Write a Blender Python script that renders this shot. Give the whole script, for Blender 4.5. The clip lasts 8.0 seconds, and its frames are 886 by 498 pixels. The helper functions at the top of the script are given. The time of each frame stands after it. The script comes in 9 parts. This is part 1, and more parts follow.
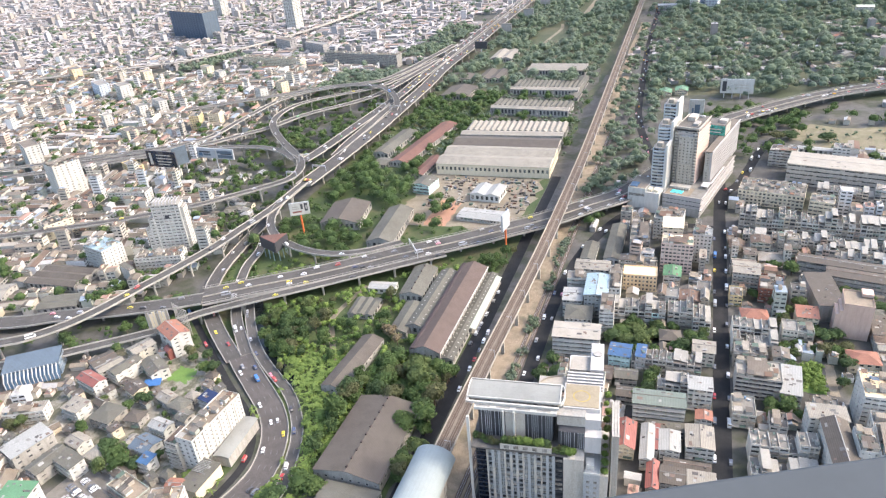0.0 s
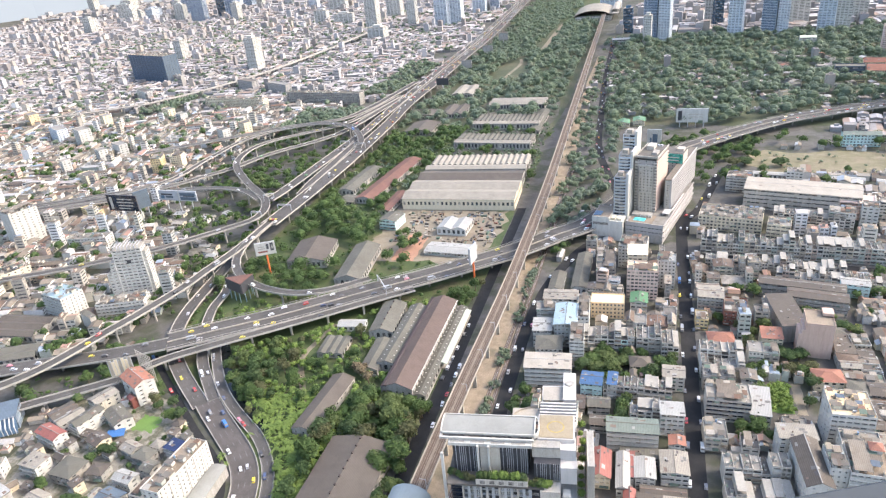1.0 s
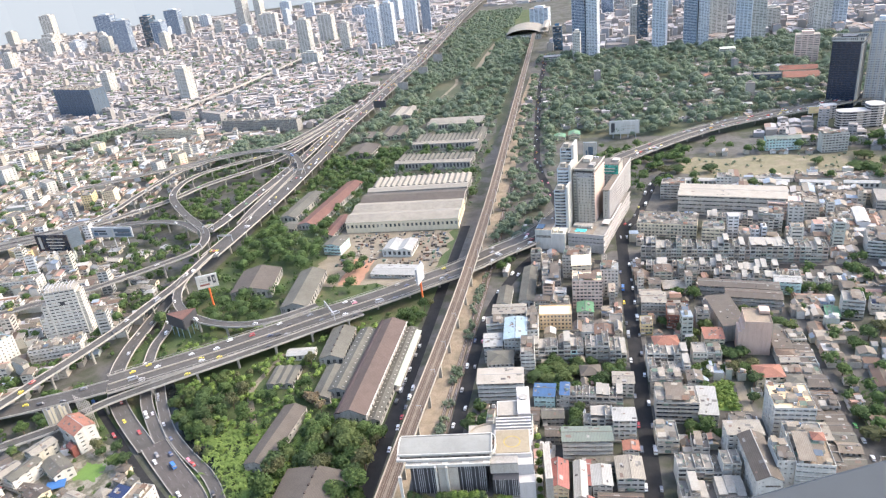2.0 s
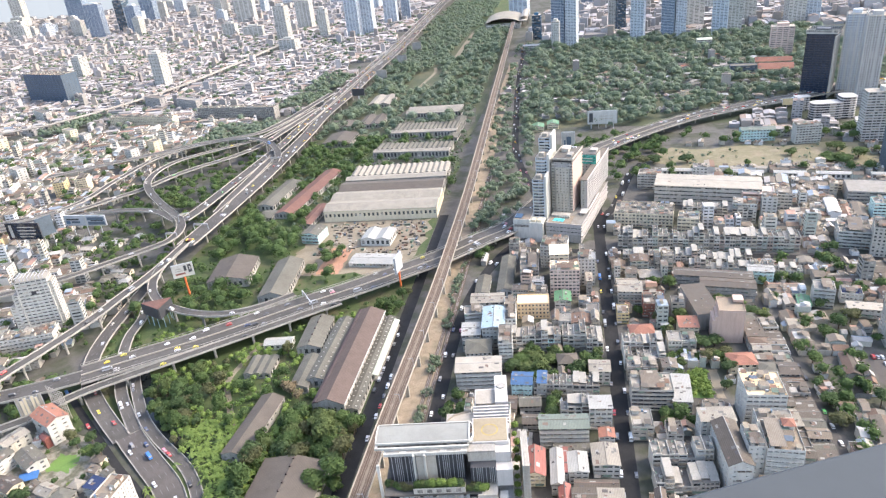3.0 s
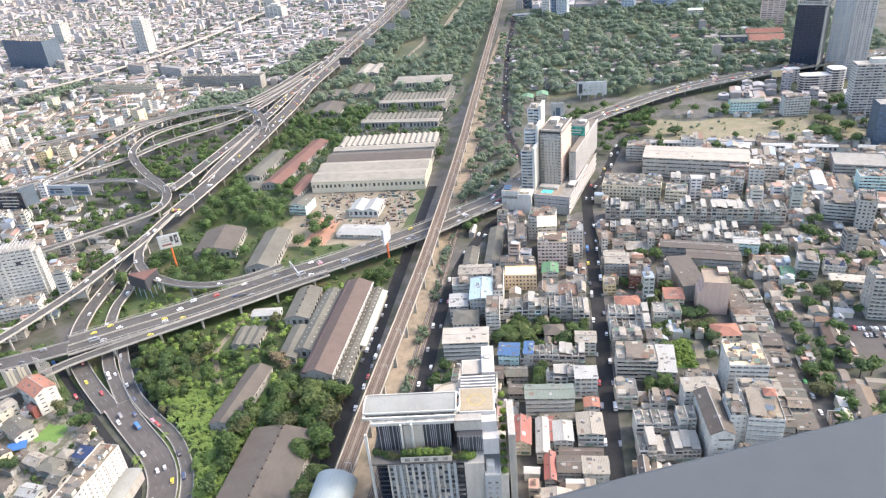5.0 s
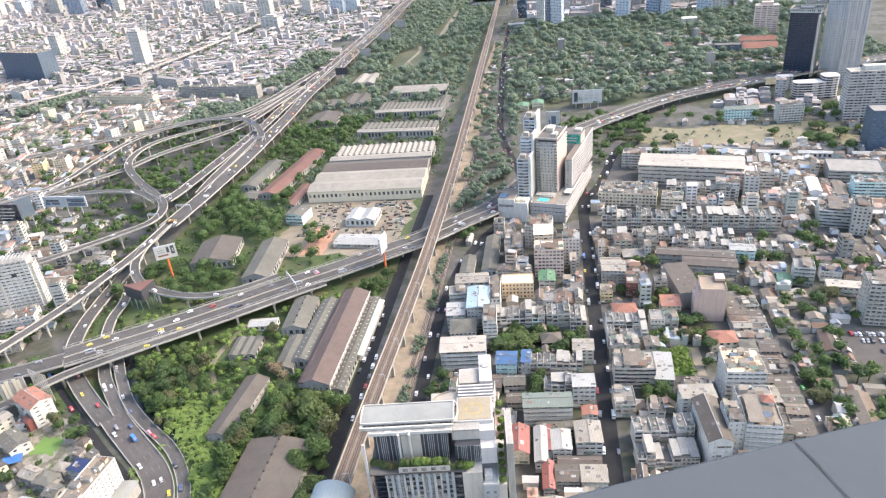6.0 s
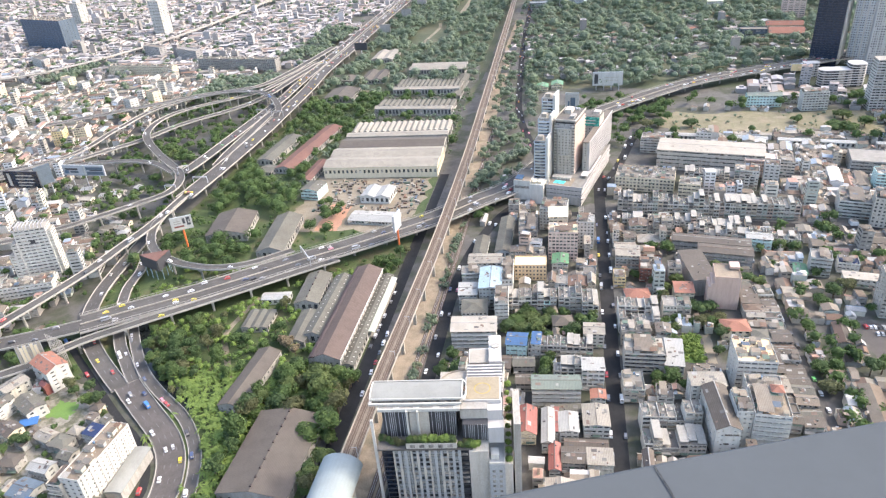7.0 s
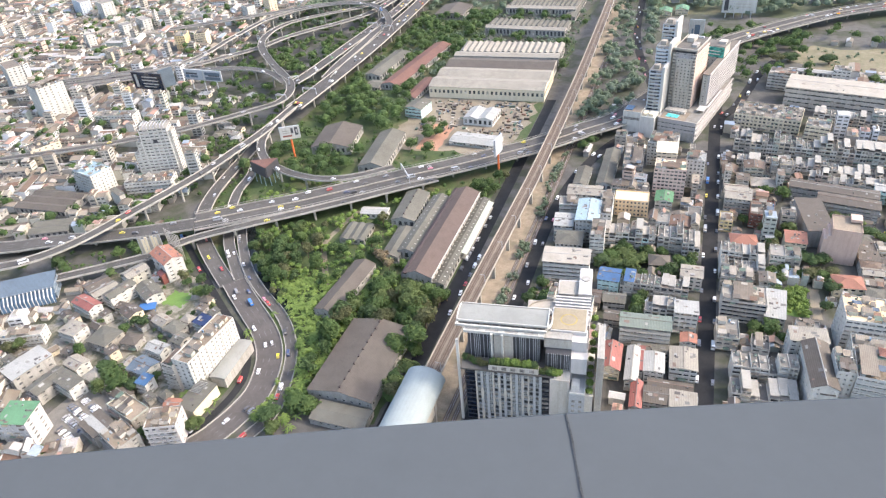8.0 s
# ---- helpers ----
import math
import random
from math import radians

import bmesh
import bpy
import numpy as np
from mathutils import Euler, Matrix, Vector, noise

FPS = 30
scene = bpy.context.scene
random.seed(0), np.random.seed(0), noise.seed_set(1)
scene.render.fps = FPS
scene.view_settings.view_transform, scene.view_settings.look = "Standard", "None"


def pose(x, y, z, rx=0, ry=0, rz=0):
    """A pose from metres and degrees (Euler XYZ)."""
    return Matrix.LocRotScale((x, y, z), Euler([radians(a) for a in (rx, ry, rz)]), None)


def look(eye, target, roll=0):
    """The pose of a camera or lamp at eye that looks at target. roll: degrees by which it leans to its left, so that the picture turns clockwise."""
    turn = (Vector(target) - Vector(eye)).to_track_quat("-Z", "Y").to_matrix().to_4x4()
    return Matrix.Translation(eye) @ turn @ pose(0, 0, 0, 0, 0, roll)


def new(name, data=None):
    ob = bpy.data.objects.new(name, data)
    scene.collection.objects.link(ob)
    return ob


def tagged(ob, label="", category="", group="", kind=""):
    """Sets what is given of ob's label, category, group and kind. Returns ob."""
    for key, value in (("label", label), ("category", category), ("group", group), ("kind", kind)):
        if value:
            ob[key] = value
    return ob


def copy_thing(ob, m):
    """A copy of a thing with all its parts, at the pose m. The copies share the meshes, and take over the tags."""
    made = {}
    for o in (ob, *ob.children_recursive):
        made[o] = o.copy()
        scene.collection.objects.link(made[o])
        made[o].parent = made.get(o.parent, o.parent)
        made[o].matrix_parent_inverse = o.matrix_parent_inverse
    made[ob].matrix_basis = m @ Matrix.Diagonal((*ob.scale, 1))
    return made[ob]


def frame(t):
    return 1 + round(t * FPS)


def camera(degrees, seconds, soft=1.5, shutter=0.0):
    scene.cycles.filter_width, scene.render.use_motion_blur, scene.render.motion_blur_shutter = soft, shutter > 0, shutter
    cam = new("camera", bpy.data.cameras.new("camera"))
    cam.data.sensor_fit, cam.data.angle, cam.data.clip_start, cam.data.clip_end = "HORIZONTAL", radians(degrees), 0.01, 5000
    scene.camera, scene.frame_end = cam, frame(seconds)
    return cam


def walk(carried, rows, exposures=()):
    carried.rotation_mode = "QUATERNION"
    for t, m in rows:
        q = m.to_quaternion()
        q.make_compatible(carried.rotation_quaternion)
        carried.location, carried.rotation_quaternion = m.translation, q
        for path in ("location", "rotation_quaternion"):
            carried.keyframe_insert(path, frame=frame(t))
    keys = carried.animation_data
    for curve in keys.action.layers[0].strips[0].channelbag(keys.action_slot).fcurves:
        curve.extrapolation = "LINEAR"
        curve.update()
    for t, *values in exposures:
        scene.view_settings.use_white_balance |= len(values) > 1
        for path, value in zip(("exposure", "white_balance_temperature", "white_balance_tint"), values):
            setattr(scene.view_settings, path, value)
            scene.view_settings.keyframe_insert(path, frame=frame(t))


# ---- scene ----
cam = camera(66.3, 8.0, 1.25)
EYE = 300.0
# seconds, way along the ledge, distance behind its edge, then the turns about x, y and z
ROWS = [
    (0.0, -2.912, 0.99, 61.53, 4.6, 19.22),
    (0.5, -2.730, 0.98, 63.14, 4.47, 17.99),
    (1.0, -2.548, 0.97, 64.15, 5.18, 15.91),
    (1.5, -2.366, 0.965, 65.54, 6.0, 12.46),
    (3.0, -1.820, 0.966, 64.23, 5.42, 8.79),
    (3.5, -1.638, 0.958, 63.38, 4.85, 8.45),
    (4.0, -1.456, 0.97, 62.13, 4.9, 8.69),
    (4.5, -1.274, 0.972, 61.49, 4.73, 8.21),
    (6.0, -0.728, 1.0, 62.44, 5.1, 7.61),
    (6.5, -0.546, 0.985, 62.18, 5.06, 7.09),
    (7.0, -0.364, 1.0, 60.84, 4.12, 9.49),
    (7.5, -0.182, 1.02, 57.2, 3.83, 14.09),
    (8.0, -0.000, 1.04, 55.17, 4.38, 18.9),
]
# the tower's round ledge: its middle, outer radius and top; the camera glides along its edge
LEDGE_R, LEDGE_TOP = 25.0, EYE - 1.165
LEDGE_TURN = math.atan2(0.346, 0.938)
LEDGE_X, LEDGE_Y = -math.sin(LEDGE_TURN) * (1.03 - LEDGE_R), math.cos(LEDGE_TURN) * (1.03 - LEDGE_R)


def on_ledge(along, back):
    a = LEDGE_TURN + math.pi / 2 - along / (LEDGE_R - back)
    return LEDGE_X + (LEDGE_R - back) * math.cos(a), LEDGE_Y + (LEDGE_R - back) * math.sin(a)


walk(cam, [(t, pose(*on_ledge(s, b), EYE, rx, ry, rz)) for t, s, b, rx, ry, rz in ROWS], [(0.0, 1.98, 6390, 11), (1.5, 1.97, 6390, 11), (3.5, 2.04, 6390, 11), (7.0, 2.06, 6390, 11), (8.0, 1.98, 6390, 11)])

# ---- daylight ----
SUN_AZ, SUN_EL = 72.0, 42.0  # degrees clockwise from +y, and above the horizon
world = bpy.data.worlds.new("world")
scene.world = world
world.use_nodes = True
wn = world.node_tree.nodes
sky = wn.new("ShaderNodeTexSky")
sky.sky_type = "NISHITA"
sky.sun_disc = False
sky.sun_elevation, sky.sun_rotation = radians(SUN_EL), radians(SUN_AZ)
sky.dust_density, sky.air_density, sky.ozone_density, sky.altitude = 3.8, 1.1, 0.9, 100
world.node_tree.links.new(sky.outputs[0], wn["Background"].inputs[0])
wn["Background"].inputs[1].default_value = 0.15
sun_way = Vector((math.sin(radians(SUN_AZ)) * math.cos(radians(SUN_EL)), math.cos(radians(SUN_AZ)) * math.cos(radians(SUN_EL)), math.sin(radians(SUN_EL))))
sun_data = bpy.data.lights.new("sun", "SUN")
sun_data.energy, sun_data.angle, sun_data.color = 0.66, radians(2.0), (1.0, 0.92, 0.79)
sun = new("sun", sun_data)
sun.matrix_world = look(sun_way * 900, (0, 0, 0))

# ---- materials ----
def mix_rgb(nt, kind, fac, a, b):
    n = nt.nodes.new("ShaderNodeMix")
    n.data_type, n.blend_type = "RGBA", kind
    for sock, v in ((n.inputs["Factor"], fac), (n.inputs[6], a), (n.inputs[7], b)):
        if isinstance(v, (int, float)):
            sock.default_value = v
        elif isinstance(v, tuple):
            sock.default_value = (*v, 1)
        else:
            nt.links.new(v, sock)
    return n.outputs[2]


def ramp_of(nt, fac, cols, sharp=False, lo=0.0, hi=1.0):
    n = nt.nodes.new("ShaderNodeValToRGB")
    n.color_ramp.interpolation = "CONSTANT" if sharp else "LINEAR"
    k = len(cols)
    steps = [lo + (hi - lo) * (i / k if sharp else i / max(1, k - 1)) for i in range(k)]
    while len(n.color_ramp.elements) < k:
        n.color_ramp.elements.new(0.5)
    for e, p, c in zip(n.color_ramp.elements, steps, cols):
        e.position, e.color = p, (*c, 1)
    nt.links.new(fac, n.inputs[0])
    return n.outputs[0]


def noise_of(nt, where, scale, detail=4.0, rough=0.6):
    n = nt.nodes.new("ShaderNodeTexNoise")
    n.inputs["Scale"].default_value, n.inputs["Detail"].default_value, n.inputs["Roughness"].default_value = scale, detail, rough
    nt.links.new(where, n.inputs["Vector"])
    return n.outputs["Fac"]


def surface(name, cols, rnd="", rough=0.85, big=0.03, small=0.6, stain=(0.55, 0.52, 0.48), stains=0.35, grain=0.25, bump=0.3, metal=0.0, ribs=0.0, ribs_axis="X", spec=0.3, streaks=False):
    """A weathered surface: its colours chosen by noise, by object or by island; broad stains, fine grain, relief and, if asked, ribs."""
    m = bpy.data.materials.new(name)
    m.use_nodes = True
    nt = m.node_tree
    b = nt.nodes["Principled BSDF"]
    b.inputs["Roughness"].default_value, b.inputs["Metallic"].default_value, b.inputs["Specular IOR Level"].default_value = rough, metal, spec
    geo = nt.nodes.new("ShaderNodeNewGeometry")
    where = geo.outputs["Position"]
    if rnd == "object":
        pick = nt.nodes.new("ShaderNodeObjectInfo").outputs["Random"]
        base = ramp_of(nt, pick, cols, True)
    elif rnd == "island":
        base = ramp_of(nt, geo.outputs["Random Per Island"], cols, True)
    else:
        base = ramp_of(nt, noise_of(nt, where, big, 3.0), cols, False, 0.33, 0.68)
    stain_at, stain_size = where, small * 0.23
    if streaks:  # rain marks that run down the wall
        down = nt.nodes.new("ShaderNodeVectorMath")
        down.operation = "MULTIPLY"
        down.inputs[1].default_value = (1.0, 1.0, 0.14)
        nt.links.new(where, down.inputs[0])
        stain_at, stain_size = down.outputs[0], 0.4
    dirt = ramp_of(nt, noise_of(nt, stain_at, stain_size, 5.0, 0.7), [(0, 0, 0), (1, 1, 1)], False, 0.42, 0.72)
    amount = nt.nodes.new("ShaderNodeMath")
    amount.operation = "MULTIPLY"
    amount.inputs[1].default_value = stains
    nt.links.new(dirt, amount.inputs[0])
    col = mix_rgb(nt, "MULTIPLY", amount.outputs[0], base, stain)
    fine = noise_of(nt, where, small * 3.0, 3.0, 0.7)
    shade = ramp_of(nt, fine, [(1 - grain,) * 3, (1 + grain * 0.5,) * 3], False, 0.3, 0.7)
    col = mix_rgb(nt, "MULTIPLY", 1.0, col, shade)
    height = fine
    if ribs:
        tc = nt.nodes.new("ShaderNodeTexCoord")
        w = nt.nodes.new("ShaderNodeTexWave")
        w.bands_direction = ribs_axis
        w.inputs["Scale"].default_value = 0.314 / ribs
        w.inputs["Distortion"].default_value = 0.0
        nt.links.new(tc.outputs["Object"], w.inputs["Vector"])
        lines = ramp_of(nt, w.outputs["Fac"], [(0.72, 0.72, 0.72), (1, 1, 1)], False, 0.0, 0.35)
        col = mix_rgb(nt, "MULTIPLY", 1.0, col, lines)
        height = w.outputs["Fac"]
    nt.links.new(col, b.inputs["Base Color"])
    if bump:
        bp = nt.nodes.new("ShaderNodeBump")
        bp.inputs["Strength"].default_value, bp.inputs["Distance"].default_value = bump, 0.1
        nt.links.new(height, bp.inputs["Height"])
        nt.links.new(bp.outputs[0], b.inputs["Normal"])
    return m


WALL_COLS = [(0.509, 0.481, 0.4), (0.437, 0.393, 0.326), (0.582, 0.551, 0.487), (0.364, 0.324, 0.271), (0.5, 0.429, 0.319), (0.564, 0.525, 0.446), (0.418, 0.411, 0.374), (0.473, 0.358, 0.286), (0.327, 0.298, 0.255), (0.546, 0.516, 0.454), (0.401, 0.419, 0.358), (0.483, 0.437, 0.367)]
ROOF_COLS = [(0.153, 0.125, 0.0935), (0.19, 0.155, 0.116), (0.123, 0.0959, 0.0753), (0.269, 0.232, 0.182), (0.143, 0.0992, 0.0701), (0.172, 0.14, 0.107), (0.344, 0.303, 0.248), (0.129, 0.105, 0.0812), (0.172, 0.105, 0.0701), (0.215, 0.18, 0.138), (0.156, 0.13, 0.1), (0.246, 0.202, 0.15)]
M = {}
M["wall"] = surface("weathered_plaster", WALL_COLS, "object", stains=0.6, grain=0.2, streaks=True)
M["roof"] = surface("old_sheet_roof", ROOF_COLS, "object", 0.6, ribs=0.9, stain=(0.5, 0.42, 0.36), stains=0.6)
M["flat"] = surface("roof_slab", [(0.19, 0.174, 0.15), (0.151, 0.136, 0.119), (0.224, 0.207, 0.18), (0.174, 0.146, 0.119), (0.257, 0.239, 0.212), (0.129, 0.117, 0.103)], "object", stains=0.7)
M["far_wall"] = surface("far_plaster", WALL_COLS + [(0.64, 0.63, 0.61)] * 3, "island", stains=0.3, streaks=True)
M["far_roof"] = surface("far_roofs", ROOF_COLS + [(0.46, 0.44, 0.41), (0.40, 0.38, 0.35), (0.36, 0.33, 0.30), (0.34, 0.21, 0.16), (0.26, 0.30, 0.34)], "island", 0.7)
# Own tones for the far city, roofs paled to imitate distance haze.
M["far_pale"] = surface("pale_far_walls", [(0.363, 0.347, 0.337), (0.446, 0.428, 0.419), (0.28, 0.266, 0.249), (0.297, 0.299, 0.305), (0.379, 0.331, 0.282), (0.247, 0.226, 0.209), (0.329, 0.306, 0.282)], "island", stains=0.2)
M["far_slab"] = surface("pale_far_roofs", [(0.286, 0.262, 0.245), (0.397, 0.366, 0.347), (0.209, 0.189, 0.174), (0.329, 0.293, 0.265), (0.286, 0.21, 0.164), (0.483, 0.449, 0.428), (0.243, 0.21, 0.184)], "island", 0.7)
M["white"] = surface("white_paint", [(0.549, 0.531, 0.48), (0.477, 0.46, 0.413)], stains=0.5, grain=0.1, streaks=True)
M["cream"] = surface("cream_paint", [(0.655, 0.568, 0.408), (0.602, 0.516, 0.376)], stains=0.3, grain=0.1, streaks=True)
M["pink"] = surface("pink_paint", [(0.602, 0.457, 0.388), (0.541, 0.417, 0.348)], stains=0.35, grain=0.1, streaks=True)
M["orange"] = surface("orange_paint", [(0.739, 0.549, 0.336), (0.672, 0.504, 0.315)], stains=0.3, grain=0.1, streaks=True)
M["yellow"] = surface("yellow_paint", [(0.62, 0.49, 0.264), (0.56, 0.44, 0.253)], stains=0.25, grain=0.1, streaks=True)
M["greywall"] = surface("grey_plaster", [(0.51, 0.47, 0.401), (0.428, 0.393, 0.336)], stains=0.4, streaks=True)
M["oldwall"] = surface("stained_concrete", [(0.381, 0.361, 0.326), (0.308, 0.29, 0.259)], stains=0.7, streaks=True)
M["brick"] = surface("red_brick_wall", [(0.30, 0.13, 0.09), (0.24, 0.11, 0.08)], stains=0.4)
M["mint"] = surface("mint_paint", [(0.50, 0.68, 0.62), (0.58, 0.70, 0.66)], stains=0.3, streaks=True)
M["blue"] = surface("blue_sheet", [(0.0476, 0.103, 0.22), (0.068, 0.136, 0.243)], rough=0.5, ribs=0.9, stains=0.4)
M["teal"] = surface("pale_blue_roof", [(0.281, 0.374, 0.409), (0.328, 0.408, 0.436)], rough=0.5, ribs=0.9, stains=0.3)
M["green"] = surface("green_sheet", [(0.103, 0.22, 0.114), (0.134, 0.257, 0.143)], rough=0.6, ribs=0.9, stains=0.3)
M["greygreen"] = surface("grey_green_roof", [(0.139, 0.173, 0.143), (0.171, 0.196, 0.164)], rough=0.6, ribs=0.9, stains=0.4)
M["terracotta"] = surface("clay_tile", [(0.328, 0.149, 0.102), (0.282, 0.133, 0.0938)], rough=0.8, ribs=0.5, stains=0.4)
M["rust"] = surface("red_brown_sheet", [(0.187, 0.0935, 0.068), (0.145, 0.0765, 0.0595)], rough=0.7, ribs=0.9, stains=0.5)
M["brownroof"] = surface("brown_sheet", [(0.101, 0.0822, 0.0664), (0.121, 0.102, 0.0807)], rough=0.7, ribs=0.9, stains=0.45)
M["redbrown"] = surface("red_brown_old_sheet", [(0.123, 0.088, 0.072), (0.107, 0.0784, 0.0648)], rough=0.75, ribs=0.9, stains=0.45)
M["shedroof"] = surface("cement_sheet_roof", [(0.118, 0.11, 0.0893), (0.151, 0.141, 0.114)], rough=0.85, ribs=0.9, stains=0.45)
M["paleroof"] = surface("pale_sheet_roof", [(0.305, 0.273, 0.222), (0.265, 0.238, 0.193)], rough=0.7, ribs=0.9, stains=0.5)
M["whiteroof"] = surface("white_sheet_roof", [(0.362, 0.352, 0.321), (0.315, 0.307, 0.279)], rough=0.5, ribs=0.9, stains=0.3)
M["brownflat"] = surface("brown_roof_felt", [(0.212, 0.17, 0.126), (0.276, 0.22, 0.162)], stains=0.6)
M["redsheet"] = surface("faded_red_sheet", [(0.286, 0.102, 0.0816), (0.245, 0.0952, 0.0748)], rough=0.6, ribs=0.9, stains=0.4)
M["tarp"] = surface("blue_tarpaulin", [(0.048, 0.134, 0.324), (0.064, 0.168, 0.36)], rough=0.5, stains=0.2)
M["hotelwall"] = surface("beige_grey_cladding", [(0.396, 0.369, 0.342), (0.342, 0.324, 0.306)], stains=0.3, streaks=True)
M["hotelwhite"] = surface("weathered_white_paint", [(0.515, 0.487, 0.454), (0.459, 0.431, 0.403)], stains=0.35, grain=0.1, streaks=True)
# Cladding of the condominium; its grey carries the shade of the fronts.
M["condowall"] = surface("shade_toned_cladding", [(0.374, 0.38, 0.37), (0.324, 0.332, 0.327)], stains=0.25)
M["mauve"] = surface("faded_pink_paint", [(0.581, 0.417, 0.334), (0.519, 0.378, 0.3)], stains=0.4, grain=0.1, streaks=True)
M["solar"] = surface("solar_cells", [(0.02, 0.03, 0.07), (0.03, 0.04, 0.09)], rough=0.25, stains=0.1)
M["concrete"] = surface("viaduct_concrete", [(0.39, 0.36, 0.316), (0.315, 0.297, 0.265)], stains=0.5)
M["trackline"] = surface("rusty_concrete", [(0.241, 0.197, 0.153), (0.197, 0.159, 0.126)], stains=0.5)
M["track"] = surface("track_bed", [(0.132, 0.0929, 0.0685), (0.108, 0.0785, 0.0588)], stains=0.5, grain=0.4, small=1.2)
M["palecon"] = surface("pale_concrete", [(0.364, 0.327, 0.272), (0.318, 0.287, 0.241)], stains=0.4)
# Dark asphalt, lowered further so that street shade is in the colour.
M["asphalt"] = surface("asphalt", [(0.026, 0.026, 0.0274), (0.0356, 0.0349, 0.0349)], stains=0.5, stain=(0.6, 0.58, 0.56), big=0.05, spec=0.1)
M["asphalt2"] = surface("worn_asphalt", [(0.0706, 0.0646, 0.0581), (0.0995, 0.0909, 0.0817)], stains=0.5, big=0.04)
M["greyroad"] = surface("brown_grey_asphalt", [(0.0819, 0.072, 0.0655), (0.0998, 0.088, 0.0798)], stains=0.5, big=0.05)
M["marking"] = surface("road_paint", [(0.215, 0.215, 0.21), (0.185, 0.185, 0.178)], stains=0.4)
M["dirt"] = surface("bare_earth", [(0.203, 0.164, 0.113), (0.248, 0.209, 0.153), (0.169, 0.141, 0.0959)], stains=0.4, grain=0.35)
M["drygrass"] = surface("dry_grass_field", [(0.23, 0.191, 0.128), (0.178, 0.162, 0.0935), (0.264, 0.221, 0.153)], stains=0.5, grain=0.4, big=0.04)
M["redearth"] = surface("red_court", [(0.398, 0.214, 0.13), (0.347, 0.194, 0.13)], stains=0.3)
M["grass"] = surface("rough_grass", [(0.0507, 0.0749, 0.0242), (0.072, 0.0976, 0.0346), (0.122, 0.112, 0.0587)], stains=0.4, grain=0.5, small=1.0, bump=0.8)
M["lawn"] = surface("bright_lawn", [(0.102, 0.187, 0.0425), (0.128, 0.212, 0.051), (0.085, 0.145, 0.0425)], stains=0.2, grain=0.4, small=1.0)
M["mintroof"] = surface("pale_green_roof", [(0.533, 0.568, 0.43), (0.482, 0.516, 0.396)], rough=0.6, ribs=0.9, stains=0.35)
M["stationroof"] = surface("station_roof_sheet", [(0.276, 0.304, 0.295), (0.245, 0.272, 0.264)], rough=0.65, stains=0.25, grain=0.06)
# Pale blue-grey imitates the haze that lies over the far towers.
M["fartower"] = surface("haze_tinted_cladding", [(0.54, 0.58, 0.61), (0.48, 0.52, 0.56)], stains=0.2)
M["steel"] = surface("painted_steel", [(0.45, 0.46, 0.47), (0.40, 0.41, 0.42)], rough=0.5, stains=0.3)
M["darksteel"] = surface("dark_steel", [(0.05, 0.05, 0.055), (0.07, 0.07, 0.075)], rough=0.5, stains=0.3)
M["orangepaint"] = surface("orange_pole_paint", [(0.70, 0.17, 0.05), (0.62, 0.15, 0.05)], rough=0.5, stains=0.2)
M["tank"] = surface("steel_tank", [(0.55, 0.56, 0.57), (0.20, 0.30, 0.42), (0.62, 0.62, 0.62)], "object", 0.35, metal=0.4)
M["ground"] = surface("city_ground", [(0.0814, 0.0775, 0.069), (0.118, 0.109, 0.0977), (0.0567, 0.0612, 0.0364), (0.101, 0.0942, 0.0853)], big=0.02, stains=0.6, grain=0.35, small=0.8)
M["trunk"] = surface("bark", [(0.16, 0.12, 0.08), (0.11, 0.08, 0.06)], stains=0.3)
M["tyre"] = surface("tyre_rubber", [(0.02, 0.02, 0.02), (0.03, 0.03, 0.03)], stains=0.1)
M["ledge"] = surface("ledge_grey_paint", [(0.078, 0.088, 0.097), (0.083, 0.093, 0.102)], rough=0.9, stains=0.12, small=6.0, big=1.5, grain=0.03, bump=0.0, spec=0.08)
M["seam"] = surface("sealant", [(0.042, 0.046, 0.05), (0.05, 0.053, 0.058)], stains=0.1, small=6.0)


def leaf_stuff(name, cols):
    m = surface(name, cols, "object", 0.7, stains=0.45, stain=(0.5, 0.55, 0.4), grain=0.5, small=0.8, bump=0.0, spec=0.15)
    m.node_tree.nodes["Principled BSDF"].inputs["Subsurface Weight"].default_value = 0.0
    return m


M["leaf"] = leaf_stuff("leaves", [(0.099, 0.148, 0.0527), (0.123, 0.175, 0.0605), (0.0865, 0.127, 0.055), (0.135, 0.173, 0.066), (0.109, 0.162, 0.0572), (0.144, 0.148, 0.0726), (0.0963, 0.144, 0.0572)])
M["grove_leaf"] = surface("grove_leaves", [(0.0673, 0.104, 0.0457), (0.114, 0.17, 0.0594), (0.0923, 0.138, 0.0571), (0.162, 0.207, 0.08)], "", big=0.05, stains=0.45, stain=(0.5, 0.55, 0.4), grain=0.5, small=0.8, bump=0, spec=0.15)
M["palm"] = surface("banana_leaves", [(0.109, 0.173, 0.0464), (0.224, 0.307, 0.0788), (0.154, 0.224, 0.0579)], big=0.045, stains=0.3, grain=0.4, small=1.0, bump=0)
# Paler and bluer than the near leaves, imitating haze over far trees.
M["far_leaf"] = surface("hazed_leaves", [(0.165, 0.218, 0.142), (0.192, 0.237, 0.149), (0.178, 0.226, 0.164), (0.214, 0.232, 0.156)], "", stains=0.4, grain=0.4, small=0.5, bump=0)


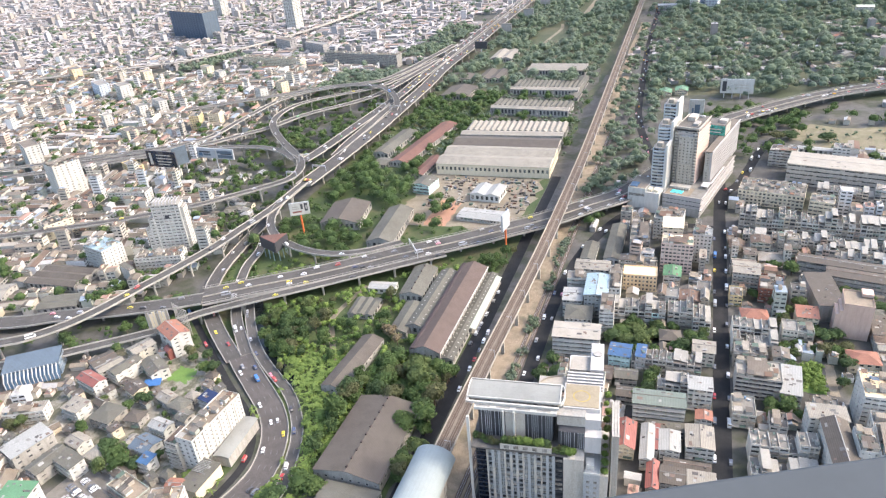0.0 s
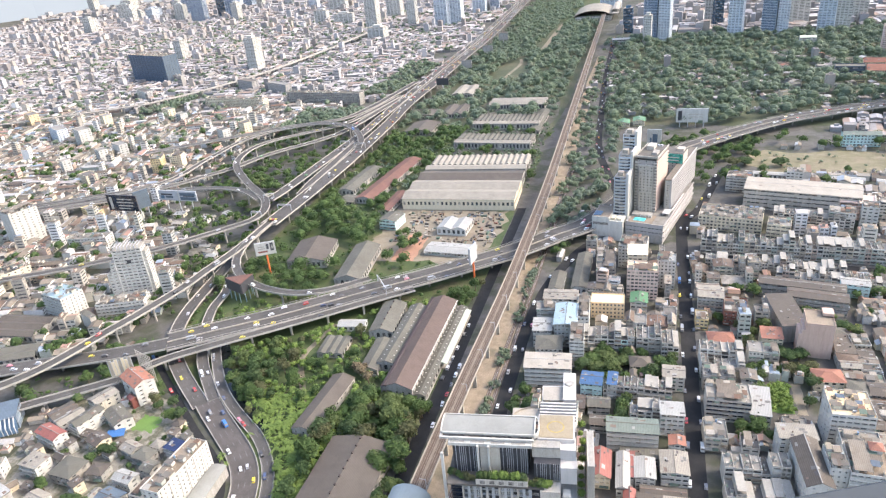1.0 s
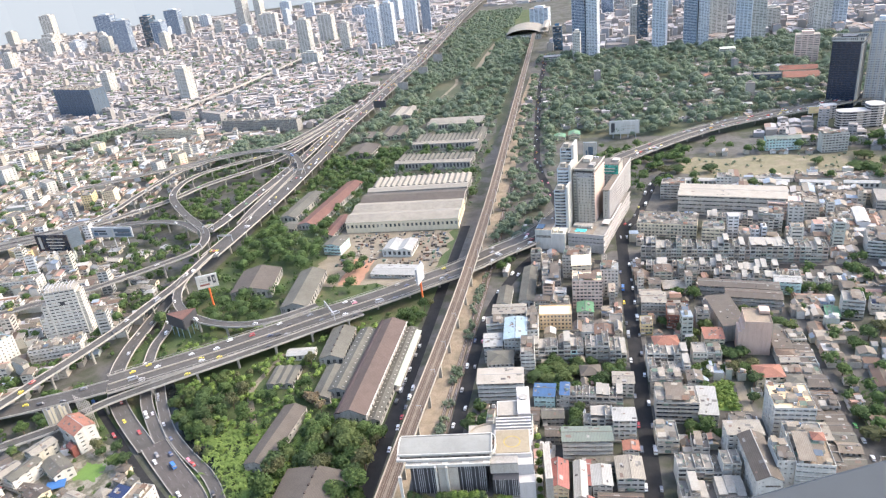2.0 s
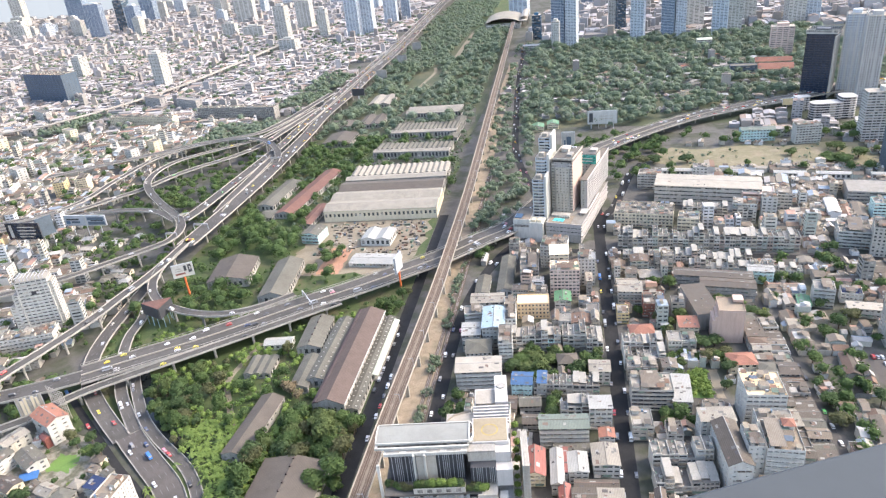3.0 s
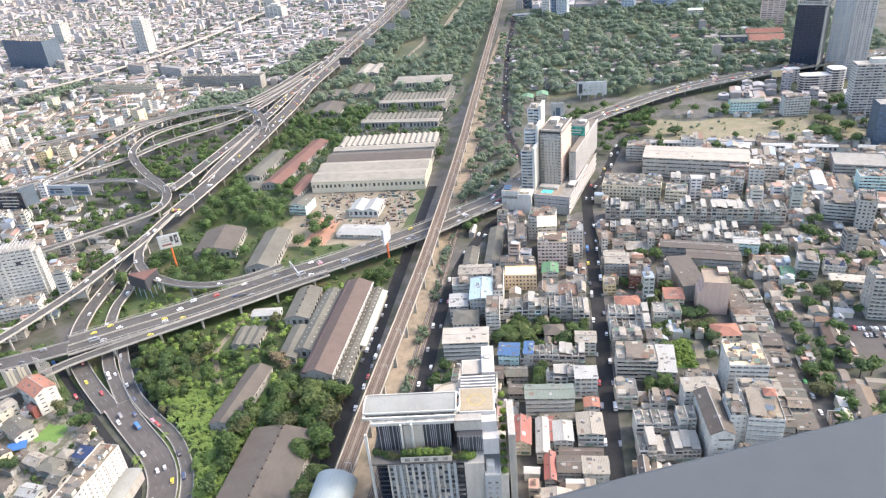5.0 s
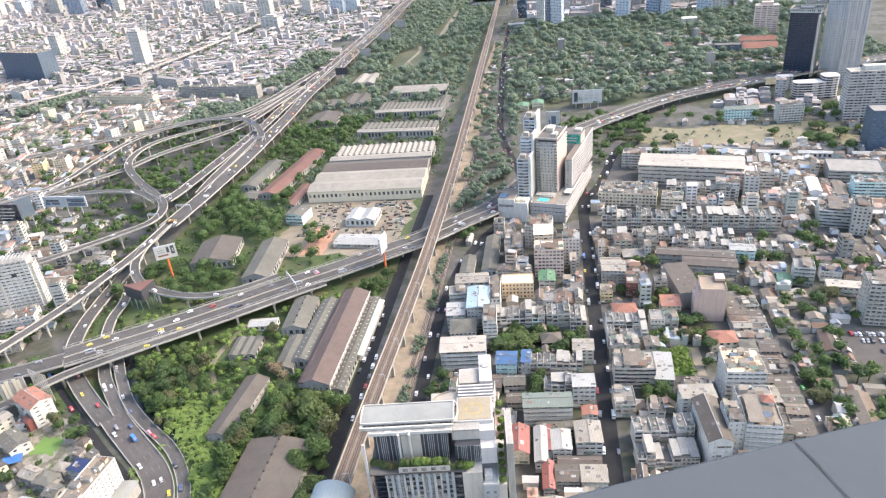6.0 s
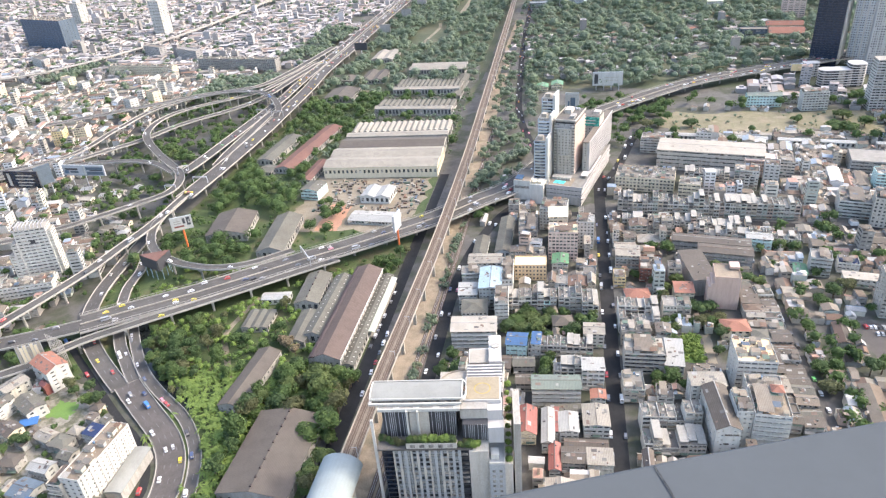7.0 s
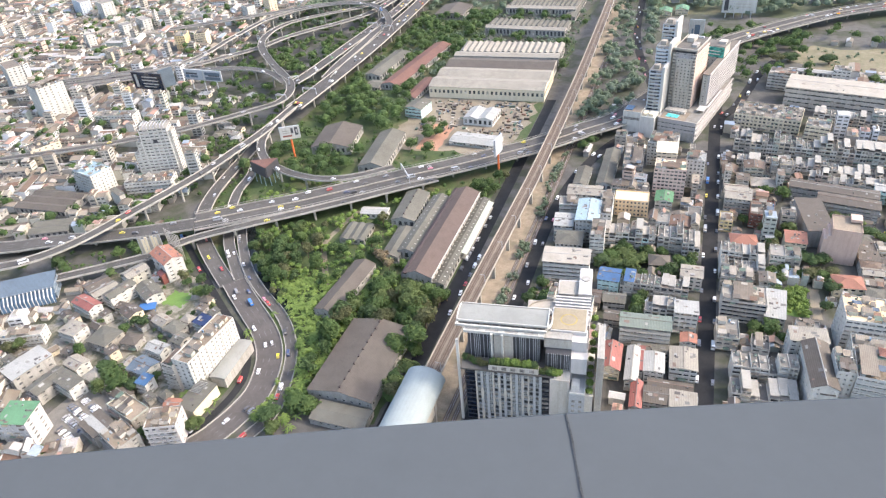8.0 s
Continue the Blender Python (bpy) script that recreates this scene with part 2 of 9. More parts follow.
def translucent(m, share=0.4):
    """Lets part of the light through thin leaves."""
    nt = m.node_tree
    b, out = nt.nodes["Principled BSDF"], nt.nodes["Material Output"]
    t, mx = nt.nodes.new("ShaderNodeBsdfTranslucent"), nt.nodes.new("ShaderNodeMixShader")
    nt.links.new(b.inputs["Base Color"].links[0].from_socket, t.inputs[0])
    mx.inputs[0].default_value = share
    nt.links.new(b.outputs[0], mx.inputs[1])
    nt.links.new(t.outputs[0], mx.inputs[2])
    nt.links.new(mx.outputs[0], out.inputs[0])


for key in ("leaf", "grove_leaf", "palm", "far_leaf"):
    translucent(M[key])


def glazing(name, col, rough=0.12, curtains=False):
    m = bpy.data.materials.new(name)
    m.use_nodes = True
    nt = m.node_tree
    b = nt.nodes["Principled BSDF"]
    geo = nt.nodes.new("ShaderNodeNewGeometry")
    c = ramp_of(nt, noise_of(nt, geo.outputs["Position"], 0.45, 2.0), [tuple(0.5 * v for v in col), tuple(1.6 * v for v in col)], False, 0.35, 0.65)
    if curtains:
        blind = ramp_of(nt, geo.outputs["Random Per Island"], [(1, 1, 1), (0.5, 0.5, 0.5), (1.4, 1.3, 1.2), (0.7, 0.7, 0.7), (2.6, 2.3, 2.0), (0.9, 0.9, 0.9), (4.2, 3.6, 3.0), (0.6, 0.6, 0.6)], True)
        c = mix_rgb(nt, "MULTIPLY", 1.0, c, blind)
    nt.links.new(c, b.inputs["Base Color"])
    b.inputs["Roughness"].default_value, b.inputs["Specular IOR Level"].default_value = rough, 0.6
    return m


M["glass"] = glazing("dark_window_glass", (0.085, 0.088, 0.09), 0.2, True)
M["blueglass"] = glazing("blue_curtain_glass", (0.05, 0.12, 0.20), 0.08)
M["hallglass"] = glazing("grey_blue_sheet_glass", (0.10, 0.145, 0.19), 0.45)
M["officeglass"] = glazing("blue_office_glass", (0.06, 0.10, 0.16), 0.35)
M["blackglass"] = glazing("black_curtain_glass", (0.012, 0.018, 0.03), 0.06)
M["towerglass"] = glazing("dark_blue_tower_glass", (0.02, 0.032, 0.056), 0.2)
M["greenglass"] = glazing("green_curtain_glass", (0.06, 0.30, 0.24), 0.1)
M["pool"] = glazing("pool_water", (0.10, 0.50, 0.52), 0.05)


def car_paint(name, cols):
    m = surface(name, cols, "object", 0.3, stains=0.05, grain=0.03, bump=0, spec=0.5)
    return m


M["carpaint"] = car_paint("car_paint", [(0.70, 0.70, 0.70), (0.74, 0.74, 0.74), (0.30, 0.31, 0.33), (0.04, 0.04, 0.045), (0.72, 0.72, 0.72), (0.14, 0.15, 0.17), (0.55, 0.55, 0.57), (0.72, 0.72, 0.72), (0.20, 0.20, 0.21), (0.10, 0.11, 0.13), (0.06, 0.06, 0.065), (0.34, 0.33, 0.31), (0.05, 0.07, 0.14), (0.38, 0.04, 0.04), (0.46, 0.46, 0.48), (0.74, 0.74, 0.74)])
M["truckpaint"] = car_paint("truck_paint", [(0.62, 0.62, 0.60), (0.05, 0.16, 0.42), (0.55, 0.55, 0.54), (0.30, 0.31, 0.32)])
M["taxi"] = car_paint("taxi_paint", [(0.70, 0.55, 0.03), (0.62, 0.52, 0.04), (0.12, 0.38, 0.12), (0.70, 0.55, 0.03), (0.60, 0.20, 0.26)])
M["lowroof"] = surface("low_house_roofs", [(0.114, 0.095, 0.0749), (0.145, 0.121, 0.0943), (0.0914, 0.0756, 0.0616), (0.161, 0.119, 0.0842), (0.122, 0.104, 0.0842), (0.13, 0.0864, 0.0648), (0.191, 0.169, 0.136), (0.107, 0.09, 0.0713), (0.259, 0.234, 0.194)], "island", 0.8, stains=0.5)
M["bits"] = surface("mixed_sheets", [(0.136, 0.115, 0.0918), (0.285, 0.256, 0.213), (0.0943, 0.077, 0.0639), (0.183, 0.154, 0.121), (0.353, 0.32, 0.265), (0.163, 0.102, 0.0693), (0.116, 0.102, 0.0864), (0.231, 0.199, 0.156), (0.204, 0.109, 0.0747), (0.149, 0.134, 0.115), (0.325, 0.301, 0.259), (0.108, 0.141, 0.109), (0.128, 0.109, 0.0864), (0.258, 0.218, 0.161), (0.102, 0.128, 0.161), (0.17, 0.147, 0.121), (0.11, 0.15, 0.115), (0.204, 0.179, 0.144)], "island", 0.75, stains=0.4)
M["bitwall"] = surface("mixed_plaster", WALL_COLS, "island", stains=0.5, streaks=True)
M["dryleaf"] = surface("dry_brown_leaves", [(0.15, 0.115, 0.07), (0.19, 0.15, 0.09), (0.12, 0.1, 0.06)], big=0.1, stains=0.3, grain=0.5, small=0.8, bump=0, spec=0.15)
M["ringpaint"] = surface("mustard_line_paint", [(0.4, 0.3, 0.11), (0.34, 0.26, 0.1)], stains=0.5, small=1.5)
M["buff"] = surface("buff_deck_paint", [(0.32, 0.267, 0.184), (0.281, 0.233, 0.161)], stains=0.4, small=1.5)
M["slate"] = surface("slate_blue_sheet", [(0.105, 0.135, 0.165), (0.125, 0.155, 0.185)], rough=0.6, ribs=0.9, stains=0.4)
M["dullblue"] = surface("dull_blue_sheet", [(0.09, 0.15, 0.225), (0.11, 0.18, 0.26)], rough=0.55, ribs=1.4, stains=0.35)
M["canal"] = surface("dark_smooth_surface", [(0.018, 0.022, 0.022), (0.026, 0.03, 0.028)], rough=0.25, stains=0.4, grain=0.1, bump=0.05, spec=0.3)
M["monitor"] = surface("dark_brown_sheet", [(0.058, 0.042, 0.04), (0.072, 0.052, 0.048)], rough=0.8, ribs=0.9, stains=0.4)
M["patches"] = surface("roof_patches", [(0.2, 0.185, 0.165), (0.13, 0.115, 0.1), (0.3, 0.29, 0.27), (0.17, 0.12, 0.095), (0.1, 0.09, 0.085), (0.24, 0.225, 0.2), (0.15, 0.14, 0.13)], "island", 0.75, stains=0.4)
M["trackearth"] = surface("brown_track_earth", [(0.225, 0.176, 0.121), (0.305, 0.24, 0.167), (0.179, 0.15, 0.0988)], stains=0.5, grain=0.35, big=0.06)
M["yard"] = surface("dusty_yard", [(0.19, 0.17, 0.138), (0.27, 0.245, 0.2), (0.105, 0.105, 0.065), (0.22, 0.19, 0.15)], big=0.09, stains=0.6, grain=0.35, small=0.9)
M["forest"] = surface("forest_floor", [(0.05, 0.062, 0.034), (0.075, 0.085, 0.045), (0.11, 0.1, 0.06)], big=0.015, stains=0.4, grain=0.4, small=1.0, bump=0.4)
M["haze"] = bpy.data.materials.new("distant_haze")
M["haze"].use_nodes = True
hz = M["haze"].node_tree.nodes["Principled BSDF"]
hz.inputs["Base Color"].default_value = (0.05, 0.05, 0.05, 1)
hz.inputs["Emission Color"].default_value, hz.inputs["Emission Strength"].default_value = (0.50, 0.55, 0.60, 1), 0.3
M["farcar"] = surface("far_car_paint", [(0.75, 0.75, 0.75), (0.7, 0.7, 0.7), (0.3, 0.31, 0.33), (0.05, 0.05, 0.06), (0.78, 0.78, 0.78), (0.45, 0.05, 0.04), (0.7, 0.5, 0.03)], "island", 0.3, bump=0)
M["crownroof"] = surface("crown_roof_sheet", [(0.259, 0.256, 0.229), (0.229, 0.225, 0.203)], rough=0.6, stains=0.3, grain=0.12)
# Far tower glass, its dark lifted towards blue to imitate haze.
M["fardark"] = glazing("hazed_tower_glass", (0.09, 0.125, 0.18), 0.15)


# ---- mesh builders ----
class MB:
    """Gathers corners and faces, then makes one mesh."""

    def __init__(self):
        self.v, self.f, self.m = [], [], []

    def face(self, pts, m=0):
        k = len(self.v)
        self.v.extend(pts)
        self.f.append(tuple(range(k, k + len(pts))))
        self.m.append(m)

    def box(self, x0, x1, y0, y1, z0, z1, m=0, top=None):
        k = len(self.v)
        self.v.extend([(x0, y0, z0), (x1, y0, z0), (x1, y1, z0), (x0, y1, z0), (x0, y0, z1), (x1, y0, z1), (x1, y1, z1), (x0, y1, z1)])
        for q, mm in (((0, 1, 5, 4), m), ((1, 2, 6, 5), m), ((2, 3, 7, 6), m), ((3, 0, 4, 7), m), ((4, 5, 6, 7), m if top is None else top), ((3, 2, 1, 0), m)):
            self.f.append(tuple(k + i for i in q))
            self.m.append(mm)

    def turned_box(self, cx, cy, w, d, z0, z1, deg, m=0):
        k = len(self.v)
        self.box(-w / 2, w / 2, -d / 2, d / 2, z0, z1, m)
        c, s = math.cos(radians(deg)), math.sin(radians(deg))
        self.v[k:] = [(cx + c * x - s * y, cy + s * x + c * y, z) for x, y, z in self.v[k:]]

    def gable(self, x0, x1, y0, y1, z, rise, along="y", over=0.5, t=0.25, m=0, wall=None):
        """A pitched roof of two slabs with eaves, its ridge along y or x, and gable walls."""
        flip = along == "x"
        a0, a1, b0, b1 = (y0, y1, x0, x1) if flip else (x0, x1, y0, y1)
        mid, slope = (a0 + a1) / 2, rise / max(0.1, (a1 - a0) / 2)

        def p(a, b, c):
            return (b, a, c) if flip else (a, b, c)

        for s, e in ((1, a0), (-1, a1)):
            oe, oz = e - s * over, z - over * slope
            lo = [p(oe, b0 - over, oz), p(mid, b0 - over, z + rise), p(mid, b1 + over, z + rise), p(oe, b1 + over, oz)]
            hi = [(q[0], q[1], q[2] + t) for q in lo]
            k = len(self.v)
            self.v.extend(lo + hi)
            for q in ((3, 2, 1, 0), (4, 5, 6, 7), (0, 1, 5, 4), (2, 3, 7, 6), (3, 0, 4, 7)):
                q = tuple(k + i for i in q)
                self.f.append(q if (s == 1) != flip else q[::-1])
                self.m.append(m)
        if wall is not None:
            for b in (b0, b1):
                self.face([p(a0, b, z), p(a1, b, z), p(mid, b, z + rise)], wall)

    def hip(self, x0, x1, y0, y1, z, rise, over=0.6, m=0):
        x0, x1, y0, y1 = x0 - over, x1 + over, y0 - over, y1 + over
        w, d = x1 - x0, y1 - y0
        i = min(w, d) / 2
        if w >= d:
            r0, r1 = (x0 + i, (y0 + y1) / 2, z + rise), (x1 - i + 0.01, (y0 + y1) / 2, z + rise)
            fs = [[(x0, y0, z), (x1, y0, z), r1, r0], [(x1, y1, z), (x0, y1, z), r0, r1], [(x0, y1, z), (x0, y0, z), r0], [(x1, y0, z), (x1, y1, z), r1]]
        else:
            r0, r1 = ((x0 + x1) / 2, y0 + i, z + rise), ((x0 + x1) / 2, y1 - i + 0.01, z + rise)
            fs = [[(x0, y1, z), (x0, y0, z), r0, r1], [(x1, y0, z), (x1, y1, z), r1, r0], [(x0, y0, z), (x1, y0, z), r0], [(x1, y1, z), (x0, y1, z), r1]]
        for q in fs:
            self.face(q, m)
        self.face([(x0, y0, z), (x0, y1, z), (x1, y1, z), (x1, y0, z)], m)

    def slope(self, x0, x1, y0, y1, z0, z1, t=0.15, m=0):
        """A lean-to sheet, from height z0 at y0 to z1 at y1."""
        lo = [(x0, y0, z0), (x1, y0, z0), (x1, y1, z1), (x0, y1, z1)]
        k = len(self.v)
        self.v.extend(lo + [(x, y, z + t) for x, y, z in lo])
        for q in ((3, 2, 1, 0), (4, 5, 6, 7), (0, 1, 5, 4), (1, 2, 6, 5), (2, 3, 7, 6), (3, 0, 4, 7)):
            self.f.append(tuple(k + i for i in q))
            self.m.append(m)

    def drum(self, cx, cy, r, z0, z1, n=8, m=0, r1=None):
        r1 = r if r1 is None else r1
        ring = [(math.cos(2 * math.pi * i / n), math.sin(2 * math.pi * i / n)) for i in range(n)]
        k = len(self.v)
        self.v.extend([(cx + r * c, cy + r * s, z0) for c, s in ring] + [(cx + r1 * c, cy + r1 * s, z1) for c, s in ring])
        for i in range(n):
            j = (i + 1) % n
            self.f.append((k + i, k + j, k + n + j, k + n + i))
            self.m.append(m)
        self.f.append(tuple(k + n + i for i in range(n)))
        self.m.append(m)

    def facade(self, a, b, z0, z1, floors, bays, fill=(0.6, 0.5), recess=0.25, wall=0, glass=1, sill=0.3):
        """An upright wall from a to b (the outside on the right hand) with recessed windows, bays across and floors up."""
        (ax, ay), (bx, by) = a, b
        L = math.hypot(bx - ax, by - ay)
        ux, uy = (bx - ax) / L, (by - ay) / L
        nx, ny = uy, -ux
        us, vs = [0.0], [z0]
        pw, ph = L / bays, (z1 - z0) / floors
        for i in range(bays):
            g = pw * (1 - fill[0]) / 2
            us += [i * pw + g, (i + 1) * pw - g]
        us.append(L)
        for j in range(floors):
            s0 = z0 + j * ph + ph * (1 - fill[1]) * (0.5 + sill * 0.5)
            vs += [s0, s0 + ph * fill[1]]
        vs.append(z1)

        def p(u, z, r=0.0):
            return (ax + ux * u - nx * r, ay + uy * u - ny * r, z)

        for j in range(len(vs) - 1):
            if j % 2 == 0:
                self.face([p(0, vs[j]), p(L, vs[j]), p(L, vs[j + 1]), p(0, vs[j + 1])], wall)
                continue
            z_lo, z_hi = vs[j], vs[j + 1]
            for i in range(len(us) - 1):
                u0, u1 = us[i], us[i + 1]
                if i % 2 == 0:
                    if u1 - u0 > 1e-4:
                        self.face([p(u0, z_lo), p(u1, z_lo), p(u1, z_hi), p(u0, z_hi)], wall)
                else:
                    r = recess
                    self.face([p(u0, z_lo, r), p(u1, z_lo, r), p(u1, z_hi, r), p(u0, z_hi, r)], glass)
                    self.face([p(u0, z_lo), p(u1, z_lo), p(u1, z_lo, r), p(u0, z_lo, r)], wall)
                    self.face([p(u0, z_hi, r), p(u1, z_hi, r), p(u1, z_hi), p(u0, z_hi)], wall)
                    self.face([p(u0, z_lo), p(u0, z_lo, r), p(u0, z_hi, r), p(u0, z_hi)], wall)
                    self.face([p(u1, z_lo, r), p(u1, z_lo), p(u1, z_hi), p(u1, z_hi, r)], wall)

    def walls(self, x0, x1, y0, y1, z0, z1, floors, bays, fill=(0.6, 0.5), recess=0.25, wall=0, glass=1, side_fill=None, blank=()):
        nx, ny = bays
        for key, a, b, n in (("s", (x0, y0), (x1, y0), nx), ("e", (x1, y0), (x1, y1), ny), ("n", (x1, y1), (x0, y1), nx), ("w", (x0, y1), (x0, y0), ny)):
            if key in blank:
                self.face([(*a, z0), (*b, z0), (*b, z1), (*a, z1)], wall)
            else:
                self.facade(a, b, z0, z1, floors, n, side_fill if side_fill and key in "ew" else fill, recess, wall, glass)

    def mesh(self, name, mats):
        me = bpy.data.meshes.new(name)
        me.from_pydata(self.v, [], self.f)
        for mt in mats:
            me.materials.append(M[mt])
        me.polygons.foreach_set("material_index", self.m)
        me.update()
        return me


def part(name, mb, mats, parent, label=""):
    if isinstance(mats, str):
        mats = (mats,)
    ob = new(name, mb.mesh(name, mats))
    ob.parent = parent
    if label:
        ob["label"] = label
    return ob


def thing(name, label, category, group="", kind="", at=None):
    ob = new(name)
    ob.empty_display_size = 0.5
    if at is not None:
        ob.matrix_basis = at
    return tagged(ob, label, category, group, kind)


def whole(name, mb, mats, label="", category="", group="", kind="", at=None):
    if isinstance(mats, str):
        mats = (mats,)
    ob = new(name, mb.mesh(name, mats))
    if at is not None:
        ob.matrix_basis = at
    return tagged(ob, label, category, group, kind)


# ---- the plan: what stands where, so that nothing is built through anything else ----
TAKEN = []  # discs (x, y, radius) where no filling house or tree may stand


def take(cx, cy, w, d, rot=0.0, margin=2.0):
    c, s = math.cos(radians(rot)), math.sin(radians(rot))
    w, d = w + 2 * margin, d + 2 * margin
    step = max(4.0, min(w, d) / 2)
    nx, ny = max(1, round(w / step)), max(1, round(d / step))
    for i in range(nx):
        for j in range(ny):
            x, y = (i + 0.5) / nx * w - w / 2, (j + 0.5) / ny * d - d / 2
            TAKEN.append((cx + c * x - s * y, cy + s * x + c * y, 0.6 * max(w / nx, d / ny)))


GRID = {}


def index_taken():
    GRID.clear()
    for q in TAKEN:
        r = q[2] + 30
        for i in range(int((q[0] - r) // 40), int((q[0] + r) // 40) + 1):
            for j in range(int((q[1] - r) // 40), int((q[1] + r) // 40) + 1):
                GRID.setdefault((i, j), []).append(q)


def free(x, y, r):
    return all((x - a) ** 2 + (y - b) ** 2 > (r + c) ** 2 for a, b, c in GRID.get((int(x // 40), int(y // 40)), ()))


def spline(pts, step=6.0):
    """Points at even steps along a smooth curve through the control points (x, y, z)."""
    P = [np.array(p, float) for p in pts]
    P = [2 * P[0] - P[1]] + P + [2 * P[-1] - P[-2]]
    out = []
    for i in range(1, len(P) - 2):
        n = max(2, int(np.linalg.norm(P[i + 1] - P[i]) / step))
        for k in range(n):
            t = k / n
            out.append(0.5 * (2 * P[i] + (P[i + 1] - P[i - 1]) * t + (2 * P[i - 1] - 5 * P[i] + 4 * P[i + 1] - P[i + 2]) * t * t + (3 * P[i] - P[i - 1] - 3 * P[i + 1] + P[i + 2]) * t ** 3))
    out.append(P[-2])
    return np.array(out)


def offsets(C):
    T = np.gradient(C, axis=0)
    T[:, 2] = 0
    T /= np.linalg.norm(T, axis=1)[:, None] + 1e-9
    return T, np.stack([T[:, 1], -T[:, 0], 0 * T[:, 0]], 1)  # tangent and right hand


def sweep(mb, C, N, o0, o1, z0, z1, m=0):
    """A bar along the curve: its section from offset o0 to o1 and from height z0 to z1."""
    k = len(mb.v)
    n = len(C)
    up = np.array([0, 0, 1.0])
    for i in range(n):
        for o, z in ((o0, z0), (o1, z0), (o1, z1), (o0, z1)):
            mb.v.append(tuple(C[i] + N[i] * o + up * z))
    for i in range(n - 1):
        a, b = k + 4 * i, k + 4 * i + 4
        for j in range(4):
            q = (j + 1) % 4
            mb.f.append((a + j, a + q, b + q, b + j))
            mb.m.append(m)
    mb.f += [(k + 3, k + 2, k + 1, k), (k + 4 * n - 4, k + 4 * n - 3, k + 4 * n - 2, k + 4 * n - 1)]
    mb.m += [m, m]


ROADS = []


def road(name, label, pts, width, lanes=2, piers=35.0, median=False, surface_mat="asphalt2", rail_h=0.9, thick=1.6, step=6.0, marks=True, fence=False, edge="concrete"):
    """A road on a deck (or on the ground, if piers is 0): deck, surface, parapets, lane paint and piers."""
    C = spline(pts, step)
    T, N = offsets(C)
    ROADS.append((C, T, N, width, lanes))
    me_no = len(ROADS) - 1
    root = thing(name, label, "road" if not piers else "expressway", kind="structure")
    h = width / 2
    deck, top = MB(), MB()
    if piers:
        sweep(deck, C, N, -h, h, -thick * 0.5, -0.06)
        sweep(deck, C, N, -h * 0.55, h * 0.55, -thick, -thick * 0.5)
        part("deck", deck, edge, root)
    sweep(top, C, N, -h + 0.2, h - 0.2, -0.055, 0.0)
    part("road_surface", top, surface_mat, root)
    if rail_h:
        for s in (-1, 1):
            p = MB()
            sweep(p, C, N, s * h - 0.22, s * h + 0.22, -0.7 if piers else -0.05, rail_h)
            if fence:
                for i in range(0, len(C), 1):
                    b = C[i] + N[i] * (s * h)
                    p.box(b[0] - 0.15, b[0] + 0.15, b[1] - 0.15, b[1] + 0.15, b[2] + rail_h, b[2] + rail_h + 1.6)
                sweep(p, C, N, s * h - 0.1, s * h + 0.1, rail_h + 1.4, rail_h + 1.7)
            part("parapet", p, edge, root)
    if median:
        p = MB()
        sweep(p, C, N, -0.4, 0.4, 0, 0.9)
        part("median_barrier", p, "palecon", root)
    if marks:
        lw = (width - 1.6) / lanes
        p = MB()
        for li in range(1, lanes):
            o = -h + 0.8 + lw * li
            if median and abs(o) < 0.6:
                continue
            for i in range(0, len(C) - 1, 2):
                a, b = C[i], C[i] + (C[i + 1] - C[i]) * 0.6
                n = N[i]
                p.face([tuple(q + n * (o + e) + np.array([0, 0, 0.012])) for q, e in ((a, -0.09), (a, 0.09), (b, 0.09), (b, -0.09))])
        for o in (-h + 0.7, h - 0.7):
            for i in range(len(C) - 1):
                p.face([tuple(q + n * (o + e) + np.array([0, 0, 0.012])) for q, n, e in ((C[i], N[i], -0.09), (C[i], N[i], 0.09), (C[i + 1], N[i + 1], 0.09), (C[i + 1], N[i + 1], -0.09))])
        part("lane_marking", p, "marking", root)
    if piers:
        d = 0.0
        for i in range(1, len(C)):
            d += np.linalg.norm(C[i] - C[i - 1])
            if d >= piers:
                d = 0.0
                x, y, z = C[i]
                if z - thick < 2.5 or not pier_ok(me_no, x, y, z):
                    continue
                deg = math.degrees(math.atan2(N[i][1], N[i][0]))
                p = MB()
                p.drum(x, y, 1.0, -0.1, z - thick - 1.4, 10)
                p.turned_box(x, y, max(3.2, width * 0.62), 2.0, z - thick - 1.5, z - thick + 0.02, deg)
                part("pier", p, edge, root)
    for i in range(len(C)):
        TAKEN.append((C[i][0], C[i][1], h + 1.0))
    return root


def pier_ok(own, x, y, z):
    for other, (C, T, N, w, lanes) in enumerate(ROADS):
        if other != own:
            near = np.hypot(C[:, 0] - x, C[:, 1] - y)
            k = near.argmin()
            if near[k] < w / 2 + 1.0 and C[k][2] < z - 2:
                return False
    return True


# ---- the ground and the roads ----
def sheet(name, mat, x0, x1, y0, y1, z, label="", ragged=0.0, kind="structure", seed=1):
    """A flat sheet; ragged: how far its border wanders."""
    rng = random.Random(seed)
    mb = MB()
    n = 10 if ragged else 1
    rim = []
    for (ax, ay), (bx, by) in (((x0, y0), (x1, y0)), ((x1, y0), (x1, y1)), ((x1, y1), (x0, y1)), ((x0, y1), (x0, y0))):
        for i in range(n):
            t = i / n
            rim.append((ax + (bx - ax) * t + rng.uniform(-1, 1) * ragged, ay + (by - ay) * t + rng.uniform(-1, 1) * ragged, z))
    mb.face(rim)
    return whole(name, mb, mat, label, name.replace("_", " "), kind=kind)


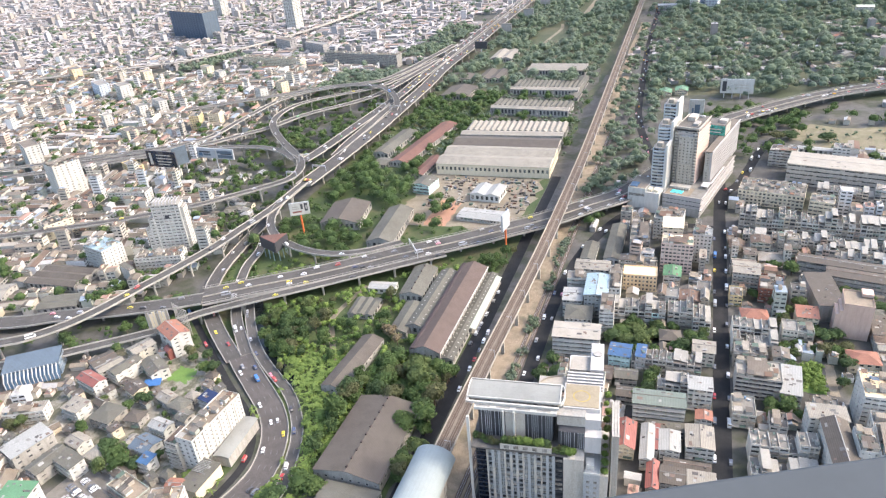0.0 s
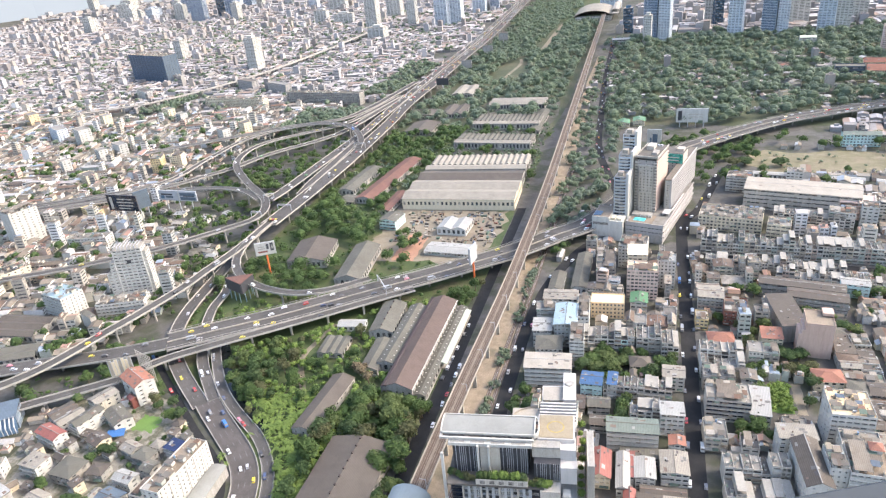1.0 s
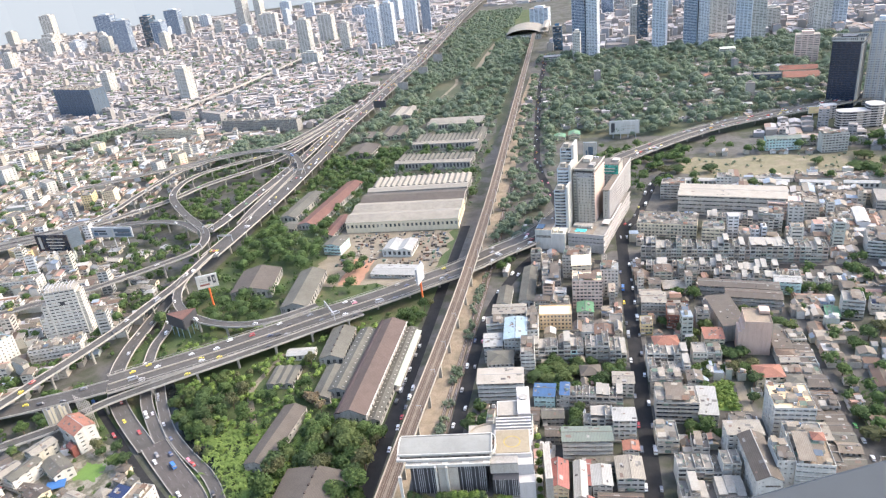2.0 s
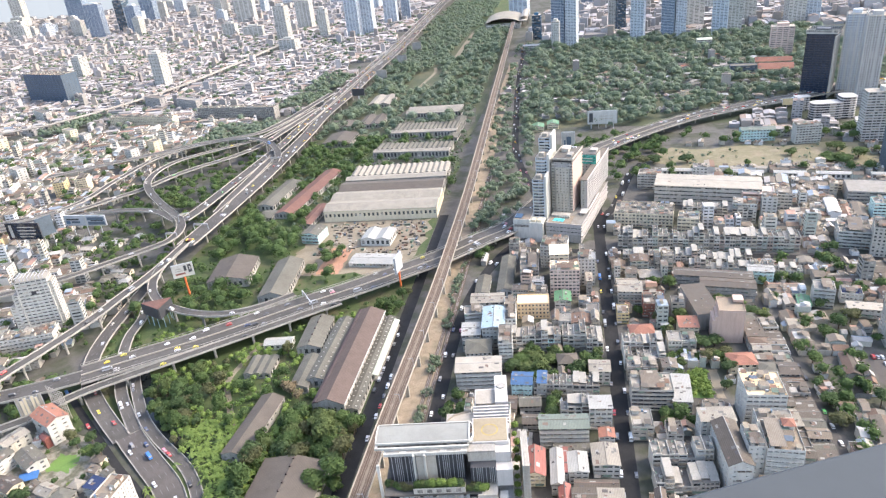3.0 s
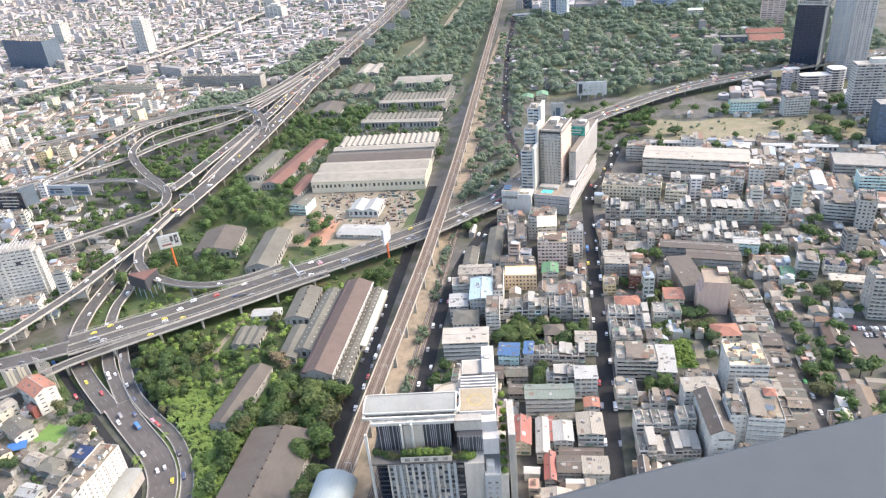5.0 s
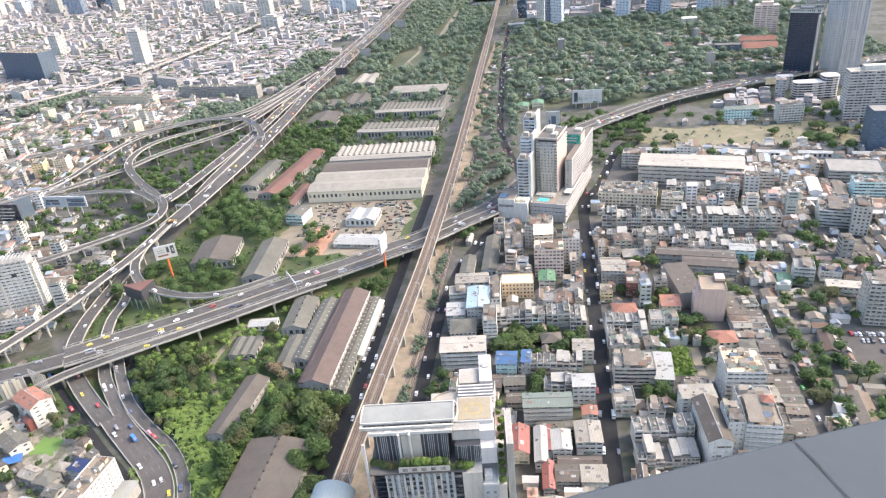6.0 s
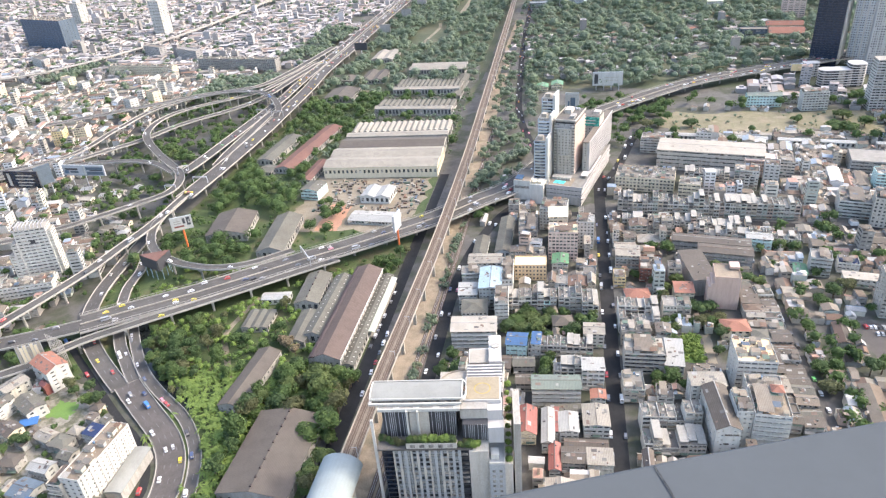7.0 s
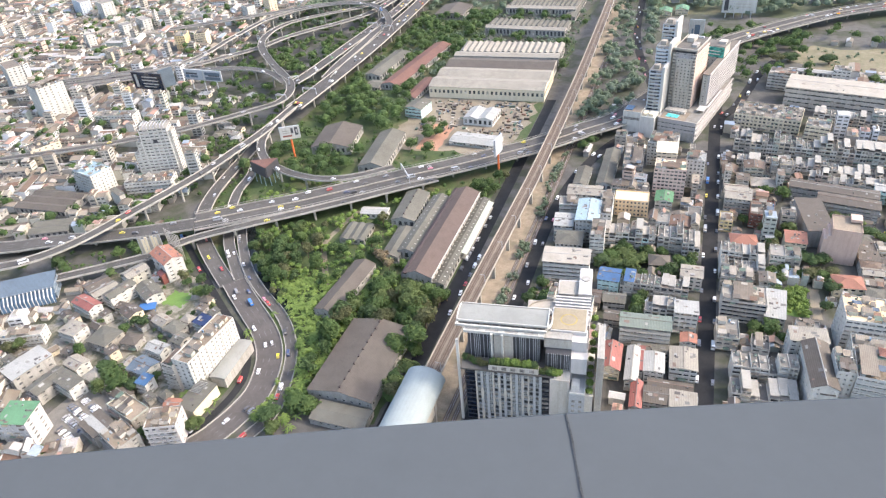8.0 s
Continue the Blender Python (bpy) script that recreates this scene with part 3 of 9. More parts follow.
sheet("ground", "ground", -9000, 9000, -4000, 12000, 0.0, "grey-brown built-up city ground reaching the horizon")
sheet("grass_field", "grass", -236, -146, 226, 342, 0.02, "rough green grass between the curved road and the railway", 4, seed=23)
sheet("grass_field", "grass", -396, -146, 334, 1000, 0.03, "rough green grass between the expressway and the railway", 8, seed=3)
sheet("grass_field", "forest", -398, -142, 985, 2100, 0.035, "green wooded strip beside the railway", 6, seed=4)
sheet("grass_field", "grass", -420, -150, 2090, 2900, 0.03, "green strip beyond the far station", 8, seed=24)
sheet("park_ground", "forest", -66, 560, 1015, 1800, 0.03, "wooded green district ground", 12, seed=5)
sheet("dry_field", "drygrass", 120, 365, 818, 902, 0.04, "dry bare field with patches of grass", 9, seed=6)
take(242, 860, 236, 72, -2)
sheet("rail_corridor", "trackearth", -120, -98, 150, 1050, 0.05, "bare earth beside the railway viaduct", 2, seed=7)
sheet("rail_corridor", "trackearth", -119, -101, 1051, 1560, 0.052, "bare earth beside the far railway viaduct", 2, seed=28)
sheet("depot_yard", "dirt", -282, -150, 560, 690, 0.05, "earth yard of the railway depot", 6, seed=8)
sheet("depot_yard", "ground", -285, -148, 690, 1180, 0.055, "grey yard between the depot sheds", 5, seed=9)
sheet("tennis_court", "redearth", -245, -222, 560, 620, 0.07, "orange-red bare court", 1, seed=10)
sheet("banana_field", "grass", -262, -190, 215, 400, 0.06, "overgrown green plot", 6, seed=11)
sheet("lawn", "lawn", -341, -325, 289, 305, 0.06, "bright green lawn among the houses", 2, seed=12)
take(-329, 294, 26, 18)
sheet("vacant_plot", "lawn", 80, 93, 380, 410, 0.05, "overgrown bright green vacant plot", 0.6, seed=13)
sheet("bare_yard", "dirt", 95, 101, 380, 412, 0.055, "bare earth yard beside the green plot", 0.6, seed=14)
take(90, 394, 18, 32)
sheet("car_park", "greyroad", 202, 242, 388, 434, 0.05, "pale concrete parking ground", 1, seed=15)
take(222, 411, 40, 44)
sheet("yard_ground", "yard", -412, -303, 196, 326, 0.024, "dusty concrete yards and lanes between the western houses", 3, seed=26)
sheet("yard_ground", "yard", -299, -262, 150, 286, 0.026, "dusty concrete yards beside the long white block", 3, seed=27)
# The lane takes the darker asphalt to imitate shadow lying on it.
sheet("dark_lane", "asphalt", -142, -132, 150, 700, 0.06, "narrow asphalt lane along the railway")

# railway viaduct
RAIL = [(-118, 60, 21), (-116, 285, 21), (-112, 425, 21), (-110, 520, 21), (-110, 700, 21), (-114, 900, 20), (-125, 1377, 19), (-136, 1870, 18), (-141, 2080, 18)]
C = spline(RAIL, 8.0)
T, N = offsets(C)
viaduct = thing("railway_viaduct", "double-track railway viaduct of pale concrete on single piers", "viaduct", kind="structure")
mb = MB()
sweep(mb, C, N, -5.2, 5.2, -0.9, -0.1)
sweep(mb, C, N, -2.6, 2.6, -2.6, -0.9)
part("girder", mb, "palecon", viaduct)
mb = MB()
sweep(mb, C, N, -4.6, 4.6, -0.1, 0.05)
part("track_bed", mb, "track", viaduct)
for s in (-5.1, 5.1):
    mb = MB()
    sweep(mb, C, N, s - 0.18, s + 0.18, -0.9, 1.1)
    part("parapet", mb, "palecon", viaduct)
mb = MB()
sweep(mb, C, N, -0.5, 0.5, 0.05, 0.35)
part("walkway", mb, "trackline", viaduct)
for o in (-3.1, -1.7, 1.7, 3.1):
    mb = MB()
    sweep(mb, C, N, o - 0.12, o + 0.12, 0.05, 0.3)
    part("rail", mb, "trackline", viaduct)
for o in (-4.0, -0.8, 0.8, 4.0):
    mb = MB()
    sweep(mb, C, N, o - 0.1, o + 0.1, 0.05, 0.22)
    part("cable_trough", mb, "trackline", viaduct)
d = 0.0
for i in range(1, len(C)):
    d += np.linalg.norm(C[i] - C[i - 1])
    TAKEN.append((C[i][0], C[i][1], 7.0))
    if d > 32:
        d = 0.0
        x, y, z = C[i]
        mb = MB()
        mb.turned_box(x, y, 2.4, 2.0, -0.1, z - 5.0, math.degrees(math.atan2(N[i][1], N[i][0])))
        pier = part("pier", mb, "palecon", viaduct)
        mb, k = MB(), 0
        mb.box(-1.2, 1.2, -1.0, 1.0, z - 5.0, z - 2.58)
        mb.v[k + 4:k + 8] = [(q[0] * 2.2, q[1] * 1.1, q[2]) for q in mb.v[k + 4:k + 8]]
        mb.v[k:] = [(x + q[0], y + q[1], q[2]) for q in mb.v[k:]]
        part("pier_cap", mb, "palecon", pier)
# poles of the overhead line
for i in range(4, len(C) - 2, 5):
    x, y, z = C[i]
    p = MB()
    p.drum(x + 4.6, y, 0.14, z + 0.1, z + 7.0, 6)
    p.box(x + 1.2, x + 4.6, y - 0.08, y + 0.08, z + 6.2, z + 6.4)
    part("mast", p, "steel", viaduct)

# old ground-level tracks
for o in (2.5, 7):
    D = spline([(-110 + o, 120, 0.15), (-104 + o, 425, 0.15), (-102 + o, 560, 0.15), (-100 + o, 900, 0.15)], 12)
    tt, nn = offsets(D)
    track = thing("railway_track", "old ground-level railway track on brown ballast", "railway track", kind="structure")
    mb = MB()
    sweep(mb, D, nn, -1.5, 1.5, -0.1, 0.05)
    part("ballast", mb, "track", track)
    for q in (-0.6, 0.6):
        mb = MB()
        sweep(mb, D, nn, q - 0.06, q + 0.06, 0.05, 0.2)
        part("rail", mb, "steel", track)

EXP = "grey concrete expressway on piers with low parapets"
RAMP = "curving grey concrete expressway ramp on piers"
road("expressway", EXP, [(-373, 378, 11), (-337, 403, 11), (-303, 426, 11), (-273, 449, 11), (-233, 481, 11), (-190, 513, 11), (-155, 542, 11), (-121, 571, 11), (-88, 607, 11), (-52, 648, 11), (-10, 745, 11), (30, 860, 11), (86, 928, 11), (172, 1006, 11), (260, 1056, 11), (350, 1096, 11), (446, 1141, 11), (700, 1250, 11), (1000, 1370, 11)], 27, 6, 30, True, fence=True, thick=2.2)
road("expressway_ramp", RAMP, [(-383, 329, 8.5), (-361, 357, 10), (-324, 386, 11), (-292, 411, 11), (-262, 435, 11), (-224, 466, 11.02), (-196, 488, 11.04)], 8.5, 2, 30)
road("elevated_road", EXP, [(-640, 285, 5), (-528, 312, 6), (-485, 330, 7), (-439, 346, 8.5), (-400, 362, 10), (-372, 376, 10.9)], 17, 4, 30)
road("elevated_road", EXP, [(-560, 205, 8), (-500, 245, 8), (-472, 265, 8), (-451, 277, 8), (-429, 294, 8), (-407, 311, 8), (-383, 329, 8.5)], 9, 2, 30)
road("flyover", EXP, [(-560, 235, 16), (-485, 280, 16), (-469, 292, 16), (-454, 311, 16), (-443, 336, 16), (-432, 377, 16), (-424, 405, 16), (-413, 452, 16), (-409, 491, 16), (-404, 531, 16), (-403, 576, 16), (-404, 610, 16)], 10, 2, 38)
road("expressway", EXP, [(-402, 600, 16), (-400, 640, 16), (-398, 706, 16), (-397, 800, 16), (-400, 900, 16), (-404, 1000, 16), (-412, 1120, 16), (-411, 1290, 16), (-415, 1540, 16), (-415, 1837, 16), (-432, 2265, 16), (-450, 2800, 16), (-460, 3600, 16)], 20, 5, 36)
road("expressway", EXP, [(-440, 668, 16), (-436, 702, 16), (-433, 781, 16), (-430, 869, 16), (-428, 955, 16), (-431, 1040, 16), (-433, 1200, 16), (-434, 1290, 16), (-438, 1540, 16), (-440, 1837, 16), (-456, 2265, 16), (-475, 2800, 16), (-485, 3600, 16)], 14, 4, 36)
road("loop_ramp", RAMP, [(-900, 560, 13), (-780, 630, 13.5), (-642, 716, 14), (-627, 820, 15), (-618, 895, 17), (-590, 940, 19), (-555, 964, 20.5), (-514, 975, 22.5), (-471, 967, 23), (-436, 935, 23), (-411, 896, 20), (-404, 866, 17.2)], 9, 2, 36)
road("loop_ramp", RAMP, [(-446, 1180, 16.06), (-458, 1100, 16.2), (-470, 1030, 16.6), (-483, 985, 17), (-510, 953, 17.4), (-547, 918, 17.5), (-568, 885, 18), (-575, 848, 18), (-567, 808, 18), (-547, 773, 18), (-507, 728, 18), (-471, 693, 18), (-440, 661, 19), (-425, 632, 19), (-425, 606, 18.5), (-443, 586, 17), (-462, 567, 16), (-500, 528, 15), (-544, 497, 14.5), (-588, 470, 14), (-760, 380, 13)], 9.5, 2, 36)
road("elevated_road", EXP, [(-441, 1165, 16.03), (-449, 1085, 16), (-457, 1010, 15.6), (-466, 955, 15), (-482, 922, 14.4), (-503, 893, 14), (-522, 870, 14), (-545, 836, 13.5), (-565, 790, 12.5), (-588, 757, 12.5), (-635, 700, 13), (-780, 610, 13)], 11, 3, 36)
road("loop_ramp", RAMP, [(-900, 535, 13), (-780, 590, 13), (-623, 689, 13.2), (-551, 708, 14), (-506, 702, 15.5), (-477, 686, 17.4), (-451, 665, 18.6)], 9, 2, 36)
road("loop_ramp", RAMP, [(-404, 606, 16.05), (-404, 575, 15.9), (-401, 545, 15.3), (-394, 521, 14.9), (-381, 499, 14.5), (-363, 482, 14.2), (-341, 471, 13.7), (-322, 466, 13.2), (-301, 465, 12.6), (-282, 471, 12), (-265, 482, 11.4), (-243, 502, 11.05)], 8, 2, 30)
road("ramp", RAMP, [(-407, 545, 9), (-406, 526, 7), (-405, 504, 5.5), (-401, 468, 4.5), (-396, 437, 4), (-385, 405, 4), (-365, 374, 4), (-347, 355, 4), (-326, 337, 3), (-304.5, 320, 2)], 12, 3, 25, thick=1.2)
road("ramp", RAMP, [(-392, 505, 5), (-379, 471, 4.2), (-374, 442, 4), (-358, 405, 4), (-342, 379, 4), (-330, 362, 4), (-314, 344, 3), (-299, 328, 2)], 8.5, 2, 25, thick=1.2)
road("slip_road", RAMP, [(-338, 392, 4.5), (-320, 366, 4), (-299, 340, 3), (-281, 324, 2), (-266, 313, 1.2), (-250, 302, 0.6), (-237, 290, 0.3), (-224.5, 274, 0.14), (-217, 260, 0.12), (-212, 246, 0.12), (-207.5, 231, 0.12), (-206, 215, 0.12), (-214, 190, 0.12), (-222, 150, 0.12)], 7.5, 2, 0, thick=1.2, rail_h=0.7)
road("curved_road", "worn asphalt road curving between low concrete barriers", [(-301.5, 324, 2.0), (-291, 315, 1.6), (-271, 299, 0.95), (-249, 281, 0.7), (-235.5, 265, 0.5), (-227.5, 248, 0.4), (-223.5, 230, 0.3), (-226, 211, 0.25), (-232, 193, 0.25), (-240, 175, 0.2), (-250, 120, 0.2)], 17, 4, 0, median=False, rail_h=0.8, surface_mat="greyroad")
road("side_lane", "narrow dark asphalt lane inside the curve", [(-385, 372, 0.1), (-366, 356, 0.1), (-343, 337, 0.1), (-315, 314, 0.1), (-289, 293, 0.1), (-267, 277, 0.1), (-250, 260, 0.1), (-241, 244, 0.1), (-238, 229, 0.1), (-241, 205, 0.1), (-252, 170, 0.1)], 5.6, 1, 0, rail_h=0, surface_mat="asphalt", marks=False)
SIDE = ROADS.pop()
STREET = "dark asphalt street lined by parked cars"
road("street", STREET, [(32, 120, 0.1), (32, 400, 0.1), (32, 640, 0.1), (34, 760, 0.1)], 11, 3, 0, rail_h=0, surface_mat="asphalt", step=8, marks=False)
road("street", STREET, [(155, 200, 0.1), (153, 385, 0.1), (151, 425, 0.1), (150, 470, 0.1), (146, 560, 0.1)], 9, 2, 0, rail_h=0, surface_mat="asphalt2", step=8, marks=False)
road("street", STREET, [(-90, 130, 0.1), (-91, 380, 0.1), (-90, 460, 0.1), (-82, 533, 0.1), (-62, 600, 0.1), (-40, 641, 0.1), (-30, 720, 0.1), (-66, 900, 0.1), (-78, 1098, 0.1), (-88, 1344, 0.1), (-96, 1800, 0.1)], 10, 3, 0, rail_h=0, surface_mat="asphalt", step=8, marks=False)
road("street", STREET, [(34, 640, 0.11), (37, 680, 0.11), (50, 705, 0.11), (63, 754, 0.11), (77, 809, 0.11), (95, 850, 0.11)], 10, 2, 0, rail_h=0, surface_mat="asphalt", step=8, marks=False)
BESIDE = ROADS.pop()
road("street", STREET, [(-40, 604, 0.09), (30, 600, 0.09), (150, 588, 0.09), (330, 570, 0.09)], 9, 2, 0, rail_h=0, surface_mat="asphalt", step=8, marks=False)
road("expressway_ramp", RAMP, [(-452, 1290, 16.04), (-464, 1185, 16.04), (-473, 1110, 16.1), (-492, 1030, 16.6), (-525, 1000, 17.5), (-575, 975, 17.5), (-640, 930, 16), (-760, 850, 14)], 12, 3, 36)
road("expressway_ramp", "connecting ramp between two expressway decks", [(-421, 905, 16.04), (-418, 860, 16.0), (-415, 800, 15.9), (-413, 740, 15.95), (-408, 690, 16.04)], 11, 2, 36)
road("elevated_road", "pale far elevated road", [(-1500, 900, 12), (-1080, 1130, 12), (-985, 1215, 12), (-900, 1420, 12), (-860, 1700, 12), (-840, 2100, 12)], 12, 2, 40, surface_mat="palecon", marks=False)


def gantry(x, y, z, w, deg):
    g = thing("sign_gantry", "steel sign gantry over the expressway lanes", "sign gantry", at=pose(x, y, z, 0, 0, deg))
    for s in (-1, 1):
        mb = MB()
        mb.box(s * w / 2 - 0.25, s * w / 2 + 0.25, -0.25, 0.25, 0, 7)
        part("post", mb, "steel", g)
    mb = MB()
    mb.box(-w / 2, w / 2, -0.4, 0.4, 6.2, 7.2)
    part("beam", mb, "steel", g)
    mb = MB()
    mb.box(-w * 0.3, w * 0.05, -0.6, -0.42, 5.2, 8.2)
    part("sign", mb, "greywall", g)


gantry(-225, 486, 11, 28, -53)
gantry(-423, 612, 18.5, 12, 5)
gantry(-436, 664, 18.8, 12, 40)
gantry(-403, 640, 16, 17, 0)
gantry(-403, 870, 16, 17, 0)
gantry(-430, 880, 16, 15, 0)

# Ring wall whose even glow imitates haze beyond the built ground.
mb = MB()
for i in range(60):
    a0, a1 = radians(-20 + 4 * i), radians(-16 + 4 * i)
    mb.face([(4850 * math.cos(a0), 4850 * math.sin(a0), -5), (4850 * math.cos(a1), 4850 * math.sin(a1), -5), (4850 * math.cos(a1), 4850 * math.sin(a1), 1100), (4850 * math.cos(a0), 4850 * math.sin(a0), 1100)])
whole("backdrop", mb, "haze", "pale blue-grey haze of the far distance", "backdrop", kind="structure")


# ---- houses: shared builder ----
def clutter(rng, root, w, d, z):
    """Stair head, water tanks and cooling units on a flat roof."""
    k = rng.random()
    if k < 0.75:
        mb = MB()
        a = rng.uniform(-w / 2 + 2, w / 2 - 2.2)
        y = rng.uniform(-d / 2 + 2, d / 2 - 2.4)
        mb.box(a - 1.6, a + 1.6, y - 1.9, y + 1.9, z, z + 2.6, 0)
        mb.slope(a - 2.0, a + 2.0, y - 2.3, y + 2.3, z + 2.6, z + 3.0, 0.12, 1)
        part("stair_head", mb, ("wall", "roof"), root)
    if rng.random() < 0.6 and w > 6:
        mb = MB()
        x0 = rng.uniform(-w / 2 + 0.6, 0)
        mb.slope(x0, x0 + w * 0.45, -d / 2 + 0.5, d / 2 - 0.5 if rng.random() < 0.4 else 0, z + 2.3, z + 2.9, 0.1)
        for px in (x0 + 0.2, x0 + w * 0.45 - 0.2):
            for py in (-d / 2 + 0.7, -0.3):
                mb.box(px - 0.07, px + 0.07, py - 0.07, py + 0.07, z, z + 2.35)
        part("roof_canopy", mb, "roof", root)
    area = w * d
    for i in range(min(3, int(area / 160) + rng.randint(0, 1))):
        mb = MB()
        x, y = rng.uniform(-w / 2 + 1, w / 2 - 1), rng.uniform(-d / 2 + 1, d / 2 - 1)
        if rng.random() < 0.55:
            mb.drum(x, y, rng.uniform(0.5, 0.8), z, z + rng.uniform(1.2, 1.9), 8)
            part("water_tank", mb, "tank", root)
        else:
            mb.box(x - 0.9, x + 0.9, y - 0.5, y + 0.5, z + 0.2, z + 1.3)
            part("cooling_unit", mb, "steel", root)
    for i in range(min(3, int(area / 260))):
        mb = MB()
        x, y = rng.uniform(-w / 2 + 3, w / 2 - 3), rng.uniform(-d / 2 + 3, d / 2 - 3)
        a, b, h = rng.uniform(1.8, 3.2), rng.uniform(1.5, 2.8), rng.uniform(2.2, 3.2)
        mb.box(x - a, x + a, y - b, y + b, z, z + h, 0, 1)
        part("roof_room", mb, ("wall", "roof"), root)


def patchwork(rng, root, w, d, z, share=0.55):
    """Lean-to sheets, small rooms, racks and boxes that crowd a flat roof."""
    mb = MB()
    nx, ny = max(1, int(w / 4.4)), max(1, int(d / 4.6))
    cw, cd = (w - 1.0) / nx, (d - 1.0) / ny
    for i in range(nx):
        for j in range(ny):
            x, y = -w / 2 + 0.5 + i * cw, -d / 2 + 0.5 + j * cd
            k = rng.random()
            if k < share * 0.55:
                h = rng.choice((0.35, 1.9, 2.3, 2.6))
                a = rng.uniform(0.15, 0.6)
                x1, y1 = x + cw * rng.uniform(0.7, 1.0), y + cd * rng.uniform(0.6, 1.0)
                mb.slope(x + 0.1, x1, y + 0.1, y1, z + h, z + h + a, 0.1, 0)
                for px, py, e in ((x + 0.25, y + 0.25, 0), (x1 - 0.15, y + 0.25, 0), (x + 0.25, y1 - 0.15, a), (x1 - 0.15, y1 - 0.15, a)):
                    mb.box(px - 0.06, px + 0.06, py - 0.06, py + 0.06, z, z + h + e * 0.9, 1)
            elif k < share * 0.85:
                h = rng.uniform(1.8, 2.9)
                x0, x1, y0, y1 = x + rng.uniform(0.1, 0.8), x + cw * rng.uniform(0.6, 0.98), y + rng.uniform(0.1, 0.8), y + cd * rng.uniform(0.6, 0.98)
                mb.box(x0, x1, y0, y1, z, z + h, 1)
                mb.slope(x0 - 0.25, x1 + 0.25, y0 - 0.4, y1 + 0.2, z + h + 0.02, z + h + 0.3, 0.1, 0)
            elif k < share + 0.25:
                for q in range(rng.randint(1, 3)):
                    px, py = x + rng.uniform(0.4, cw - 0.8), y + rng.uniform(0.4, cd - 0.8)
                    mb.box(px, px + rng.uniform(0.4, 1.3), py, py + rng.uniform(0.4, 1.1), z, z + rng.uniform(0.4, 1.3), rng.choice((0, 1)))
    if mb.v:
        tagged(part("roof_clutter", mb, ("bits", "bitwall"), root), "small lean-to sheets, racks and boxes", kind="stuff")


def awnings(rng, root, w, d, h, floors, both=True):
    """Sun blinds, window boxes, cooling units and shop awnings on the long fronts."""
    mb = MB()
    n, fh = max(1, int(w / 4.2)), h / floors
    for side in (-1, 1) if both else (-1,):
        for i in range(n):
            x = -w / 2 + w * i / n
            for j in range(floors):
                if rng.random() > (0.7 if j == 0 else 0.3):
                    continue
                z = fh * j + fh * 0.86
                run = rng.uniform(1.2, 2.2) if j == 0 else rng.uniform(0.6, 1.2)
                x1 = x + w / n * rng.uniform(0.5, 1.0)
                y0, y1 = (-d / 2 - run, -d / 2 - 0.02) if side < 0 else (d / 2 + 0.02, d / 2 + run)
                mb.slope(x + 0.1, x1, y0, y1, z - 0.5 if side < 0 else z, z if side < 0 else z - 0.5, 0.08, 0)
            for j in range(1, floors):
                if rng.random() < 0.4:
                    px, z = x + rng.uniform(0.4, 2.8), fh * j + rng.uniform(0.2, 0.8)
                    y0, y1 = (-d / 2 - 0.5, -d / 2 - 0.02) if side < 0 else (d / 2 + 0.02, d / 2 + 0.5)
                    mb.box(px, px + 0.9, y0, y1, z, z + 0.7, 1)
    if mb.v:
        tagged(part("blind_and_cooler_clutter", mb, ("bits", "bitwall"), root), "small sun blinds and cooling units", kind="stuff")


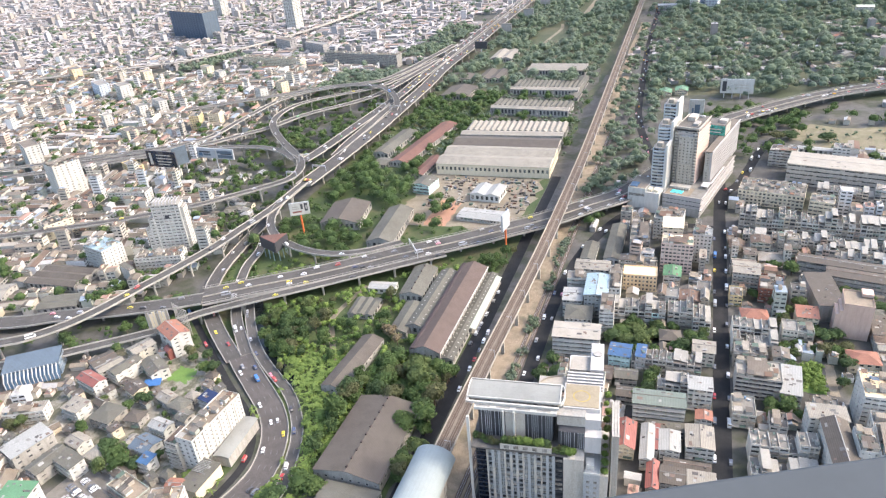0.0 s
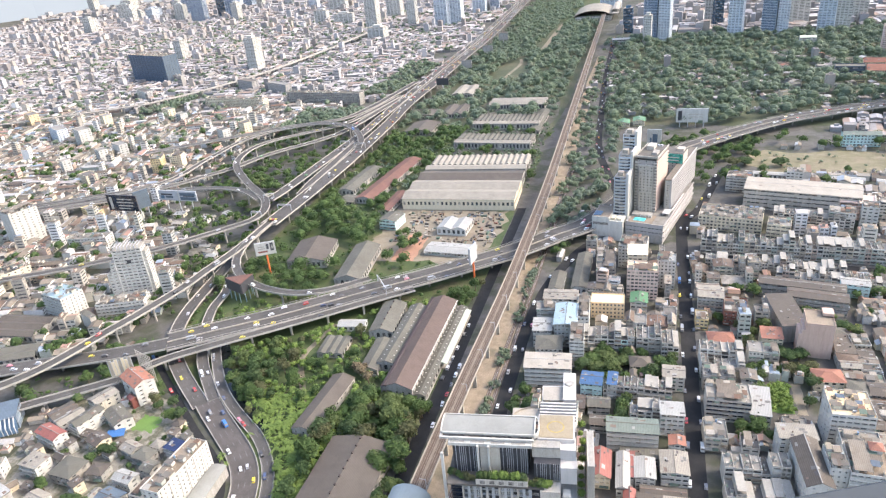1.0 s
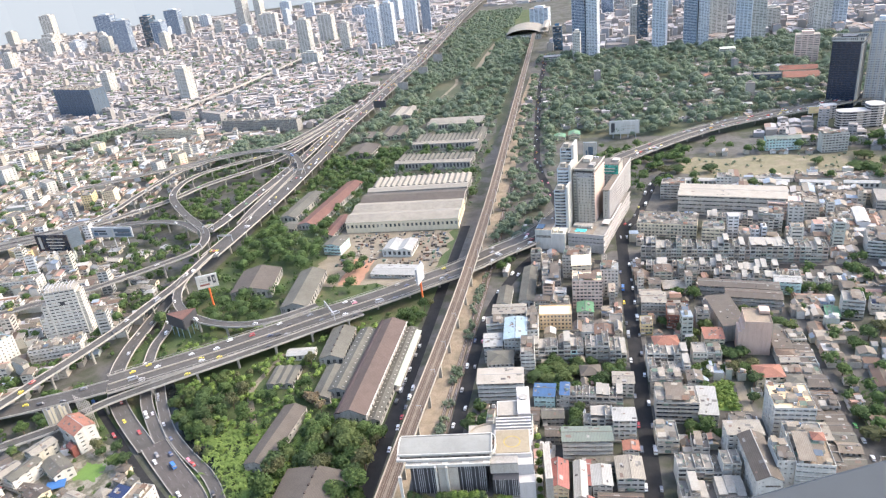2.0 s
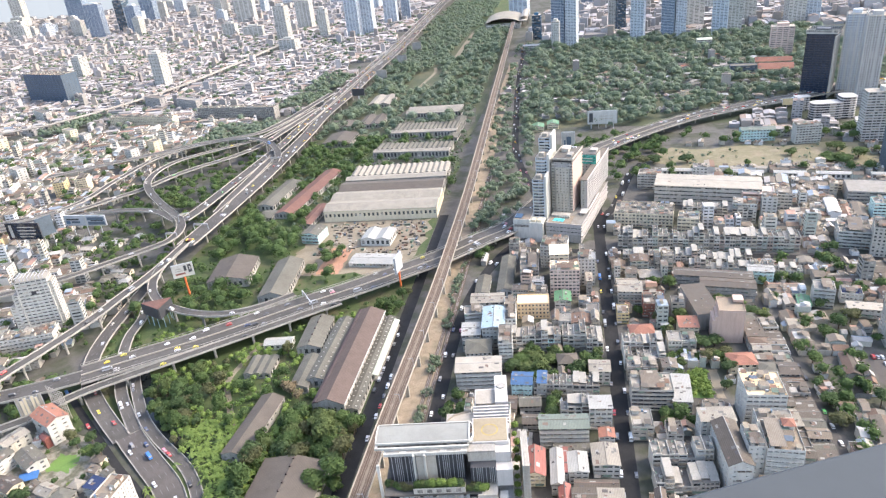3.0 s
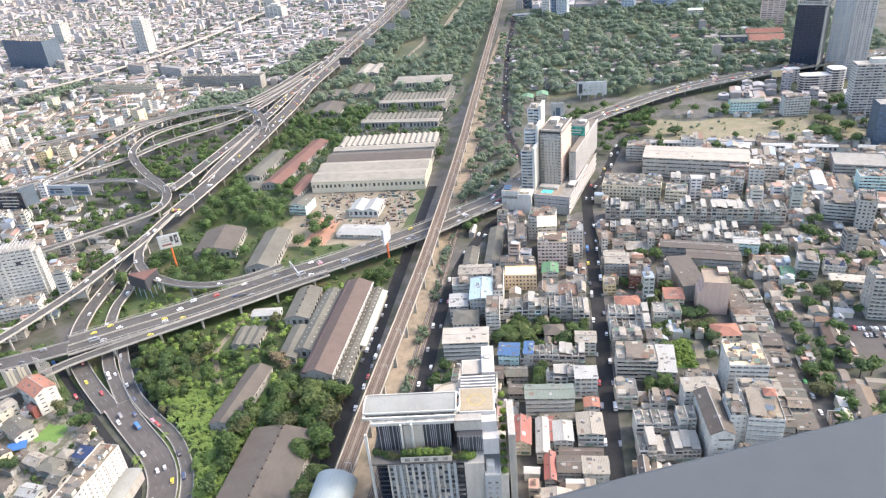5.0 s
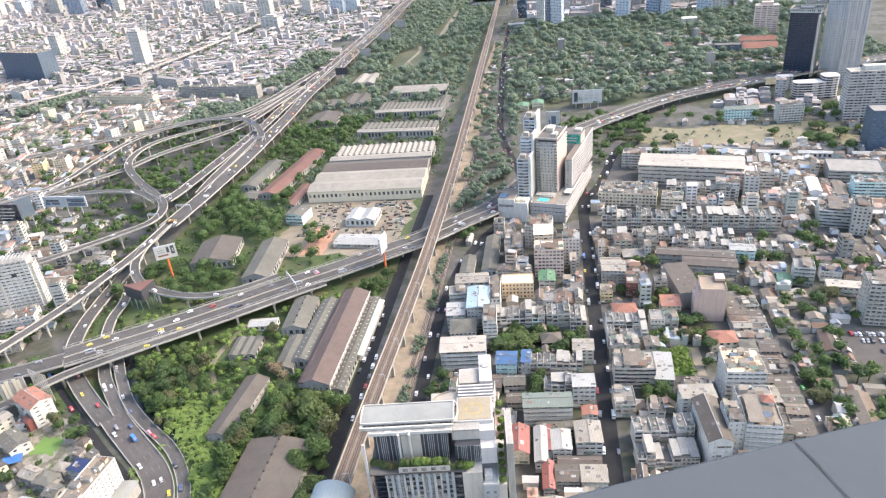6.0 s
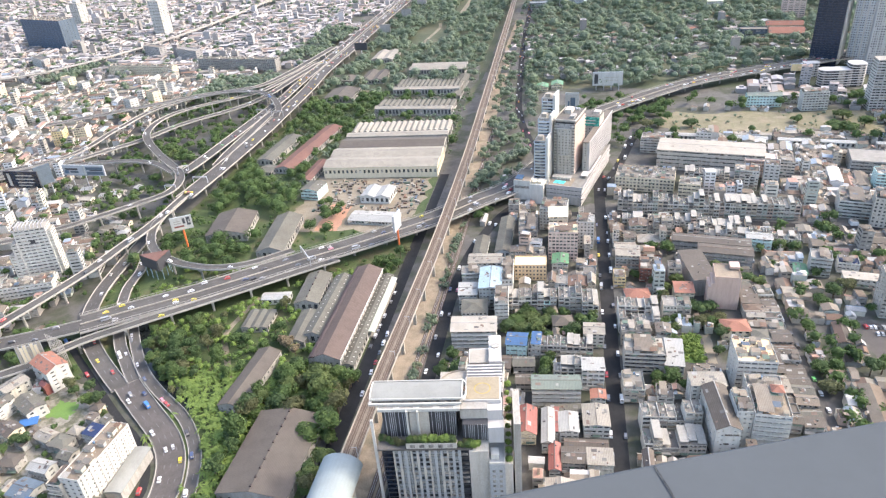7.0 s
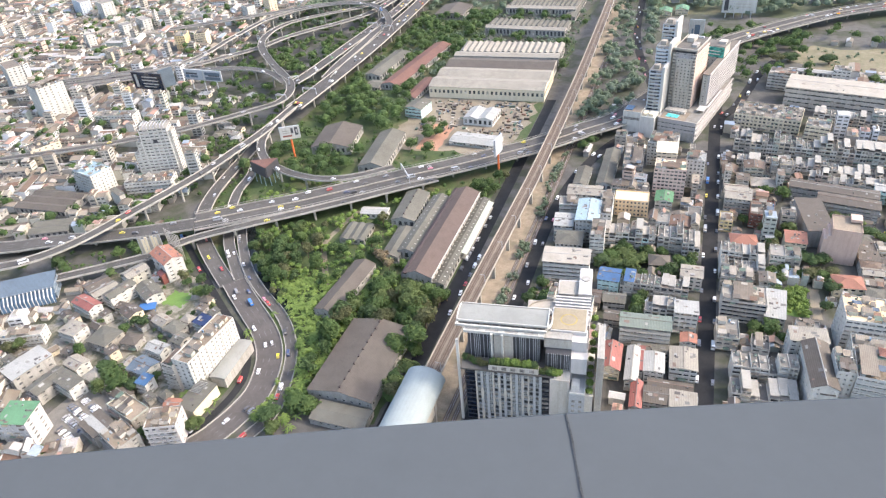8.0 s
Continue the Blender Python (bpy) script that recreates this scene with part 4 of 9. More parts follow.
def house(name, label, category, w, d, h, floors, roof="flat", wall="wall", roofmat=None, bays=None, fill=None, group="", seed=0, rise=None, along="y", at=None, balcony=False, blank=(), extra=True, recess=None, glass="glass", z0=-0.1, windows=True):
    """A house of walls with recessed windows, roof, parapet and roof-top things, round its own middle."""
    rng = random.Random(seed * 7919 + int(w * 10) * 31 + int(h * 10))
    root = thing(name, label, category, group, at=at)
    bays = bays or (max(1, round(w / rng.uniform(2.8, 4.2))), max(1, round(d / 6.5)))
    fill = fill or rng.choice(((0.55, 0.45), (0.72, 0.5), (0.82, 0.42), (0.48, 0.5), (0.64, 0.38)))
    recess = rng.choice((0.3, 0.5, 0.9)) if recess is None else recess
    mb = MB()
    if windows:
        mb.walls(-w / 2, w / 2, -d / 2, d / 2, z0, h, floors, bays, fill, recess, blank=blank, side_fill=(0.34, min(0.42, fill[1])))
    else:
        mb.box(-w / 2, w / 2, -d / 2, d / 2, z0, h)
    body = part("wall", mb, (wall, glass), root)
    fh = h / floors
    if balcony:
        for j in range(1, floors):
            mb = MB()
            z = j * fh
            mb.box(-w / 2 + 0.2, w / 2 - 0.2, -d / 2 - 1.1, -d / 2, z - 0.15, z)
            mb.box(-w / 2 + 0.2, w / 2 - 0.2, -d / 2 - 1.1, -d / 2 - 0.98, z, z + 0.95)
            part("balcony", mb, wall, body)
    if windows and extra and h < 24:
        awnings(rng, body, w, d, h, floors)
    if roof == "flat":
        mb = MB()
        mb.box(-w / 2 + 0.2, w / 2 - 0.2, -d / 2 + 0.2, d / 2 - 0.2, h - 0.3, h + 0.02)
        slab = part("roof", mb, roofmat or "flat", root)
        mb = MB()
        for q in ((-w / 2, w / 2, -d / 2, -d / 2 + 0.2), (-w / 2, w / 2, d / 2 - 0.2, d / 2), (-w / 2, -w / 2 + 0.2, -d / 2 + 0.2, d / 2 - 0.2), (w / 2 - 0.2, w / 2, -d / 2 + 0.2, d / 2 - 0.2)):
            mb.box(*q, h, h + 0.9)
        part("parapet", mb, wall, root)
        if extra:
            clutter(rng, slab, w, d, h + 0.02)
            patchwork(rng, slab, w, d, h + 0.025, rng.uniform(0.35, 0.75))
    else:
        mb = MB()
        rise = rise or 0.22 * (w if along == "y" else d)
        if roof == "gable":
            mb.gable(-w / 2, w / 2, -d / 2, d / 2, h, rise, along, 0.6, 0.2, 0, 1)
        elif roof == "hip":
            mb.hip(-w / 2, w / 2, -d / 2, d / 2, h, rise)
        else:
            mb.slope(-w / 2 - 0.5, w / 2 + 0.5, -d / 2 - 0.5, d / 2 + 0.5, h + 0.1, h + rise * 0.5)
            mb.face([(-w / 2, d / 2, h), (w / 2, d / 2, h), (w / 2, d / 2, h + rise * 0.5), (-w / 2, d / 2, h + rise * 0.5)], 1)
        top = part("roof", mb, (roofmat or "roof", wall), root)
        if extra and roof in ("gable", "lean"):
            worn_roof(rng, top, w, d, h, rise, roof, along)
    return root


def worn_roof(rng, top, w, d, h, rise, roof, along):
    """Patched sheets, a ridge cap, vents and small boxes on a sloping roof."""
    mb = MB()

    def height(x, y):
        if roof == "lean":
            return h + 0.27 + (rise * 0.5 - 0.1) * (y + d / 2 + 0.5) / (d + 1.0)
        return h + 0.22 + rise * (1 - abs(x) / (w / 2) if along == "y" else 1 - abs(y) / (d / 2))

    for k in range(min(9, 2 + int(w * d / 45))):
        x, y = rng.uniform(-w / 2 + 0.3, w / 2 - 2.4), rng.uniform(-d / 2 + 0.3, d / 2 - 2.4)
        a, b = rng.uniform(0.9, 2.2), rng.uniform(1.2, 3.4)
        if along == "x" or roof == "lean":
            a, b = b, a
        x1, y1 = min(x + a, w / 2), min(y + b, d / 2)
        if roof == "gable" and (x * x1 < 0 if along == "y" else y * y1 < 0):
            continue
        mb.face([(p, q, height(p, q) + 0.03 + 0.01 * (k % 3)) for p, q in ((x, y), (x1, y), (x1, y1), (x, y1))])
    if roof == "gable":
        z = h + rise + 0.2
        mb.box(*((-0.25, 0.25, -d / 2 - 0.5, d / 2 + 0.5) if along == "y" else (-w / 2 - 0.5, w / 2 + 0.5, -0.25, 0.25)), z - 0.05, z + 0.12)
    for k in range(rng.randint(0, 3)):
        x, y = rng.uniform(-w / 2 + 1, w / 2 - 1), rng.uniform(-d / 2 + 1, d / 2 - 1)
        z = height(x, y)
        mb.box(x - 0.4, x + 0.4, y - 0.4, y + 0.4, z - 0.3, z + rng.uniform(0.3, 0.9))
    tagged(part("roof_patching", mb, "patches", top), "patched sheets and small vents", kind="stuff")


def hero(name, label, category, x, y, w, d, h, floors, rot=0.0, **kw):
    take(x, y, w, d, rot)
    kw.setdefault("blank", ("n",))
    return house(name, label, category, w, d, h, floors, at=pose(x, y, 0, 0, 0, rot), **kw)


def shed(label, x, y, w, d, h, rot=0.0, roofmat="shedroof", along="y", rise=None, n=1, wall="oldwall", vents=0, bays=True, name="depot_shed", fill=(0.55, 0.55), lights=0):
    """A long shed with one or more pitched roofs side by side, doors in the walls and ridge vents."""
    take(x, y, w, d, rot)
    root = thing(name, label, "shed", at=pose(x, y, 0, 0, 0, rot))
    mb = MB()
    nb = (max(2, round(w / 5)), max(2, round(d / 6)))
    mb.walls(-w / 2, w / 2, -d / 2, d / 2, -0.1, h, 1, nb, fill, 0.3)
    part("wall", mb, (wall, "glass"), root)
    span = (w if along == "y" else d) / n
    rise = rise or 0.2 * span
    for i in range(n):
        mb = MB()
        if along == "y":
            mb.gable(-w / 2 + i * span, -w / 2 + (i + 1) * span, -d / 2, d / 2, h, rise, "y", 0.35, 0.2, 0, 1)
        else:
            mb.gable(-w / 2, w / 2, -d / 2 + i * span, -d / 2 + (i + 1) * span, h, rise, "x", 0.35, 0.2, 0, 1)
        part("roof", mb, (roofmat, wall), root)
        mid = -(w if along == "y" else d) / 2 + (i + 0.5) * span
        for k in range(vents):
            v = MB()
            L = d if along == "y" else w
            q = -L / 2 + (k + 0.5) * L / vents
            a, b = (mid, q) if along == "y" else (q, mid)
            v.box(a - 0.5, a + 0.5, b - 0.5, b + 0.5, h + rise - 0.3, h + rise + 0.8)
            v.gable(a - 0.5, a + 0.5, b - 0.5, b + 0.5, h + rise + 0.8, 0.35, "y", 0.2, 0.1)
            part("ridge_vent", v, "monitor", root)
        for k in range(lights if along == "y" else 0):
            for side in (-1, 1):
                v = MB()
                a, q, e = mid + side * span * 0.26, -d / 2 + (k + 0.5) * d / lights, rise * 0.48 + 0.2
                v.box(a - 0.55, a + 0.55, q - 0.22, q + 0.22, h + e - 0.15, h + e + 0.28)
                part("roof_light", v, "white", root)
    return root


def row_block(name, label, x, y, w, d, h, floors, rot=0.0, seed=1, unit=4.6, walls=("wall",)):
    """A row of narrow shophouses under one number of floors, each unit with its own paint, roof and clutter."""
    take(x, y, w, d, rot)
    rng = random.Random(seed * 13)
    root = thing(name, label, "row houses", at=pose(x, y, 0, 0, 0, rot))
    n = max(2, round(w / unit))
    u = w / n
    for i in range(n):
        a, b = -w / 2 + i * u, -w / 2 + (i + 1) * u
        fl = floors + rng.choice((-1, 0, 0, 0, 0, 1))
        top = h / floors * fl + rng.uniform(-0.3, 0.3)
        back = d / 2 - rng.uniform(0, 1.5)
        mb = MB()
        mb.walls(a, b, -d / 2, back, -0.1, top, fl, (rng.choice((1, 1, 2)), 2), (rng.uniform(0.6, 0.88), rng.uniform(0.42, 0.66)), rng.choice((0.3, 0.8, 1.1)), blank=("e", "w", "n"))
        mb.face([(a, -d / 2, top - 0.02), (b, -d / 2, top - 0.02), (b, back, top - 0.02), (a, back, top - 0.02)], 2)
        shop = part("shop_unit", mb, (rng.choice(walls), "glass", "flat"), root)
        mb = MB()
        if rng.random() < 0.45:
            mb.slope(a + 0.05, b - 0.05, -d / 2 + rng.uniform(0, 3), back + 0.2, top + rng.uniform(0.4, 2.2), top + rng.uniform(2.2, 2.8), 0.14, 0)
            mb.box(a + 0.1, a + 0.3, -d / 2 + 3, back, top, top + 2, 1)
            mb.box(b - 0.3, b - 0.1, -d / 2 + 3, back, top, top + 2, 1)
        else:
            for q in range(rng.randint(2, 4)):
                px, py = rng.uniform(a + 0.2, b - 1.8), rng.uniform(-d / 2 + 0.4, back - 2.5)
                hh = rng.uniform(0.7, 2.8)
                mb.box(px, px + rng.uniform(0.8, 1.7), py, py + rng.uniform(0.8, 2.4), top, top + hh, 1, 0)
            for q in ((a, b, -d / 2, -d / 2 + 0.18), (a, a + 0.18, -d / 2 + 0.18, back), (b - 0.18, b, -d / 2 + 0.18, back)):
                mb.box(*q, top, top + rng.uniform(0.7, 1.1), 1)
        for j in range(fl):
            if rng.random() < 0.65:
                z = h / floors * (j + (0.85 if j == 0 else 0.02))
                run = rng.uniform(0.8, 1.6)
                if j and rng.random() < 0.6:
                    mb.box(a + 0.1, b - 0.1, -d / 2 - run, -d / 2 - 0.02, z - 0.12, z, 1)
                    mb.box(a + 0.1, b - 0.1, -d / 2 - run, -d / 2 - run + 0.1, z, z + 0.9, 1)
                else:
                    mb.slope(a + 0.1, b - 0.1, -d / 2 - run, -d / 2 - 0.02, z - 0.4, z + 0.1, 0.08, 0)
        tagged(part("roof_clutter", mb, ("bits", "bitwall"), shop), "small sheets, boxes and balconies", kind="stuff")
    return root


# ---- railway depot and station ----
shed("long pale cream railway workshop with a windowed front wall", -211, 721, 132, 62, 13, 2, "paleroof", "x", 3.5, 2, "cream", fill=(0.5, 0.3))
shed("grey-brown sheet-roofed railway workshop", -213, 771, 130, 32, 12.5, 2, "brownroof", "x", 3, 1, "oldwall")
shed("pale front range of the ridged workshop", -214, 800, 130, 16, 13, 3, "paleroof", "x", 1.6, 1, "oldwall")
shed("pale brown workshop with saw-ridged sheet roofs", -214, 829, 128, 38, 12, 3, "paleroof", "y", 2.0, 17, "oldwall")
shed("grey-brown depot shed with a pale ridge roof", -217, 915, 112, 14, 10.5, -3, "paleroof", "x", 2, 1)
shed("grey-brown saw-ridged depot shed", -217, 938, 112, 28, 9.5, -3, "shedroof", "y", 1.8, 15)
shed("pale ridged depot shed among trees", -216, 1012, 104, 15, 10.5, -1, "paleroof", "x", 2, 1)
shed("pale saw-ridged depot shed among trees", -216, 1040, 104, 38, 9.5, -1, "shedroof", "y", 1.8, 15)
shed("pale ridged depot shed far along the railway", -220, 1143, 95, 45, 10, 0, "paleroof", "x", 3, 2)
shed("long narrow shed with a red-brown sheet roof", -322, 775, 24, 150, 7, -6, "rust", "y", 3, 1)
shed("brown-roofed shed beside trees", -350, 1004, 45, 55, 7, 0, "brownroof", "y", 4, 1)
shed("narrow grey shed along the railway", -168, 1040, 16, 120, 6, 0, "shedroof", "y", 2.4, 1)
shed("open white-roofed depot canopy", -198, 636, 32, 28, 7.5, -3, "whiteroof", "y", 2.5, 2, "white")
hero("depot_hall", "low white flat-roofed hall beside the expressway", "building", -189, 584, 49, 22, 4.2, 1, -4, roof="gable", along="x", rise=1.2, roofmat="whiteroof", wall="white")
shed("grey-brown gabled warehouse under trees", -329, 558, 40, 50, 8, 10, "brownroof", "y", 5, 1)
shed("grey gabled warehouse with a pale ridge", -271, 540, 26, 74, 8, 6, "shedroof", "y", 4.5, 1)
hero("depot_house", "small mint-green three-storey depot house", "building", -272, 642, 20, 24, 11, 3, -8, roof="gable", along="y", rise=2, roofmat="shedroof", wall="mint")
workshop = shed("very long brown sheet-roofed workshop by the railway", -164, 412, 23, 122, 11, 0, "redbrown", "y", 4.5, 1, fill=(0.35, 0.3))
mb = MB()
mb.gable(-10.6, -7.2, -61.2, 61.2, 12.3, 0.5, "y", 0.2, 0.2)
mb.box(-10.6, -7.2, -61, 61, 11.4, 12.3)
part("roof_monitor", mb, "monitor", workshop, "dark ridge monitor along the roof")
mb = MB()
mb.box(11.75, 12.3, -61.4, 61.4, 10.7, 11.3)
part("gutter", mb, "white", workshop)
shed("low grey lean shed along the long workshop", -148, 412, 9, 120, 6, 0, "shedroof", "y", 1.4, 1, lights=22)
shed("grey narrow workshop with roof lights", -184, 424, 15, 84, 7.5, 0, "shedroof", "y", 3, 1, lights=14)
shed("grey gabled shed with rows of vents", -205, 446, 20, 46, 7.5, 4, "shedroof", "y", 3.2, 1, vents=5)
shed("small grey shed with a stepped white roof", -234, 436, 23, 11, 5, 7, "whiteroof", "x", 1.5, 1, "white")
shed("old low sheds with pale roof ribs", -236, 404, 21, 24, 4.5, 4, "shedroof", "y", 1.2, 3)
shed("long grey-brown shed in the overgrown plot", -212, 334, 17, 60, 6.5, -4, "brownroof", "y", 2.8, 1, fill=(0.3, 0.25))
shed("wide brown shed with a row of ridge vents", -169, 268, 42, 66, 7.5, 0, "brownroof", "y", 4.2, 1, vents=10, fill=(0.3, 0.22))
shed("low dark shed against the wide brown one", -163, 225, 34, 15, 4.5, 0, "shedroof", "x", 1.2, 1, fill=(0.3, 0.3))
shed("old grey sheds beside the railway", -196, 395, 14, 40, 6, 2, "shedroof", "y", 2.4, 1)

shed("grey sheet-roofed shed beside the red-brown one", -362, 770, 22, 88, 7, -4, "shedroof", "y", 2.5, 1)
shed("brown-roofed shed among trees by the expressway", -322, 1105, 40, 60, 7, 0, "brownroof", "y", 3, 2)
shed("grey-brown shed far along the expressway", -339, 1247, 40, 70, 7, 0, "paleroof", "y", 3, 2)
shed("low brown shed among trees", -365, 1090, 30, 40, 6, 5, "brownroof", "y", 2.5, 1)
shed("small grey shed by the depot trees", -351, 706, 18, 22, 5, -8, "shedroof", "x", 2, 1)
shed("low old shed beside the workshop yard", -292, 700, 14, 60, 5.5, -3, "rust", "y", 2, 1)
take(-142, 430, 8, 78)
canopy = thing("platform_canopy", "long pale yellow-green railway platform roof on posts", "platform roof", at=pose(-143, 430, 0))
mb = MB()
mb.gable(-3.6, 3.6, -38, 38, 5.2, 1.1, "y", 0.4, 0.2)
part("roof", mb, "mintroof", canopy)
mb = MB()
mb.box(-3.2, 3.2, -38, 38, -0.1, 1.0)
part("platform", mb, "palecon", canopy)
for i in range(10):
    mb = MB()
    mb.drum(0, -36 + i * 8, 0.25, 0.9, 5.6, 6)
    part("post", mb, "steel", canopy)

# the near station: a barrel roof over the viaduct
take(-117, 150, 24, 210)
station = thing("railway_station", "elevated railway station with a smooth white barrel roof", "station", at=pose(-118.2, 150, 0, 0, 0, 0))
mb = MB()
prof = [(11.6 * math.sin(a), 21.6 + 10.5 * math.cos(a) * 0.82) for a in [radians(-88 + 11 * i) for i in range(17)]]
y_end = 100
for k, (r0, r1) in enumerate(zip(prof[:-1], prof[1:])):
    mb.face([(r0[0], -y_end, r0[1]), (r1[0], -y_end, r1[1]), (r1[0], y_end, r1[1]), (r0[0], y_end, r0[1])][::-1])
    mb.face([(r0[0] * 0.97, -y_end, r0[1] - 0.3), (r1[0] * 0.97, -y_end, r1[1] - 0.3), (r1[0] * 0.97, y_end, r1[1] - 0.3), (r0[0] * 0.97, y_end, r0[1] - 0.3)])
    mb.face([(r0[0], y_end, r0[1]), (r1[0], y_end, r1[1]), (r1[0] * 0.97, y_end, r1[1] - 0.3), (r0[0] * 0.97, y_end, r0[1] - 0.3)])
part("barrel_roof", mb, "stationroof", station)
for j in range(10):
    mb = MB()
    for r0, r1 in zip(prof[:-1], prof[1:]):
        mb.face([(r0[0] * 1.01, -95 + j * 21, r0[1] + 0.06), (r1[0] * 1.01, -95 + j * 21, r1[1] + 0.06), (r1[0] * 1.01, -94.3 + j * 21, r1[1] + 0.06), (r0[0] * 1.01, -94.3 + j * 21, r0[1] + 0.06)][::-1])
    part("roof_rib", mb, "stationroof", station)
mb = MB()
mb.box(-10, -5.5, -98, 98, 17, 21)
mb.box(5.5, 10, -98, 98, 17, 21)
part("platform", mb, "palecon", station)
mb = MB()
mb.box(-9, 9, -90, 90, 8, 16.5)
part("concourse", mb, "palecon", station)
for i in range(8):
    for s in (-8.5, 8.5):
        mb = MB()
        mb.box(s - 0.8, s + 0.8, -88 + i * 25 - 0.8, -88 + i * 25 + 0.8, -0.1, 17)
        part("column", mb, "palecon", station)

# the far station
take(-170, 2150, 120, 190)
far_station = thing("railway_station", "large far railway terminal with a pale curved roof", "station", at=pose(-172, 2155, 0) @ Matrix.Diagonal((1.15, 1.1, 1.2, 1)))
mb = MB()
for k in range(12):
    a0, a1 = radians(-60 + 10 * k), radians(-50 + 10 * k)
    p0, p1 = (48 * math.sin(a0) / math.sin(radians(60)), 12 + 26 * (math.cos(a0) - 0.5)), (48 * math.sin(a1) / math.sin(radians(60)), 12 + 26 * (math.cos(a1) - 0.5))
    mb.face([(p0[0], -75, p0[1]), (p1[0], -75, p1[1]), (p1[0], 75, p1[1]), (p0[0], 75, p0[1])])
    mb.face([(p0[0], -75, p0[1] - 1), (p0[0], 75, p0[1] - 1), (p1[0], 75, p1[1] - 1), (p1[0], -75, p1[1] - 1)])
part("curved_roof", mb, "paleroof", far_station)
mb = MB()
mb.walls(-44, 44, -70, 70, -0.1, 12, 3, (14, 20))
part("hall", mb, ("white", "glass"), far_station)
mb = MB()
mb.box(46, 62, -80, 90, 16, 17.5)
mb.gable(46, 62, -60, 90, 23, 2.5, "y")
for i in range(9):
    mb.box(46.5, 47.3, -55 + 17 * i, -54 + 17 * i, 0, 23)
    mb.box(60.7, 61.5, -55 + 17 * i, -54 + 17 * i, 0, 23)
part("platform_roof", mb, "palecon", far_station)


# ---- tall and particular buildings ----
def hotel():
    """A ribbed tower and a long balconied wing over a podium with a pool."""
    take(8, 668, 60, 100, -16)
    take(36, 728, 24, 95, -16)
    H = thing("hotel", "tall beige hotel tower with a long white wing and pool podium", "hotel", at=pose(8, 668, 0, 0, 0, -15))

    def bit(name, mat, boxes, label="", under=None):
        m = MB()
        for q in boxes:
            m.box(*q)
        return part(name, m, mat, under or H, label)

    mb = MB()
    mb.walls(-18, 18, -46, 78, -0.1, 17, 4, (10, 30), (0.8, 0.22))
    podium = part("podium", mb, ("hotelwall", "glass"), H)
    bit("plinth_wall", "oldwall", [(-17, 17, -46.5, -46.05, 1, 9)], "plain grey-brown street wall", podium)
    bit("podium_parapet", "hotelwall", [(-18, 18, -46, -45.2, 17, 19.8), (-18, -17.2, -45.2, 78, 17, 19.8)], under=podium)
    for z, x1 in ((6.5, 19.3), (12.5, 19.0), (18.6, 18.9)):
        bit("edge_ledge", "hotelwall", [(18.02, x1, -45, 78, z, z + 0.9)], "pale pinkish ledge along the side street", podium)
    bit("podium_roof", "flat", [(-17.2, 18.02, -45.2, 78, 16.9, 18.5)])
    bit("pool_deck", "brownflat", [(-16.5, 6, -44.8, -24, 18.5, 19.2)])
    bit("pool", "pool", [(-12.5, -1.5, -40, -33, 19.2, 19.5)], "bright turquoise swimming pool")
    bit("pool_house", "oldwall", [(-17, 2, -30, -22, 18.5, 21.5)])
    for k in range(6):
        bit("parasol", "white", [(-11 + 2.6 * k, -9.6 + 2.6 * k, -31.8, -30.6, 20.8, 21.0), (-10.4 + 2.6 * k, -10.2 + 2.6 * k, -31.3, -31.1, 19.2, 20.8)])
    # main tower, set back in three steps, with deep balconies at both edges of its front
    mb = MB()
    mb.walls(-19, 0.6, -13, 28, 18.4, 72, 18, (3, 10), (0.2, 0.34), 0.5, side_fill=(0.85, 0.55))
    tower_body = part("main_tower", mb, ("hotelwall", "glass"), H)
    mb = MB()
    mb.walls(-15.5, -1.6, -15, -13.02, 18.4, 66, 16, (4, 1), (0.34, 0.4), 0.4)
    mb.box(-15.8, -1.3, -15.3, -13.02, 66, 67.2, 0)
    part("front_bay", mb, ("greywall", "glass"), tower_body)
    mb = MB()
    mb.walls(-14, -3, -16.2, -15.02, 18.4, 39, 7, (3, 1), (0.34, 0.4), 0.4)
    mb.box(-14.3, -2.7, -16.5, -15.02, 39, 39.8, 0)
    part("front_bay", mb, ("greywall", "glass"), tower_body)
    for j in range(17):
        z = 19.5 + 52.5 / 17 * j
        bit("balcony_band", "pink", [(0.6, 2.1, -13, 28, z, z + 1.25)], under=tower_body)
        for xa in (-20.2, -1.2):
            bit("balcony", "greywall", [(xa, xa + 3.2, -14.2, -13.02, z, z + 1.15)], under=tower_body)
            # Dark glass plate on the wall stands in for the shaded balcony depth.
            bit("balcony_recess", "glass", [(xa + 0.3, xa + 2.9, -13.12, -13.02, z + 1.15, z + 2.9)], under=tower_body)
    bit("crown_recess", "darksteel", [(-18.2, 0.0, -12.2, 27.2, 72, 74.2)])
    bit("tower_roof", "palecon", [(-19.6, 2.1, -14, 28.5, 74.2, 75.4)])
    bit("roof_parapet", "greywall", [(-19.6, 2.1, -14, -13.4, 75.4, 76.4), (-19.6, -19.0, -13.4, 28.5, 75.4, 76.4), (1.5, 2.1, -13.4, 28.5, 75.4, 76.4)])
    bit("roof_felt", "flat", [(-19, 1.5, -13.4, 28.4, 75.4, 75.6)])
    bit("plant_room", "greywall", [(-15, -8, 8, 20, 75.6, 79.5)])
    bit("plant_room", "oldwall", [(-6, -1, -6, 4, 75.6, 78)])
    for k in range(5):
        bit("cooling_unit", "steel", [(-17 + 3 * k, -15 + 3 * k, 22, 24.5, 75.6, 77.2)])
